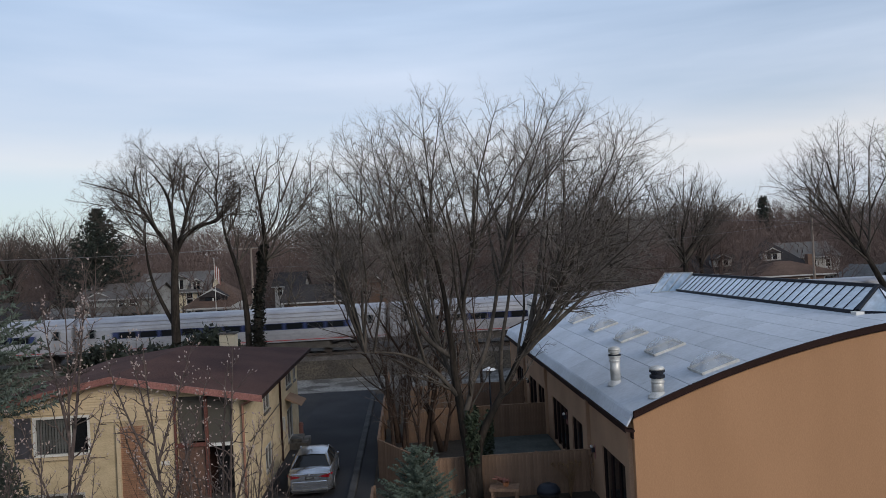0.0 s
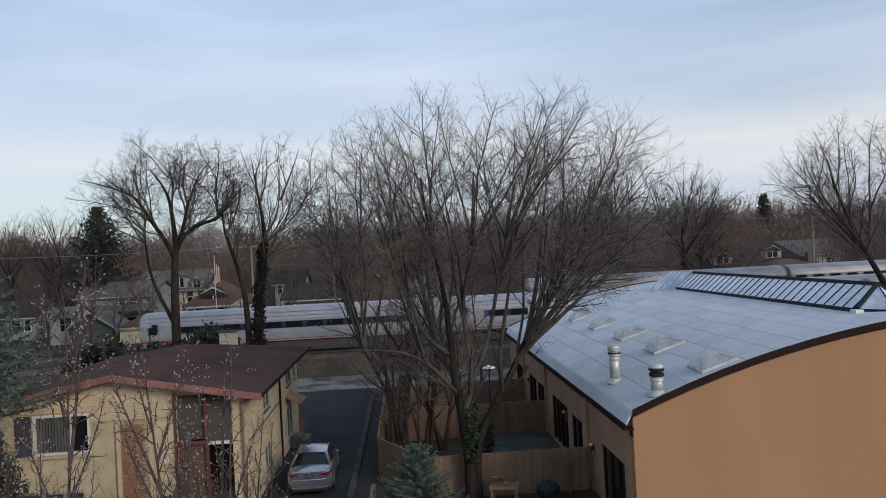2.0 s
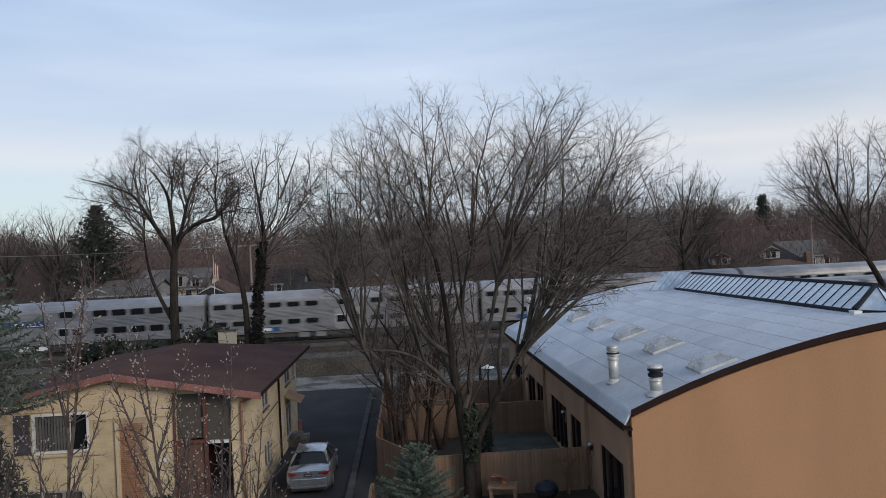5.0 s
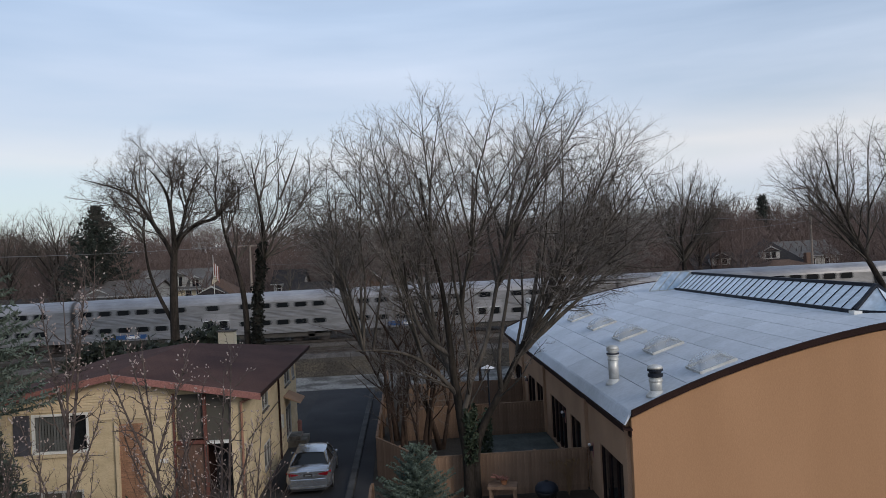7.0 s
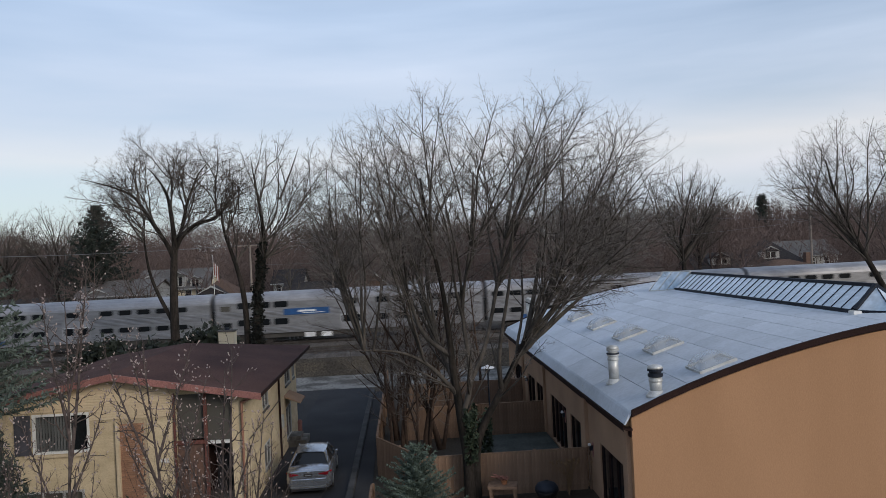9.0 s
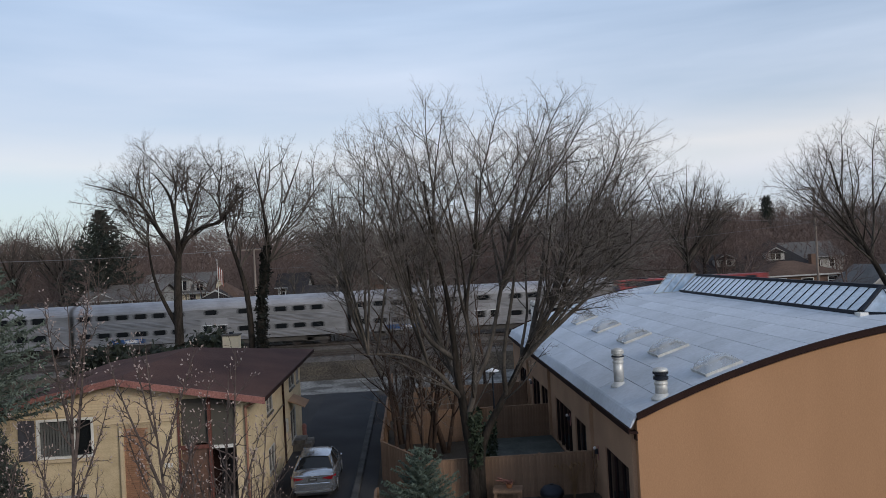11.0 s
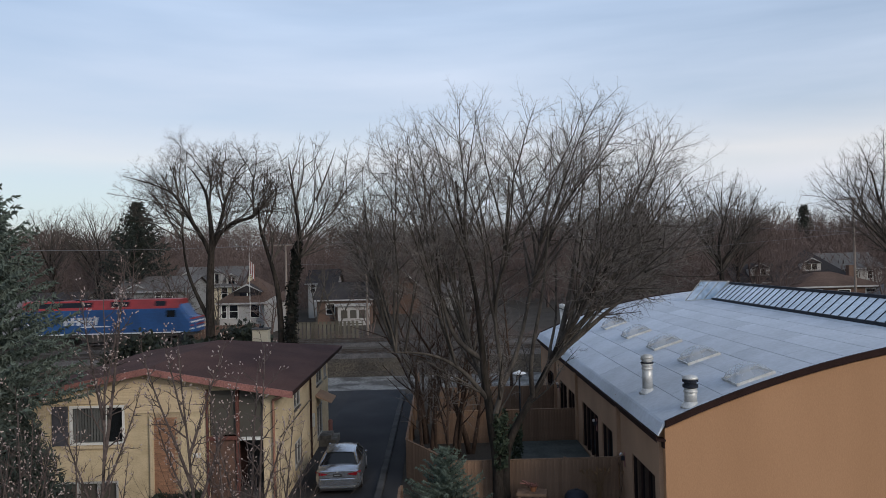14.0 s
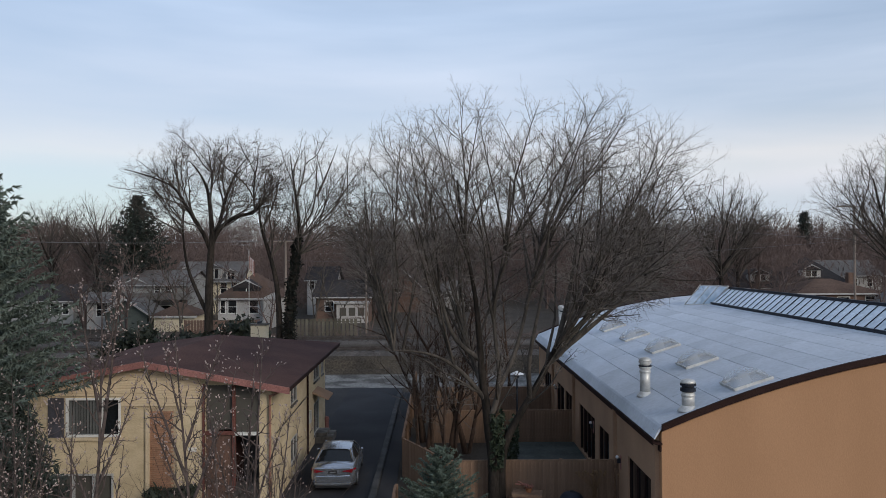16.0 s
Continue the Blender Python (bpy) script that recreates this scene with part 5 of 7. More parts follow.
def back_tree_left():
    rng = np.random.default_rng(9)
    roots = [((0.1, 0, 0), (-0.02, 0, 2), (-0.08, 0, 4), (-0.07, 0, 6.9), (0.06, 0, 9.75), (0.19, 0, 10.95), (0.19, 0, 11.66), (-0.04, 0.1, 14.0), (-0.28, 0.2, 15.0), (-0.99, 0.3, 16.2), (-1.7, 0.4, 16.9)),
             ((0.1, 0, 10.0, 0), (-0.29, -0.1, 11.2), (-1.36, -0.3, 12.9), (-2.07, -0.5, 14.3), (-2.66, -0.6, 15.0), (-4.33, -0.7, 15.64), (-5.99, -0.8, 16.1)),
             ((0.12, 0, 10.4, 0), (0.55, 0.1, 11.66), (1.86, 0.2, 12.73), (3.06, 0.3, 12.75), (3.78, 0.4, 13.55), (4.74, 0.5, 14.87), (5.46, 0.5, 15.46)),
             ((0.19, 0, 10.9, 0), (0.67, 0.4, 12.14), (0.91, 0.7, 13.81), (1.4, 0.9, 15.24), (1.88, 1.0, 16.44), (2.84, 1.1, 17.4)),
             ((-0.07, 0, 5.2, 0), (-1.1, 0.3, 7.1), (-1.84, 0.5, 8.8), (-2.1, 0.6, 10.4), (-2.25, 0.6, 12.3), (-1.95, 0.7, 13.6)),
             ((-2.07, -0.5, 14.3, 0), (-2.2, -0.3, 15.6), (-2.9, -0.2, 17.2)), ((-0.04, 0.1, 13.6, 0), (0.5, -0.8, 15.2), (0.3, -1.4, 17.6)), ((3.3, 0.3, 13.0, 0), (3.2, 0.1, 14.8), (3.6, 0.0, 16.6)),
             ((1.0, 0.7, 14.2, 0), (0.5, 1.4, 15.6), (0.6, 2.2, 17.4)), ((-1.0, -0.2, 12.4, 0), (-1.2, -1.3, 13.6), (-1.4, -2.4, 15.8))]
    crown = ((0.3, 0, 15.1), (6.9, 5.2), 4.8, 3.8)
    radii = [(0.42, 0.02), (0.19, 0.02), (0.2, 0.02), (0.17, 0.02), (0.17, 0.02)] + [(0.09, 0.014)] * 5
    cfg = dict(steps=[9, 6, 4, 1], taper=[0.16, 0.3, 0.4, 0.6], wander=[0.15, 0.22, 0.24, 0.2], lift=[0.004, 0.01, 0.01, 0.01], kids=[11, 8, 5], start=[0.16, 0.12, 0.1],
               angle=[50, 52, 50], ratio=[0.42, 0.48, 0.5], rr=[0.36, 0.55, 0.7], thin=0.0135, fork=False, inside=room(*crown))
    tree("maple_tree", (-16.9, 57, 0), "tall bare spreading tree with forked trunk behind the house", cfg, leaders(rng, roots, 54, *crown, 11.5, 16.5, 0.35, 0.007, (-0.15, 0.97)), [tapered(line, *r) for line, r in zip(roots, radii)], seed=9, twig="mapletwig")


def ivy_tree():
    rng = np.random.default_rng(12)
    roots = [((0.55, 0, 0), (0.67, 0, 3.6), (0.69, 0, 6.9), (1.4, 0, 9.7), (1.53, 0, 12.06), (0.96, 0.2, 15.3), (0.74, 0.3, 17.2)),
             ((-0.1, 0.2, 0), (-0.03, 0.2, 3.6), (-0.13, 0.2, 7.84), (-1.17, 0.3, 10.9), (-1.63, 0.4, 12.5), (-1.5, 0.4, 14.5)),
             ((1.5, 0, 11.6, 0), (2.59, -0.2, 12.75), (2.84, -0.3, 15.6), (2.62, -0.3, 18.2)), ((1.48, 0, 11.0, 0), (3.3, 0.3, 12.3), (4.48, 0.5, 13.9), (6.1, 0.6, 15.1)),
             ((2.8, -0.3, 14.0, 0), (3.8, -0.8, 16.0), (4.4, -1.0, 17.6)), ((1.2, 0.1, 13.8, 0), (1.8, 1.0, 16.0), (1.6, 1.4, 18.0)), ((-1.4, 0.3, 11.6, 0), (-0.4, 0.8, 13.6), (-0.3, 1.0, 16.0))]
    crown = ((2.6, 0, 14.6), (4.6, 3.6), 4.9, 5.0)
    radii = [(0.36, 0.012), (0.3, 0.012)] + [(0.085, 0.01)] * 5
    cfg = dict(steps=[9, 5, 3, 1], taper=[0.16, 0.3, 0.4, 0.6], wander=[0.11, 0.14, 0.15, 0.14], lift=[0.01, 0.02, 0.02, 0.02], kids=[9, 6, 5], start=[0.2, 0.12, 0.1],
               angle=[40, 44, 46], ratio=[0.36, 0.44, 0.46], rr=[0.34, 0.5, 0.65], thin=0.0105, fork=False, inside=room(*crown))
    t, _ = tree("ivy_clad_tree", (-11.5, 56, 0), "bare tree with a thick ivy-dark trunk beside the railway", cfg, leaders(rng, roots, 44, *crown, 9.5, 16.5, 0.7, 0.0055, (-0.45, 0.97)), [tapered(line, *r) for line, r in zip(roots, radii)], seed=12, bark="bark", twig="mapletwig")
    rng = np.random.default_rng(3)
    v, f = [], []
    for i in range(4200):
        z, a = rng.random() * 11.0, rng.random() * 6.283
        rr = 0.42 - 0.018 * z + rng.normal(0, 0.09) + 0.07 * math.sin(2.3 * z + a) + 0.05 * math.sin(5.1 * z - 2 * a)
        p = np.array((rr * math.cos(a) + 0.6 + 0.03 * z + 0.1 * max(0.0, z - 6.5), rr * math.sin(a), z))
        u, w = rng.normal(0, 0.06, 3), rng.normal(0, 0.06, 3)
        k = len(v)
        v += [p - u, p + w, p + u, p - w]
        f.append((k, k + 1, k + 2, k + 3))
    tagged(part("ivy", fast_mesh("ivy", np.array(v), np.array(f), M["ivy"]), M["ivy"], t, "dense dark ivy leaves"), kind="stuff")


def understory():
    """Bare young trees along the fence between the driveway and the yards."""
    c = dict(SPREAD, kids=[8, 5, 4], steps=[8, 4, 2, 2], angle=[40, 44, 44], ratio=[0.36, 0.46, 0.5])
    rng = np.random.default_rng(21)
    for i, (x, y, h, r) in enumerate(((-0.9, 34.5, 8.0, 0.1), (-0.45, 36.2, 8.5, 0.17), (0.65, 36.4, 8.6, 0.19), (1.35, 37.2, 9.0, 0.2), (0.3, 33.6, 7.2, 0.09), (-0.8, 39.5, 9.0, 0.15), (0.6, 41.0, 9.0, 0.17), (2.2, 40.6, 9.0, 0.14), (-0.9, 44.0, 9.0, 0.15), (1.0, 46.8, 9.5, 0.16), (3.0, 47.5, 9.5, 0.15), (4.6, 48.6, 9.0, 0.13), (-0.7, 49.0, 9.0, 0.13))):
        ld = [((0, 0, 0), (rng.normal(0, 0.07), rng.normal(0, 0.07), 1), h * 0.78, r * 0.78), ((0.16, 0.05, 0), (rng.normal(0.05, 0.07), rng.normal(0, 0.07), 1), h * 0.65, r * 0.55)]
        tree("sapling", (x, y, 0), "bare brown-barked young tree growing along the fence line", c, ld, seed=30 + i, group="young trees along the fence", twig="twig", bark="brownbark")


def lineside_trees():
    """Slender bare trees between the tracks and the houses."""
    c = dict(SPREAD, kids=[9, 5, 4], steps=[8, 4, 2, 1], angle=[46, 46, 46], ratio=[0.42, 0.46, 0.5], thin=0.012, fork=False)
    rng = np.random.default_rng(52)
    for i, (x, y, h, lean) in enumerate(((-35.0, 82, 9.5, -0.25), (-31.2, 83, 7.5, 0.2), (-27.4, 82, 8.5, -0.15), (-24.0, 83, 6.5, 0.1), (-13.4, 83, 9.0, 0.1), (-10.6, 82, 8.0, -0.2), (-5.4, 81.5, 9.5, 0.12), (-42.5, 83, 9.0, 0.15))):
        ld = [((0, 0, 0), (lean, 0, 1), h * 0.85, 0.13), ((0.1, 0, 1.2), (-lean + rng.normal(0, 0.2), 0.1, 1), h * 0.6, 0.08)]
        tree("lineside_tree", (x, y, 1.35), "slender bare tree between the railway and the houses", c, ld, seed=70 + i, group="lineside trees", twig="mapletwig")


def right_trees():
    rng = np.random.default_rng(41)
    roots = [((0, 0, 0), (-0.2, 0, 4), (-0.5, 0, 7), (-0.5, 0.3, 9.5), (0.4, 0.4, 12.0)), ((-0.45, 0, 6.4, 0), (1.0, -0.3, 8.6), (3.0, -0.4, 11.0)), ((-0.5, 0, 7.2, 0), (-2.0, 0.2, 9.0), (-3.4, 0.3, 11.2)), ((-0.5, 0.2, 8.4, 0), (-0.4, -1.6, 10.5))]
    crown = ((0, 0, 12.4), (6.2, 5.2), 5.2, 5.4)
    cfg = dict(steps=[8, 5, 3, 1], taper=[0.16, 0.3, 0.4, 0.6], wander=[0.08, 0.12, 0.13, 0.12], lift=[0.02, 0.02, 0.02, 0.02], kids=[6, 5, 3], start=[0.2, 0.12, 0.1],
               angle=[44, 46, 48], ratio=[0.4, 0.46, 0.5], rr=[0.36, 0.55, 0.65], thin=0.019, fork=False, inside=room(*crown))
    t, _ = tree("elm_tree", (33.2, 88, 1.4), "bare broad-crowned elm standing beyond the railway", cfg, leaders(rng, roots, 38, *crown, 5.5, 11.5, 0.75, 0.01, (-0.4, 0.97)), [tapered(line, a, 0.06) for line, a in zip(roots, (0.38, 0.2, 0.2, 0.16))], seed=41, group="elms beyond the railway", twig="mapletwig")
    copy_thing(t, pose(25.5, 94, 1.0, 0, 0, 130))
    copy_thing(t, pose(-8.5, 99, 0.6, 0, 0, 200))
    copy_thing(t, pose(4.5, 112, 0.6, 0, 0, 20))
    copy_thing(t, pose(-48, 108, 1.4, 0, 0, 250))
    copy_thing(t, pose(-58, 116, 1.4, 0, 0, 90))
    copy_thing(t, pose(43.5, 110, 0.6, 0, 0, 70))
    roots = [((3.2, 0, 0), (2.5, 0, 3), (1.8, 0, 4.9), (0.2, 0, 7.7), (-0.95, 0, 10.2), (-2.1, 0.2, 13.2), (-2.6, 0.3, 16.0)), ((2.5, 0, 3.2), (3.4, 0.3, 8), (4.0, 0.4, 12), (4.3, 0.5, 15)),
             ((-0.3, 0, 8.6), (-2.6, -0.3, 10.6), (-5.0, -0.5, 13.0)), ((0.4, 0, 7.4), (1.2, 0.6, 10.4), (1.4, 0.9, 14.5)), ((3.3, 0.3, 7.6), (5.0, -0.4, 10.6), (7.0, -0.6, 13.0))]
    crown = ((0.9, 0, 14.2), (9.2, 6.0), 5.8, 5.4)
    cfg = dict(cfg, kids=[9, 6, 4], thin=0.0135, inside=room(*crown))
    tree("oak_tree", (39.6, 64, 0.0), "tall bare oak with ascending limbs near the tracks", cfg, leaders(rng, roots, 46, *crown, 7.0, 13.0, 0.7, 0.0075, (-0.35, 0.97)), [tapered(line, a, 0.05) for line, a in zip(roots, (0.36, 0.24, 0.14, 0.14, 0.13))], seed=47, twig="mapletwig")


def far_woods():
    """The leafless woods and street trees behind the houses, as one stand, with the haze of twigs of their undergrowth."""
    c = dict(SPREAD, kids=[6, 4, 3], steps=[4, 2, 1, 1], wander=[0.12, 0.18, 0.2, 0.2], lift=[0, 0, 0, 0], thin=0.03, angle=[46, 50, 50], ratio=[0.56, 0.54, 0.55])
    protos = []
    for s in range(5):
        rng = random.Random(60 + s)
        out = [[], [], [], []]
        for k in range(3):
            limb(rng, out, (0.0, 0.0, 0.0), tuple(unit(np.array((rng.gauss(0, 0.2), rng.gauss(0, 0.2), 1)))), 8.5, 0.2, 0, c)
        me = tubes_mesh("w", [q for lv in out for q in lv], M["brownwood"], 3)
        v = np.empty(len(me.vertices) * 3, np.float32)
        me.vertices.foreach_get("co", v)
        f = np.empty(len(me.loops), np.int32)
        me.loops.foreach_get("vertex_index", f)
        v = v.reshape(-1, 3)
        v /= np.percentile(v[:, 2], 99.7)
        protos.append((v, f.reshape(-1, 4)))
        bpy.data.meshes.remove(me)
    rng = np.random.default_rng(77)
    for nm, count, y0, y1, h0, h1, words in (("trackside_trees", 16, 79.5, 98, 6, 12.5, "thin bare trees growing beside the railway"), ("street_trees", 30, 100, 135, 10, 17, "bare street trees among the far houses"),
                                             ("woods", 42, 140, 270, 17.5, 25, "dense leafless brown woods behind the houses")):
        vs, fs, k = [], [], 0
        for i in range(count):
            y = y0 + (y1 - y0) * rng.random()
            x = (i + rng.random()) / count * 1.5 - 0.72
            v, f = protos[i % 5]
            h = h0 + (h1 - h0) * rng.random()
            a = rng.random() * 6.28
            m = np.array(((math.cos(a), -math.sin(a), 0), (math.sin(a), math.cos(a), 0), (0, 0, 1)))
            vs.append((v * (h, h, h)) @ m.T + (x * y, y, 1.3))
            fs.append(f + k)
            k += len(v)
        ob = new(nm, fast_mesh(nm, np.concatenate(vs), np.concatenate(fs), M["brownwood"]))
        tagged(ob, words, "woods", kind="stuff")

    def blades(name, label, p, d, wide):
        """Fine twigs as slim wedges from their middles and half lengths."""
        n = len(p)
        w = np.stack([rng.uniform(0.5, 1.0, n) * wide, rng.normal(0, 0.3, n) * wide, rng.normal(0, 0.5, n) * wide], 1)
        v = np.stack([p - d - w, p - d + w, p + d], 1).reshape(-1, 3)
        tagged(new(name, fast_mesh(name, v, np.arange(n * 3).reshape(-1, 3), M["brownwood"])), label, "undergrowth", kind="stuff")

    def crowns(name, label, count, y0, y1, lift, each, wide):
        """Twig haze of whole crowns: each twig points away from the crown's heart."""
        ps, ds = [], []
        for i in range(count):
            y = y0 + (y1 - y0) * rng.random()
            x = ((i + rng.random()) / count * 1.56 - 0.75) * y
            top = 9.6 + lift * y * rng.uniform(0.72, 1.12)
            r = rng.uniform(3.6, 6.4)
            tall = rng.uniform(5.0, 8.0)
            q = rng.normal(0, 1, (each, 3))
            q /= np.linalg.norm(q, axis=1, keepdims=True)
            q *= (rng.random(each) ** 0.45)[:, None]
            ps.append(q * (r, r, tall) + (x, y, top - tall))
            ds.append((q * (0.6, 0.6, 0.7) + rng.normal(0, 0.35, (each, 3)) + (0, 0, 0.25)) * rng.uniform(0.5, 1.2, each)[:, None])
        blades(name, label, np.concatenate(ps), np.concatenate(ds), wide)

    crowns("far_crowns", "fine leafless brown crowns of the far woods", 120, 150, 280, 0.05, 2000, 0.05)
    crowns("near_crowns", "fine leafless crowns of street trees among the houses", 30, 108, 140, 0.036, 2600, 0.03)
    n = 150000
    y = rng.uniform(125, 300, n)
    x = rng.uniform(-0.75, 0.8, n) * y
    top = 8.5 + 0.03 * (y - 125) + 1.6 * np.sin(x * 0.11) + 1.2 * np.sin(x * 0.31 + 1)
    p = np.stack([x, y, 1.3 + top * rng.random(n) ** 0.85], 1)
    d = np.stack([rng.normal(0, 0.5, n), rng.normal(0, 0.3, n), rng.uniform(0.2, 1.0, n)], 1) * rng.uniform(0.5, 1.3, n)[:, None]
    blades("undergrowth", "tangled brown undergrowth and saplings in the far woods", p, d, 0.1)
    n = 9000
    x = rng.uniform(-70, 75, n)
    p = np.stack([x, rng.uniform(77.6, 79.0, n), 1.3 + (0.9 + 0.5 * np.sin(x * 0.4) + 0.4 * np.sin(x * 1.3)) * rng.random(n)], 1)
    d = np.stack([rng.normal(0, 0.2, n), rng.normal(0, 0.1, n), rng.uniform(0.05, 0.3, n)], 1)
    blades("scrub", "low brown scrub along the far side of the tracks", p, d, 0.02)


def bare_shrubs():
    """Twiggy bare shrubs in front of the house."""
    c = dict(SPREAD, kids=[6, 4, 3], steps=[6, 3, 2, 1], wander=[0.09, 0.14, 0.16, 0.18], angle=[34, 38, 38], ratio=[0.4, 0.45, 0.5], thin=0.005, lift=[0.01, 0.03, 0.05, 0.05])
    rng = random.Random(91)
    for i, (x, y, h) in enumerate(((-11.9, 19.6, 5.4), (-12.7, 20.5, 5.0), (-13.4, 21.5, 5.6), (-14.3, 22.0, 5.4), (-13.9, 23.0, 5.2), (-10.4, 20.8, 4.3), (-5.4, 19.3, 5.8), (-4.9, 19.8, 5.0), (-6.6, 19.8, 5.4))):
        ld = [((0.06 * k, 0, 0), (rng.gauss(0, 0.16), rng.gauss(0, 0.14), 1), h * (0.5 + 0.25 * rng.random()), 0.032) for k in range(9)]
        tree("bare_shrub", (x, y, 0), "leafless many-stemmed shrub in the front garden", c, ld, seed=120 + i, group="garden shrubs", bark="shrubbark", twig="shrubbark", category="shrub")


# ---- conifers and shrubs ----
def conifer(name, at, label, h, rad, whorls, per, spray, needle, size, seed, bottom=0.06, lean=0.25):
    rng = random.Random(seed)
    t = thing(name, at, label, "tree")
    part("trunk", tubes_mesh("trunk", [([np.array((0, 0, h * i / 6)) for i in range(7)], [max(0.012, 0.022 * h * (1 - i / 6)) for i in range(7)])], M["darkbark"], 8), M["darkbark"], t)
    wood, tuft = [], []
    for i in range(whorls):
        u = (i + rng.random() * 0.6) / whorls
        z = h * (bottom + (0.985 - bottom) * u)
        ln0 = rad * (1 - u) ** 0.85 + 0.06 * rad
        for j in range(per):
            a = 6.283 * (j + rng.random()) / per + i * 1.1
            ln = ln0 * (0.72 + 0.45 * rng.random())
            cx, cy = math.cos(a), math.sin(a)
            rise = 0.55 * u - lean * (1 - u)
            m = max(3, int(ln / (size * 0.8)))
            pts = [(cx * ln * q / m, cy * ln * q / m, z + ln * (rise * (q / m) + 0.22 * (q / m) ** 2)) for q in range(m + 1)]
            wood.append(([pts[0], pts[m // 2], pts[m]], [0.02, 0.012, 0.004]))
            for q in range(1, m + 1):
                for s in range(spray):
                    f1, w = 0.15 + 0.6 * rng.random(), rng.gauss(0, 0.9)
                    ex, ey, ez = cx * f1 - cy * w, cy * f1 + cx * w, rng.gauss(0.1, 0.6)
                    l2 = size * (0.6 + 0.8 * rng.random()) * (1.4 - 0.6 * q / m) / math.sqrt(ex * ex + ey * ey + ez * ez)
                    k = ln / m * rng.random()
                    bx, by, bz = pts[q][0] - cx * k, pts[q][1] - cy * k, pts[q][2]
                    tuft.append(([(bx, by, bz), (bx + ex * l2, by + ey * l2, bz + ez * l2)], [size * 0.2, size * 0.03]))
    tagged(part("branching", tubes_mesh("branching", wood, M["darkbark"], 4), M["darkbark"], t), kind="stuff")
    tagged(part("foliage", tubes_mesh("foliage", tuft, M[needle], 3), M[needle], t), kind="stuff")
    return t


def bud_tree(at, label, stems, seed):
    """A slender ornamental tree in swelling bud."""
    rng = random.Random(seed)
    c = dict(steps=[11, 6, 4], taper=[0.14, 0.35, 0.6], wander=[0.018, 0.24, 0.26], lift=[0.03, 0.1, 0.14], kids=[18, 4], start=[0.16, 0.12], angle=[48, 50], ratio=[0.14, 0.34], rr=[0.36, 0.66], thin=0.011, fork=False)
    t = thing("magnolia_tree", at, label, "tree", "budding trees before the house")
    out = [[], [], []]
    for p, d, ln, r in stems:
        if p[2] > 0:
            p = min(out[0][0][0], key=lambda q: abs(q[2] - p[2]))
        limb(rng, out, tuple(p), tuple(unit(np.array(d, float))), ln, r, 0, c)
    for line in out[0]:
        part("stem", tubes_mesh("stem", [line], M["budbark"], 8), M["budbark"], t)
    tagged(part("twig_growth", tubes_mesh("twig_growth", out[1] + out[2], M["budbark"], 4), M["budbark"], t), kind="stuff")
    buds = []
    for lv in out[1:]:
        for pts, rad in lv:
            if rng.random() < 0.35:
                continue
            for q in ([-1, -2] if rng.random() < 0.25 else [-1]):
                p, e = np.array(pts[q]), np.array(pts[-1]) - np.array(pts[-2])
                d = unit(e) + np.array([rng.gauss(0, 0.25) for _ in range(3)]) * (q != -1)
                s = 0.024 + 0.009 * rng.random()
                buds.append(([p, p + d * s * 0.8, p + d * s * 1.7], [0.009, s * 0.6, 0.005]))
    tagged(part("bud_growth", tubes_mesh("bud_growth", buds, M["bud"], 5), M["bud"], t, "pale downy flower buds"), kind="stuff")


def leaf_mass(name, boxes, label, material, n, size, seed, category="hedge"):
    """A clipped or loose mass of small leaves filling boxes of x, y, z ranges."""
    rng = np.random.default_rng(seed)
    v, f = [], []
    for x0, x1, y0, y1, z0, z1 in boxes:
        for _ in range(n):
            q = rng.random(3)
            edge = rng.integers(0, 5)
            if edge == 0:
                q[2] = 1 - 0.12 * rng.random()
            elif edge == 1:
                q[1] = 0.15 * rng.random()
            p = np.array((x0 + (x1 - x0) * q[0], y0 + (y1 - y0) * q[1], z0 + (z1 - z0) * (q[2] + rng.normal(0, 0.06) + 0.1 * math.sin(7 * q[0] + x0) * (q[2] > 0.7))))
            a, b = rng.normal(0, size, 3), rng.normal(0, size, 3)
            k = len(v)
            v += [p - a, p + b, p + a, p - b]
            f.append((k, k + 1, k + 2, k + 3))
    ob = new(name, fast_mesh(name, np.array(v), np.array(f), M[material]))
    return tagged(ob, label, category, kind="stuff")


def yew_shrub(at, wide, high):
    rng = np.random.default_rng(44)
    t = thing("yew_shrub", at, "dark dense yew shrub at the house corner", "shrub")
    stems = [([(0.1 * math.cos(k), 0.1 * math.sin(k), 0), (0.6 * math.cos(k), 0.6 * math.sin(k), high * 0.4), (1.1 * math.cos(k), 1.1 * math.sin(k), high * 0.8)], [0.06, 0.045, 0.02]) for k in range(6)]
    for line in stems:
        part("stem", tubes_mesh("stem", [line], M["darkbark"], 6), M["darkbark"], t)
    n = 24000
    a, u = rng.uniform(0, 6.283, n), rng.random(n)
    r = wide * (1 - u ** 2.6) ** 0.5 * (0.6 + 0.42 * rng.random(n) ** 0.4) * (1 + 0.12 * np.sin(3 * a + 5 * u) + 0.1 * np.sin(7 * a - 9 * u))
    p = np.stack([r * np.cos(a), r * np.sin(a) * 0.7, high * u * (1 + 0.08 * np.sin(4 * a))], 1)
    d, w = rng.normal(0, 0.075, (n, 3)), rng.normal(0, 0.025, (n, 3))
    v = np.stack([p - d, p - w, p + d, p + w], 1).reshape(-1, 3)
    tagged(part("foliage", fast_mesh("foliage", v, np.arange(n * 4).reshape(-1, 4), M["yewleaf"]), M["yewleaf"], t), kind="stuff")


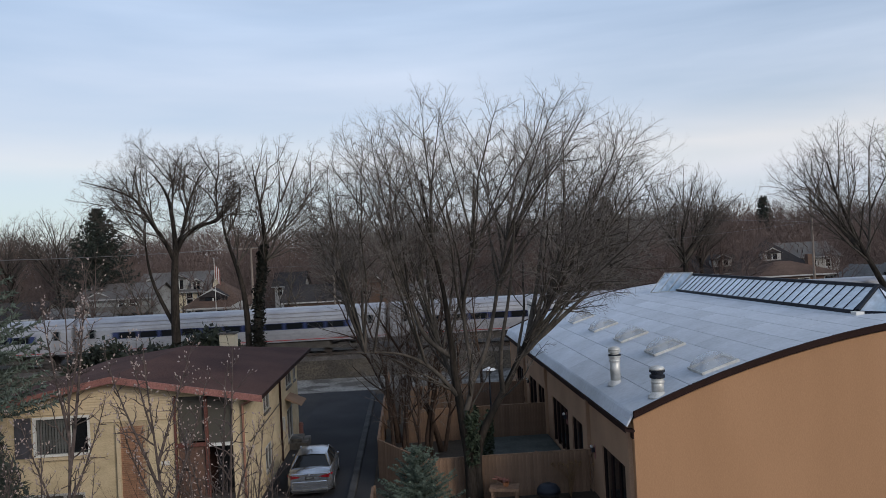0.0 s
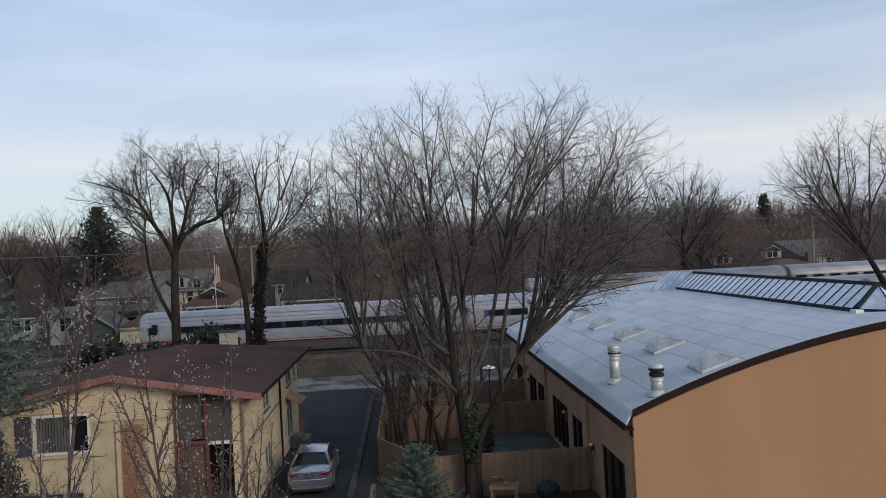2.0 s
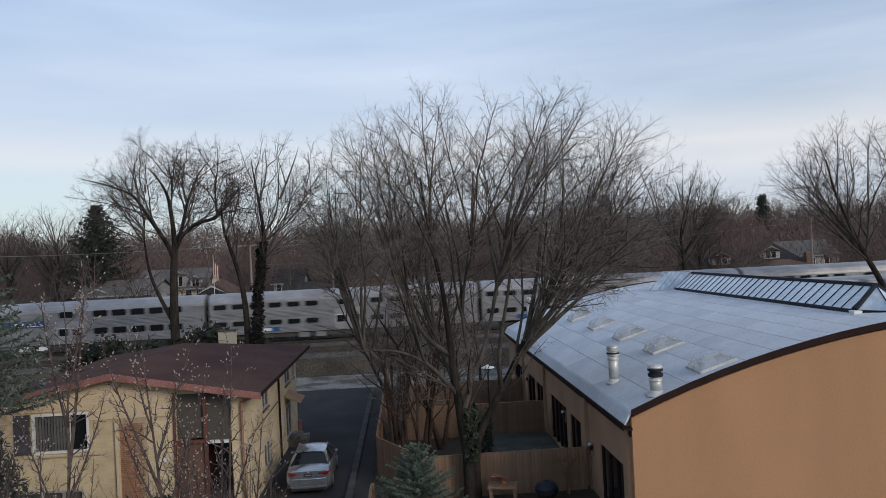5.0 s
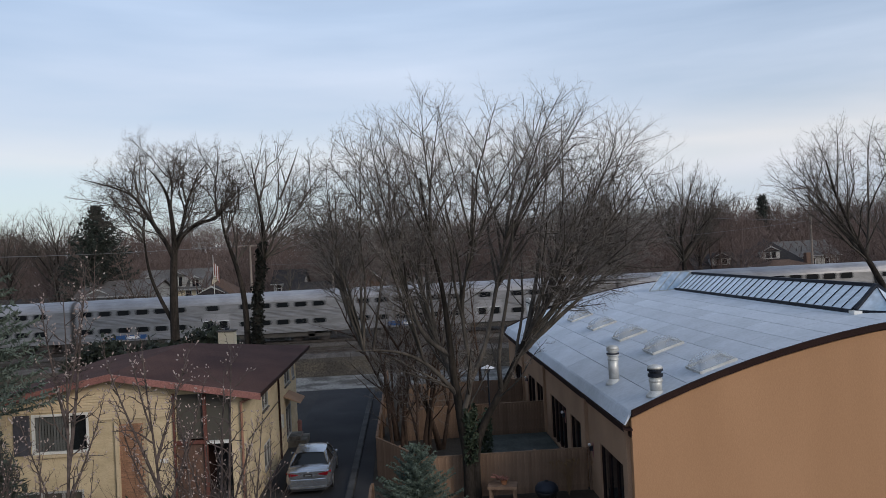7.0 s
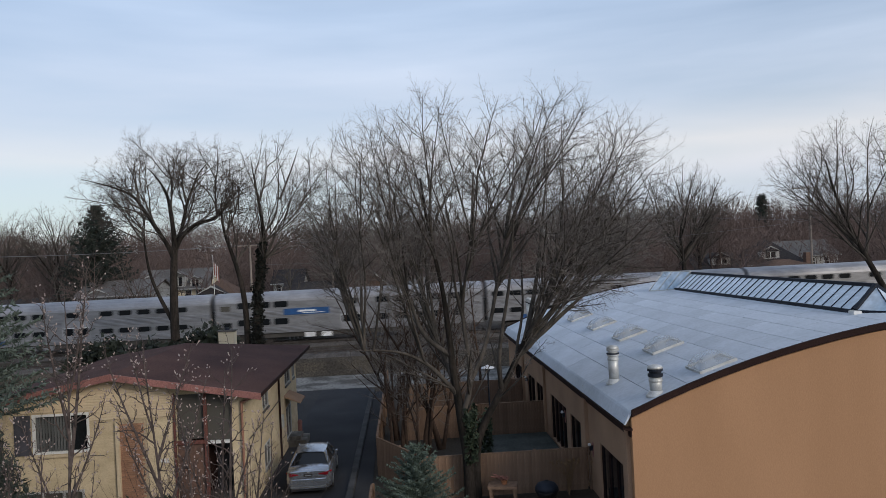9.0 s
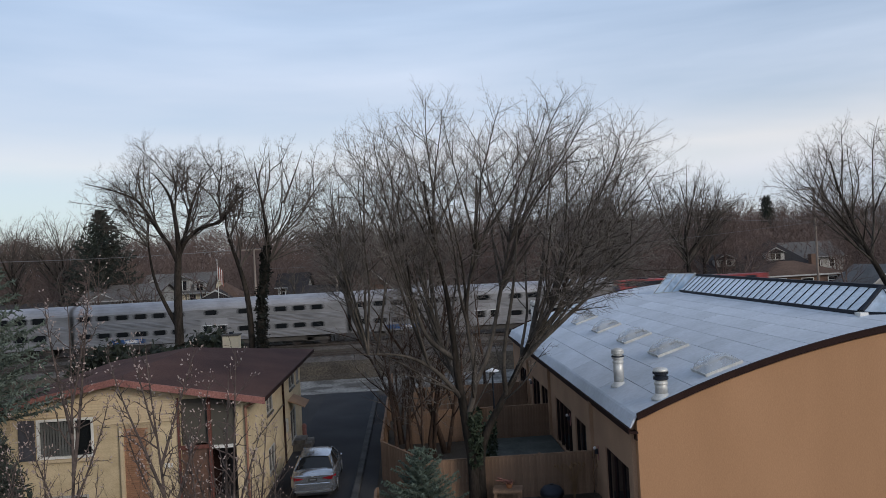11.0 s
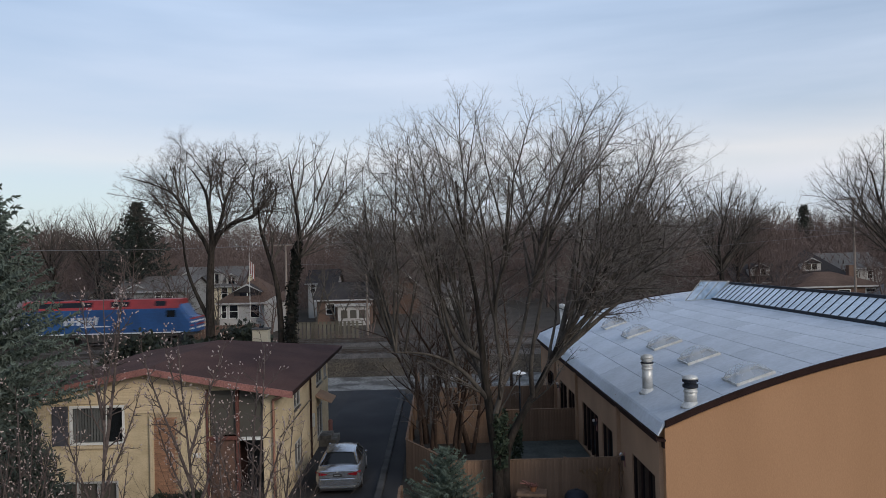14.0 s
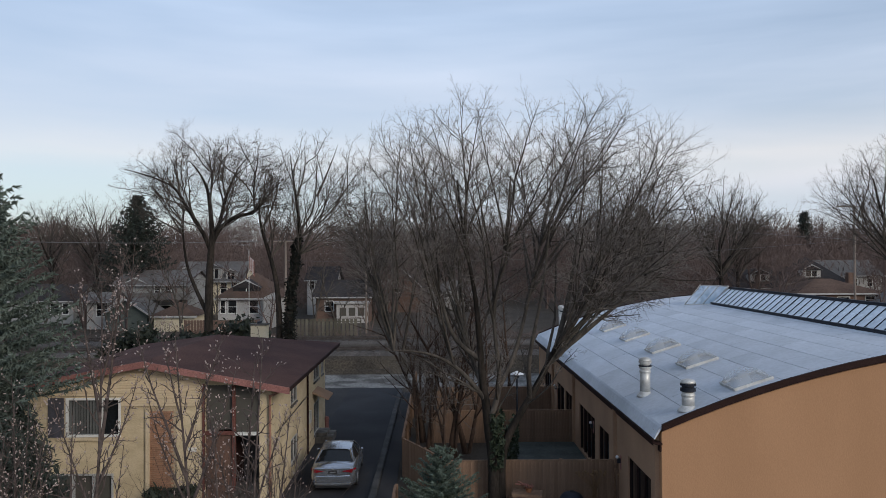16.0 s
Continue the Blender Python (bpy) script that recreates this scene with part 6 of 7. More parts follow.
courtyard_tree()
back_tree_left()
ivy_tree()
understory()
lineside_trees()
right_trees()
far_woods()
bare_shrubs()
conifer("spruce_tree", (-14.9, 24.6, 0), "tall grey-green spruce beside the house", 13.1, 3.3, 34, 9, 7, "needle", 0.2, 5, bottom=0.38, lean=0.16)
yew_shrub((-14.2, 23.4, 0), 2.7, 5.8)
conifer("blue_spruce", (0.1, 26.6, 0), "small blue spruce at the courtyard fence", 2.95, 1.75, 16, 9, 9, "bluespruce", 0.105, 6, lean=0.06)
conifer("far_spruce", (-39, 100, 1.4), "dark conifer among the far houses", 16.2, 6.2, 34, 9, 4, "farneedle", 0.5, 7)
conifer("far_spruce", (36.5, 135, 1.4), "dark conifer among the far woods", 17, 4.0, 28, 7, 3, "farneedle", 0.7, 8)
conifer("far_spruce", (92, 190, 1.4), "dark conifer among the far woods", 19, 4.5, 26, 7, 3, "farneedle", 0.9, 10)
bud_tree((-8.3, 18.3, 0), "tall budding magnolia with upright forked stems before the window", [((0, 0, 0), (0.0, 0, 1), 9.0, 0.066), ((0.0, 0, 4.6), (0.16, 0.05, 1), 4.9, 0.05), ((-0.02, 0, 5.4), (-0.22, 0, 1), 3.4, 0.042), ((0.02, 0, 6.3), (0.3, -0.1, 1), 2.4, 0.032), ((0.0, 0, 3.6), (-0.4, 0.1, 1), 3.2, 0.035), ((0.0, 0, 3.9), (0.45, 0.1, 1), 2.8, 0.035)], 3)
bud_tree((-5.68, 18.5, 0), "budding magnolia with knobbly forked branches before the brick panel", [((0, 0, 0), (-0.03, 0, 1), 7.8, 0.068), ((0.0, 0, 3.7), (0.4, 0, 1), 3.6, 0.048), ((-0.05, 0, 4.2), (-0.42, 0, 1), 3.8, 0.045), ((-0.05, 0, 5.0), (0.3, 0.1, 1), 3.0, 0.04), ((-0.05, 0, 3.2), (-0.6, 0.1, 1), 3.0, 0.035), ((0.0, 0, 5.6), (-0.3, -0.1, 1), 2.4, 0.03)], 5)
bud_tree((-4.9, 18.7, 0), "dense budding magnolia before the entrance", [((0, 0, 0), (0.03, 0, 1), 7.0, 0.06), ((0.2, 0, 0), (0.08, 0, 1), 7.6, 0.06), ((-0.3, 0, 0), (-0.06, 0, 1), 6.6, 0.055), ((0.4, 0.2, 0), (0.12, 0, 1), 5.8, 0.05), ((0.0, 0, 2.6), (0.35, 0, 1), 3.4, 0.04), ((-0.1, 0, 2.8), (-0.3, 0, 1), 3.6, 0.04)], 8)
bud_tree((-4.35, 19.2, 0), "low budding magnolia beside the entrance", [((0.3 * k - 0.5, 0.1 * (k % 2), 0), (-0.28 + 0.14 * k, 0, 1), 5.0 + 0.5 * (k % 2), 0.04) for k in range(4)], 19)
bud_tree((-8.9, 18.2, 0), "low budding magnolia with crooked stems", [((0.3 * k - 0.4, 0.1 * (k % 2), 0), (-0.3 + 0.17 * k, 0, 1), 5.2 + 0.5 * (k % 3), 0.042) for k in range(4)], 25)
bud_tree((-10.0, 18.0, 0), "low budding magnolia with many crooked stems", [((0.3 * k - 0.5, 0, 0), (0.3 - 0.14 * k, 0, 1), 5.8 + 0.5 * (k % 3), 0.042) for k in range(5)], 23)
bud_tree((-11.2, 17.7, 0), "low budding magnolia with many crooked stems", [((0.3 * k - 0.5, 0, 0), (-0.3 + 0.16 * k, 0, 1), 5.6 + 0.5 * (k % 3), 0.042) for k in range(5)], 27)
leaf_mass("hedge", [(-15.5, -10.2, 46.0, 48.2, 0, 5.0), (-20.5, -15.5, 46.0, 48.2, 0, 4.6)], "dark evergreen hedge behind the house", "hedge", 4500, 0.09, 4)
leaf_mass("front_shrub", [(-10.6, -8.9, 27.6, 28.8, 0, 1.0)], "low clipped evergreen shrub at the front wall", "hedge", 1500, 0.06, 6, "shrub")


# ---- fences ----
def board_fence(a, b, label, top=1.65, base=0.0, width=0.14, gap=0.006, material="fence", group="courtyard fences", rails=True):
    """A run of upright boards between two ground points, with posts and rails behind."""
    dx, dy = b[0] - a[0], b[1] - a[1]
    length, turn = math.hypot(dx, dy), math.degrees(math.atan2(dy, dx))
    f = thing("fence", (a[0], a[1], base), label, "fence", group, turn=turn)
    n = int(length / (width + gap))
    me = Soup().prism([(0.0, 0.03), (width, 0.03), (width, top - base - 0.03), (width * 0.85, top - base), (width * 0.15, top - base), (0.0, top - base - 0.03)], -0.012, 0.012).mesh("board", M[material])
    for i in range(n):
        piece("board", me, f, pose(i * (width + gap), 0, 0))
    k = max(1, round(length / 2.4))
    for i in range(k + 1):
        x = length * i / k
        part("post", Soup().box(x - 0.05, x + 0.05, 0.013, 0.113, 0, top - base + 0.06), M[material], f)
    if rails:
        for z in (0.35, top - base - 0.3):
            part("rail", Soup().box(0, length, 0.013, 0.053, z, z + 0.09), M[material], f)
        part("cap_rail", Soup().box(0, length, -0.03, 0.06, top - base + 0.001, top - base + 0.035), M[material], f)
    return f


board_fence((0.4, 29.65), (6.95, 29.65), "tan cedar board fence closing the courtyard")
board_fence((-1.55, 33.4), (0.38, 29.68), "tan cedar board fence at an angle by the spruce")
board_fence((-1.5, 52.5), (-1.55, 33.45), "cedar board fence along the driveway strip")
board_fence((-1.5, 26.7), (-1.5, 21.5), "pale cedar board fence beside the driveway", top=1.6)
board_fence((-0.4, 39.2), (6.95, 39.2), "cedar board fence between two patios")
board_fence((0.0, 46.2), (6.95, 46.2), "cedar board fence between the far patios")
board_fence((-15.3, 79.2), (-7.9, 79.2), "weathered open picket fence beyond the railway", top=3.15, base=1.4, width=0.3, gap=0.12, material="oldfence", group="")
board_fence((-26.5, 80.4), (-18.7, 80.4), "dark brown board fence beyond the railway", top=3.0, base=1.4, width=0.3, gap=0.02, material="brickfar", group="", rails=False)


# ---- far houses ----
def far_window(parent, x, y, z, w, h, trim="whitetrim"):
    win = part("window", Soup().box(x, x + w, y - 0.02, y - 0.005, z, z + h), M["glassdark"], parent)
    t = 0.09
    part("frame", Soup().box(x - t, x + w + t, y - 0.06, y - 0.021, z + h, z + h + t).box(x - t, x + w + t, y - 0.06, y - 0.021, z - t, z)
         .box(x - t, x, y - 0.06, y - 0.021, z, z + h).box(x + w, x + w + t, y - 0.06, y - 0.021, z, z + h).box(x, x + w, y - 0.05, y - 0.021, z + h / 2 - 0.03, z + h / 2 + 0.03), M[trim], win)


def far_house(label, x0, x1, y0, y1, eave, ridge, wall, roof, windows=(), form="gable_x", base=1.3, over=0.4, group="houses beyond the railway", name="house"):
    """form: gable_x has its ridge along x, gable_y along y (gable to the street), hip slopes on all sides."""
    h = thing(name, ((x0 + x1) / 2, (y0 + y1) / 2, base), label, "house" if name == "house" else "garage", group)
    w, d, e, r = (x1 - x0) / 2, (y1 - y0) / 2, eave - base, ridge - base
    part("wall", Soup().box(-w, w, -d, d, 0, e), M[wall], h)
    o = over
    if form == "gable_y":
        part("gable", Soup().prism([(-w, e), (w, e), (0, r - 0.15)], -d, d), M[wall], h)
        k = (r - e) / w
        for s in (-1, 1):
            part("roof_slope", Soup().prism([(0, r), (s * (w + o), e - o * k), (s * (w + o), e - o * k - 0.15), (0, r - 0.15)], -d - o, d + o), M[roof], h)
            part("bargeboard", Soup().prism([(0, r + 0.03), (s * (w + o), e - o * k + 0.03), (s * (w + o), e - o * k - 0.2), (0, r - 0.2)], -d - o - 0.08, -d - o), M["greytrim"], h)
    elif form == "gable_x":
        part("gable", Soup().prism([(-d, e), (d, e), (0, r - 0.15)], -w, w, axis="x"), M[wall], h)
        k = (r - e) / d
        for s in (-1, 1):
            part("roof_slope", Soup().prism([(0, r), (s * (d + o), e - o * k), (s * (d + o), e - o * k - 0.15), (0, r - 0.15)], -w - o, w + o, axis="x"), M[roof], h)
        part("gutter", Soup().box(-w - o, w + o, -d - o - 0.1, -d - o, e - o * k - 0.16, e - o * k), M["greytrim"], h)
    else:
        m = max(0.0, w - d)
        v = [(-w - o, -d - o, e), (w + o, -d - o, e), (w + o, d + o, e), (-w - o, d + o, e), (-m, -0.01, r), (m + 0.01, -0.01, r), (m + 0.01, 0.01, r), (-m, 0.01, r)]
        part("roof", Soup().add(v, ((0, 1, 5, 4), (1, 2, 6, 5), (2, 3, 7, 6), (3, 0, 4, 7), (4, 5, 6, 7), (3, 2, 1, 0))), M[roof], h)
        part("eave_board", Soup().box(-w - o, w + o, -d - o - 0.06, -d - o, e - 0.2, e), M["greytrim"], h)
    for x, z, ww, hh in windows:
        far_window(h, x - (x0 + x1) / 2, -d, z - base, ww, hh)
    return h


def dormer(h, x, y, z, w, ht, wall, roof):
    """A small gabled dormer on a roof, in the house's own space."""
    d = part("dormer", Soup().box(x - w / 2, x + w / 2, y, y + 1.8, z, z + ht), M[wall], h)
    part("dormer_roof", Soup().prism([(x - w / 2 - 0.2, z + ht), (x + w / 2 + 0.2, z + ht), (x, z + ht + w * 0.3)], y - 0.25, y + 2.2), M[roof], d)
    part("dormer_trim", Soup().prism([(x - w / 2 - 0.25, z + ht - 0.05), (x, z + ht + w * 0.3 + 0.05), (x + w / 2 + 0.25, z + ht - 0.05), (x, z + ht + w * 0.3 - 0.18)], y - 0.33, y - 0.26), M["greytrim"], d)
    part("dormer_window", Soup().box(x - w * 0.28, x + w * 0.28, y - 0.05, y - 0.005, z + 0.15 * ht, z + 0.9 * ht), M["glassdark"], d)
    part("dormer_mullion", Soup().box(x - 0.06, x + 0.06, y - 0.08, y - 0.051, z + 0.15 * ht, z + 0.9 * ht), M["whitetrim"], d)


def far_houses():
    g = far_house("two-storey pale grey house with low-pitched roof", -39.5, -30.8, 94, 104, 6.4, 8.0, "greysiding", "roofgrey", [(-34.6, 5.0, 0.7, 1.2), (-33.3, 5.0, 0.7, 1.2), (-36.5, 2.4, 1.0, 1.3), (-34, 2.2, 1.4, 1.5), (-32.3, 2.2, 0.8, 1.5)])
    part("porch_roof", Soup().prism([(-5.6, 3.4), (-5.0, 4.0), (4.6, 4.0), (5.2, 3.4), (5.2, 3.2), (-5.6, 3.2)], -6.8, -5.0), M["roofgrey"], g)
    dormer(g, -1.9, -4.6, 4.1, 2.6, 1.0, "whitewall", "roofgrey")
    far_house("small white outbuilding with one window", -40.6, -37.3, 88, 92, 4.75, 5.6, "whitewall", "roofgrey", [(-39.0, 2.9, 1.2, 1.5)], "gable_x")
    far_house("green-grey gabled garage beyond the railway", -37.1, -32.5, 86, 91, 3.5, 5.05, "greengrey", "roofgrey", (), "gable_y", name="garage")
    c = far_house("cream garage with brown hipped roof", -31.4, -26.9, 85, 89.5, 3.15, 4.5, "creamwall", "roofbrown", (), "hip", name="garage")
    part("garage_door", Soup().box(-1.9, 1.9, -2.3, -2.255, 0.05, 1.7), M["creamwall"], c, "pale panelled garage door")
    d = far_house("white bungalow with dark brown hipped roof", -25.7, -18.9, 90, 99, 4.8, 7.7, "whitewall", "roofbrown", [(-24.5, 3.05, 0.95, 1.45), (-22.0, 3.05, 0.95, 1.45), (-25.4, 3.05, 0.5, 1.45)], "hip")
    dormer(d, -0.3, -3.6, 3.5, 3.2, 1.2, "roofdark", "roofdark")
    part("porch", Soup().box(2.2, 3.3, -6.0, -4.5, 0, 3.4), M["whitewall"], d)
    part("porch_roof", Soup().prism([(1.9, 3.4), (3.6, 3.4), (3.4, 4.2)], -6.2, -4.5), M["greytrim"], d)
    e = far_house("pale house with two steep dormers", -38.0, -28.0, 110, 119, 6.4, 9.0, "creamwall", "roofgrey", [(-34.5, 4.4, 0.8, 1.5), (-31, 4.4, 0.8, 1.5), (-29.5, 4.4, 0.8, 1.5)])
    dormer(e, 1.0, -4.4, 5.0, 1.9, 1.8, "whitewall", "roofgrey"), dormer(e, 3.4, -4.4, 5.0, 1.5, 1.2, "whitewall", "roofgrey")
    dormer(e, -3.0, -4.4, 4.8, 1.8, 1.6, "creamwall", "roofgrey")
    f = far_house("low house with dark roof and white eaves", -15.2, -8.4, 96, 104, 4.75, 6.6, "brickfar", "roofdark", [(-14, 2.8, 1.0, 1.2)])
    s = part("sun_porch", Soup().box(-0.6, 3.2, -5.6, -4.0, 0, 2.5), M["whitewall"], f, "white sun porch")
    for i in range(3):
        part("porch_window", Soup().box(-0.2 + i * 1.12, 0.6 + i * 1.12, -5.64, -5.6, 1.0, 2.0), M["glassmid"], s)
    part("porch_roof", Soup().box(-0.9, 3.5, -5.9, -4.0, 2.5, 2.75), M["greytrim"], f)
    far_house("white two-storey house behind trees", -18.3, -14.4, 108, 115, 6.5, 8.2, "whitewall", "roofdark", [(-17.9, 5.1, 0.6, 1.1), (-16.9, 5.1, 0.6, 1.1), (-15.7, 5.1, 0.6, 1.1)])
    far_house("brown gabled house with white bargeboards", -9.0, -2.2, 112, 120, 5.2, 8.3, "brickfar", "roofdark", [(-6.2, 3.8, 0.9, 1.1)], "gable_y")
    far_house("white ranch house among bare trees", -1.0, 6.5, 118, 126, 4.2, 5.9, "whitewall", "roofgrey", [(0.5, 2.5, 1.0, 1.2), (3.5, 2.5, 1.4, 1.2)], "hip")
    k = far_house("pale blue-grey house beside the spruce", -56, -45.5, 96, 105, 4.4, 6.2, "greysiding", "roofdark", [(-50.5, 2.6, 1.0, 1.3), (-48.3, 2.6, 1.0, 1.3), (-46.8, 2.6, 0.7, 1.3)])
    h = far_house("dark-roofed house with white dormer and porch", 45.6, 52.6, 116, 125, 4.75, 7.4, "brickfar", "roofdark", [(46.8, 2.9, 0.9, 1.4), (48.4, 2.9, 0.9, 1.4), (50.1, 2.9, 0.9, 1.4)])
    dormer(h, 0.4, -4.0, 4.2, 2.9, 1.1, "whitewall", "roofdark")
    b = far_house("low brown brick house with white eaves", 46.9, 58.0, 99, 108, 4.55, 6.3, "brickfar", "roofbrown", [(49.0, 3.2, 1.0, 0.9), (52.2, 3.0, 1.5, 1.0), (55.8, 3.2, 1.2, 0.9)], "hip")
    part("chimney", Soup().box(3.4, 4.3, -0.4, 0.4, 3.6, 5.8), M["brickfar"], b)
    n = far_house("dark blue-roofed house with white dormer", 56.5, 66, 122, 131, 5.0, 9.2, "whitewall", "roofdark", [(58, 3.2, 1.0, 1.2)], "hip")
    dormer(n, -1.0, -4.2, 4.6, 3.0, 1.2, "whitewall", "roofdark")
    far_house("grey gabled house with white trim", 56.4, 61.6, 90, 98, 3.7, 5.6, "greysiding", "roofgrey", [(58.5, 2.2, 0.9, 1.1)], "gable_y")
    far_house("white house among bare street trees", 66, 75, 128, 137, 6.2, 8.6, "whitewall", "roofgrey", [(67.5, 4.2, 0.8, 1.3), (70, 4.2, 0.8, 1.3), (72.5, 4.2, 0.8, 1.3)])


far_houses()


# ---- poles and wires ----
def utility_pole(x, y, top, arm=(-1.9, 1.0), label="weathered wooden utility pole with crossarm", base=1.3):
    p = thing("utility_pole", (x, y, base), label, "utility pole", "poles along the railway")
    h = top - base
    part("pole", Soup().tube((0, 0, -0.3), (0, 0, h), 0.14, 0.09, n=10), M["polewood"], p)
    part("crossarm", Soup().box(arm[0], arm[1], -0.06, 0.06, h - 0.25, h - 0.12), M["polewood"], p)
    for i in range(4):
        xx = arm[0] + (arm[1] - arm[0]) * (0.05 + 0.3 * i)
        part("insulator", Soup().lathe([(0.03, 0), (0.07, 0.05), (0.05, 0.16)], 8, (xx, 0, h - 0.12)), M["kerb"], p)
    part("brace", Soup().tube((arm[0] * 0.5, -0.07, h - 0.25), (0, -0.12, h - 0.9), 0.02, n=4), M["darkmetal"], p)
    return p


utility_pole(43.98, 80, 14.8)
utility_pole(-15.8, 80, 11.4, (-1.5, 0.9))
utility_pole(-7.6, 82, 8.1, (-0.5, 0.5), "short wooden utility pole")
utility_pole(-52, 80, 12.0, (-1.2, 1.2))
utility_pole(90, 82, 14.0, (-1.2, 1.2))


def power_line(a, b, sag, r=0.018):
    pts = [np.array(a) * (1 - u) + np.array(b) * u - np.array((0, 0, sag * 4 * u * (1 - u))) for u in (i / 16 for i in range(17))]
    ob = new("power_line", tubes_mesh("power_line", [(pts, [r] * 17)], M["wire"], 4))
    tagged(ob, "thin grey overhead wire between poles", "wire", "overhead wires")


for dx, dz in ((-1.6, 0.05), (0.8, 0.05)):
    power_line((-16.0 + dx * 0.7, 80, 11.25 + dz), (43.98 + dx, 80, 14.55 + dz), 0.9, 0.013)
    power_line((-52 + dx * 0.6, 80, 11.65 + dz), (-16.0 + dx * 0.7, 80, 11.25 + dz), 0.35)
    power_line((43.98 + dx, 80, 14.55 + dz), (90 + dx * 0.6, 82, 13.95 + dz * 0.6), 0.7, 0.013)
power_line((-15.8, 80, 9.2), (43.98, 80, 11.1), 0.8, 0.013)
power_line((20.0, 100, 14.6), (43.9, 80, 11.15), 0.3, 0.016)


# ---- yard things ----
def yard_things():
    lp = thing("lamp_post", (3.95, 38, 0), "dark yard lamp post with a white disc shade", "lamp")
    part("post", Soup().tube((0, 0, 0), (0, 0, 3.55), 0.045, n=10), M["darkmetal"], lp)
    part("lantern", Soup().lathe([(0.06, 3.5), (0.13, 3.54), (0.1, 3.7)], 12), M["darkmetal"], lp)
    part("shade", Soup().lathe([(0.34, 3.7), (0.3, 3.74), (0.1, 3.82), (0.03, 3.86)], 18), M["lampglass"], lp, "white disc shade")
    for y, z in ((29.3, 1.83), (34.35, 2.05), (44.8, 1.96)):
        w = thing("wall_lamp", (6.86, y, z), "small white globe wall lamp on the side wall", "lamp", "wall lamps by the patio doors")
        part("bracket", Soup().box(0.0, 0.14, -0.04, 0.04, -0.2, -0.02), M["darkmetal"], w)
        part("globe", Soup().lathe([(0.03, -0.03), (0.06, 0.0), (0.065, 0.04), (0.03, 0.09)], 12), M["lampglass"], w)
        part("backplate", Soup().box(0.125, 0.14, -0.09, 0.09, -0.45, 0.1), M["redwood"], w)
    g = thing("kettle_grill", (4.95, 28.4, -0.32), "round black covered kettle grill on legs", "grill")
    part("bowl", Soup().lathe([(0.12, 0.5), (0.34, 0.6), (0.44, 0.78), (0.44, 0.82)], 20), M["black"], g, smooth=True)
    part("lid", Soup().lathe([(0.45, 0.821), (0.43, 0.95), (0.32, 1.08), (0.12, 1.15)], 20), M["darkmetal"], g, smooth=True)
    part("lid_handle", Soup().box(-0.07, 0.07, -0.02, 0.02, 1.15, 1.2), M["black"], g)
    for i in range(3):
        a = i * 2.094 + 0.4
        part("leg", Soup().tube((0.18 * math.cos(a), 0.18 * math.sin(a), 0.56), (0.36 * math.cos(a), 0.36 * math.sin(a), 0.0), 0.02, n=6), M["galv"], g)
    b = thing("planter_box", (3.35, 28.75, 0), "wooden planter table with a terracotta pot", "planter", turn=-12)
    part("tabletop", Soup().box(-0.55, 0.55, -0.35, 0.35, 0.62, 0.72), M["fence"], b)
    for sx in (-0.45, 0.45):
        for sy in (-0.26, 0.26):
            part("leg", Soup().box(sx - 0.05, sx + 0.05, sy - 0.05, sy + 0.05, 0, 0.62), M["fence"], b)
    pt = thing("flower_pot", (3.4, 28.75, 0.72), "terracotta pot with dried flowers on the planter table", "pot")
    part("pot", Soup().lathe([(0.09, 0), (0.13, 0.14), (0.14, 0.15)], 14), M["terracotta"], pt)
    rng = random.Random(2)
    part("dried_bouquet", tubes_mesh("dried", [([(0, 0, 0.1), (rng.gauss(0, 0.08), rng.gauss(0, 0.08), 0.24), (rng.gauss(0, 0.22), rng.gauss(0, 0.15), 0.3)], [0.012, 0.02, 0.03]) for _ in range(14)], M["flagred"], 4), M["flagred"], pt)
    dp = thing("dried_plant", (5.95, 29.15, 0), "brown dried hydrangea stalks by the fence", "plant")
    st = [([(0, 0, 0), (rng.gauss(0, 0.1), rng.gauss(0, 0.06), 0.7), (rng.gauss(0, 0.3), rng.gauss(0, 0.1), 1.15 + 0.2 * rng.random())], [0.012, 0.01, 0.006]) for _ in range(22)]
    part("stalk_bunch", tubes_mesh("stalk_bunch", st, M["drygrass"], 4), M["drygrass"], dp)
    part("plume", tubes_mesh("heads", [([p[-1], tuple(c + d for c, d in zip(p[-1], (0, 0, 0.06))), tuple(c + d for c, d in zip(p[-1], (0, 0, 0.12)))], [0.02, 0.06, 0.01]) for p, _ in st], M["drygrass"], 5), M["drygrass"], dp)["kind"] = "stuff"
    solid("patio_deck", Soup().box(2.6, 6.9, 33.2, 38.9, -0.05, 0.12), M["deck"], "dull grey-green painted patio deck", kind="structure")
    solid("patio_slab", Soup().box(0.5, 6.9, 29.8, 33.1, -0.05, 0.05), M["kerb"], "concrete patio slab", kind="structure")
    leaf_mass("ivy_bush", [(3.0, 3.55, 33.5, 34.2, 0, 2.1), (2.0, 2.5, 28.9, 29.35, 1.5, 3.4)], "dark green ivy climbing beside the tree trunk", "greenplastic", 750, 0.05, 8, "ivy")
    f = thing("flag_pole", (-21.1, 86, 1.3), "slim pole with a limp striped flag", "flag")
    part("pole", Soup().tube((0, 0, 0), (0, 0, 9.2), 0.05, 0.03, n=8), M["galv"], f)
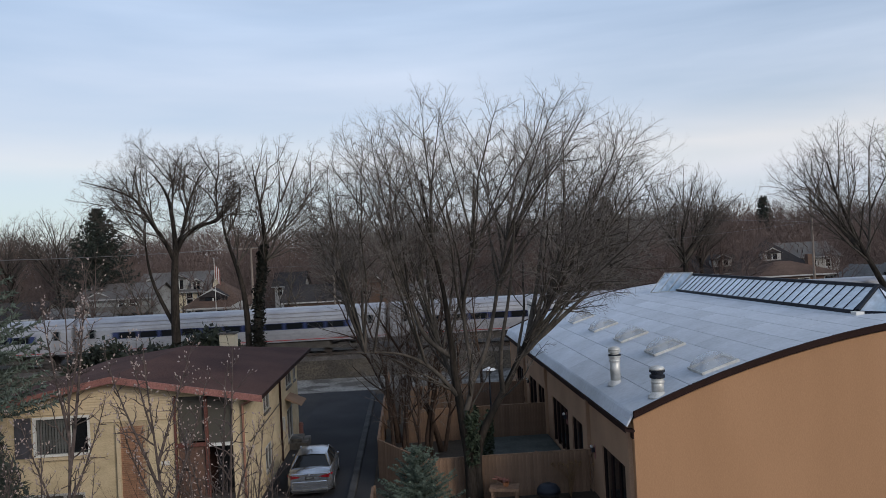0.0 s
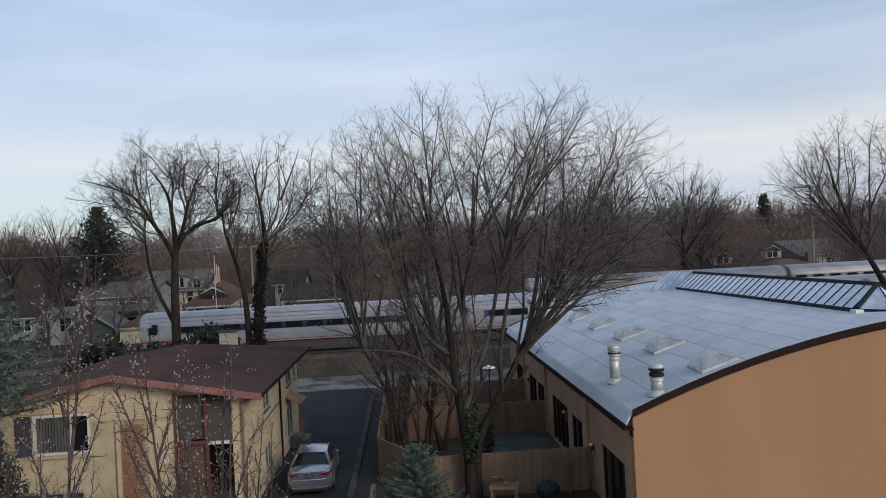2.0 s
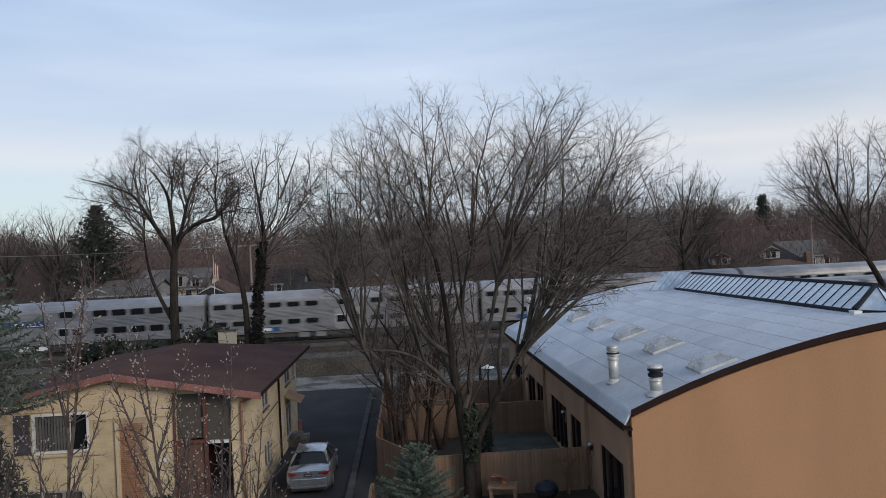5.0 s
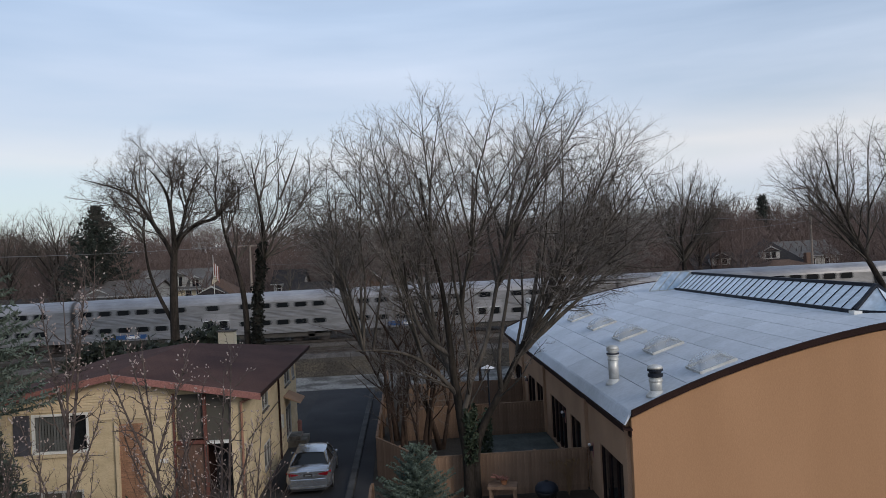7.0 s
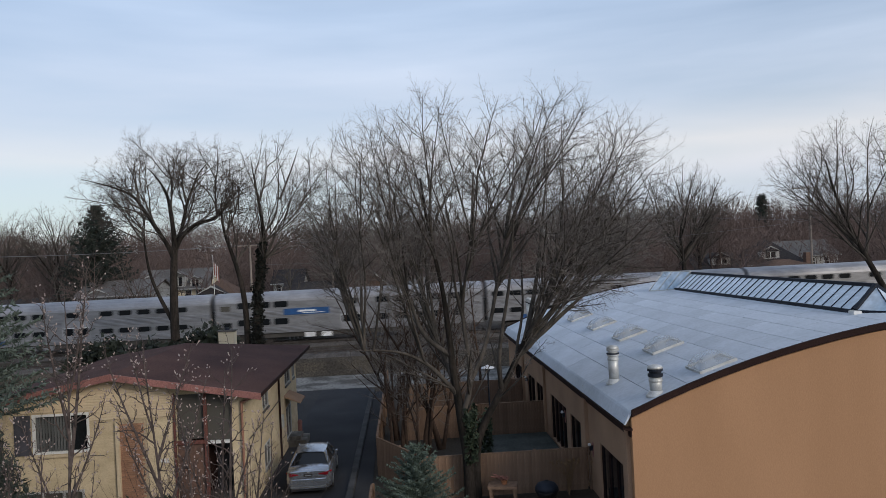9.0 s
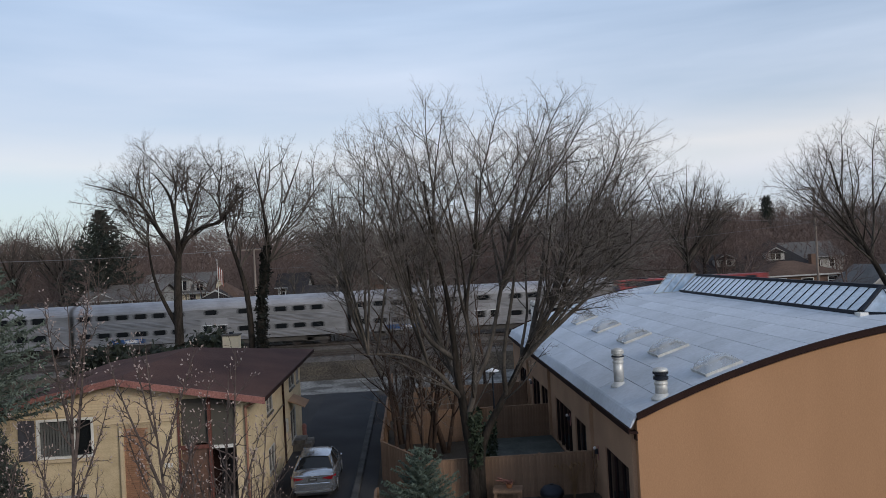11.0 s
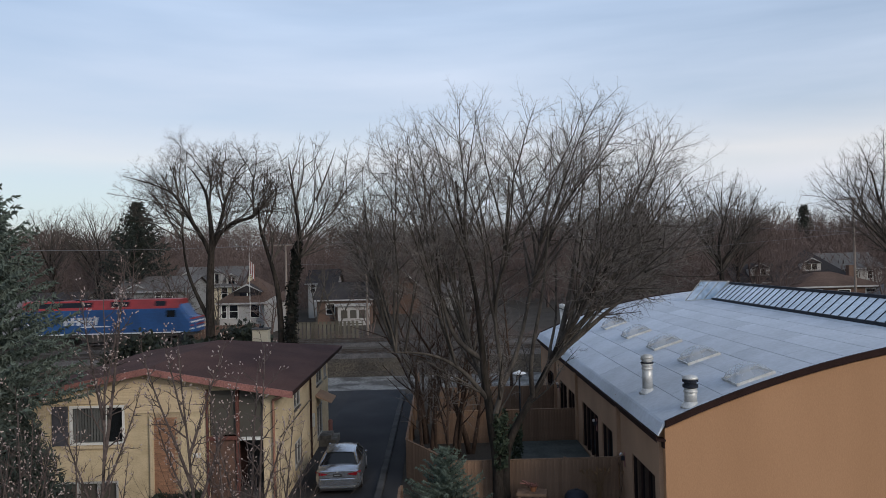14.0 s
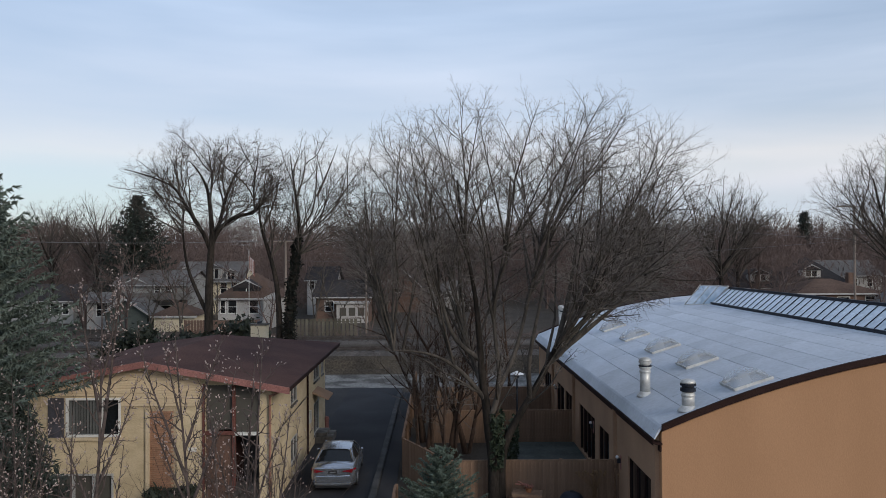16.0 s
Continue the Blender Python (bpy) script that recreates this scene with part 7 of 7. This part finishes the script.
    for i in range(5):
        x = 0.06 + 0.11 * i
        part("stripe", Soup().prism([(x, 7.0 - 0.2 * i), (x + 0.11, 6.9 - 0.2 * i), (x + 0.11, 8.3 - 0.12 * i), (x, 8.4 - 0.12 * i)], -0.03 + 0.05 * (i % 2), 0.0 + 0.05 * (i % 2)), M["flagred"] if i % 2 == 0 else M["white"], f)
    bn = thing("red_bollard", (-6.0, 41.6, 0), "small red hydrant-like post beside the house wall", "bollard")
    part("post", Soup().lathe([(0.14, 0), (0.12, 0.1), (0.11, 0.75), (0.14, 0.78), (0.1, 0.9), (0.02, 0.95)], 12), M["redwood"], bn)


yard_things()


# ---- small pieces: bricks of the panel, sheets of the roof ----
def brick_pieces():
    full = Soup().box(0.004, 0.196, -0.012, 0.03, 0.004, 0.066).mesh("brick", M["redbrick"])
    half = Soup().box(0.004, 0.096, -0.012, 0.03, 0.004, 0.066).mesh("brick_half", M["redbrick"])
    x0, x1 = -10.93, -9.97
    for row in range(50):
        x = x0
        if row % 2:
            piece("brick", half, brick_panel, pose(x, HY0 + 0.005, row * 0.075))
            x += 0.1
        while x + 0.19 < x1:
            piece("brick", full, brick_panel, pose(x, HY0 + 0.005, row * 0.075))
            x += 0.2


def roof_sheets():
    """Membrane sheets laid along the building in staggered courses."""
    width, run = 0.98, (BY1 - BY0 - 0.2) / 6
    x = BX - 0.02
    course = 0
    while x < 2 * AX - BX - 0.3:
        xs = [x + 0.012 + (width - 0.024) * i / 4 for i in range(5)]
        made = {}
        for length in (run, run / 2):
            prof = [(a, arc(a) + 0.002) for a in xs] + [(a, arc(a) - 0.03) for a in reversed(xs)]
            made[length] = Soup().prism(prof, 0.01, length - 0.01).mesh("roof_sheet", M["membrane"])
        y = BY0 + 0.1
        lengths = [run] * 6 if course % 2 == 0 else [run / 2] + [run] * 5 + [run / 2]
        for ln in lengths:
            piece("roof_sheet", made[ln], barrel_roof, pose(0, y, 0))
            y += ln
        x += width
        course += 1


brick_pieces()
roof_sheets()


# ---- what moves ----
def motions():
    """The two trains: the double-deck one runs to the left, the silver one to the right."""
    times = [i * 0.5 for i in range(33)]
    unit_length = 25.88
    for i, car in enumerate(GALLERY):
        walk(car, [(t, pose(48.56 - 18.29 * t - 0.0699 * t * t + (i + 0.5) * unit_length, TRACKS[1], TRACK_Z)) for t in times])
    walk(LOCO, [(t, pose(48.56 - 18.29 * t - 0.0699 * t * t + 7 * unit_length + 8.6, TRACKS[1], TRACK_Z)) for t in times])
    for i, car in enumerate(COACHES):
        walk(car, [(t, pose(-53.43 + 15.49 * t + (i + 0.5) * unit_length, TRACKS[0], TRACK_Z)) for t in times])


motions()
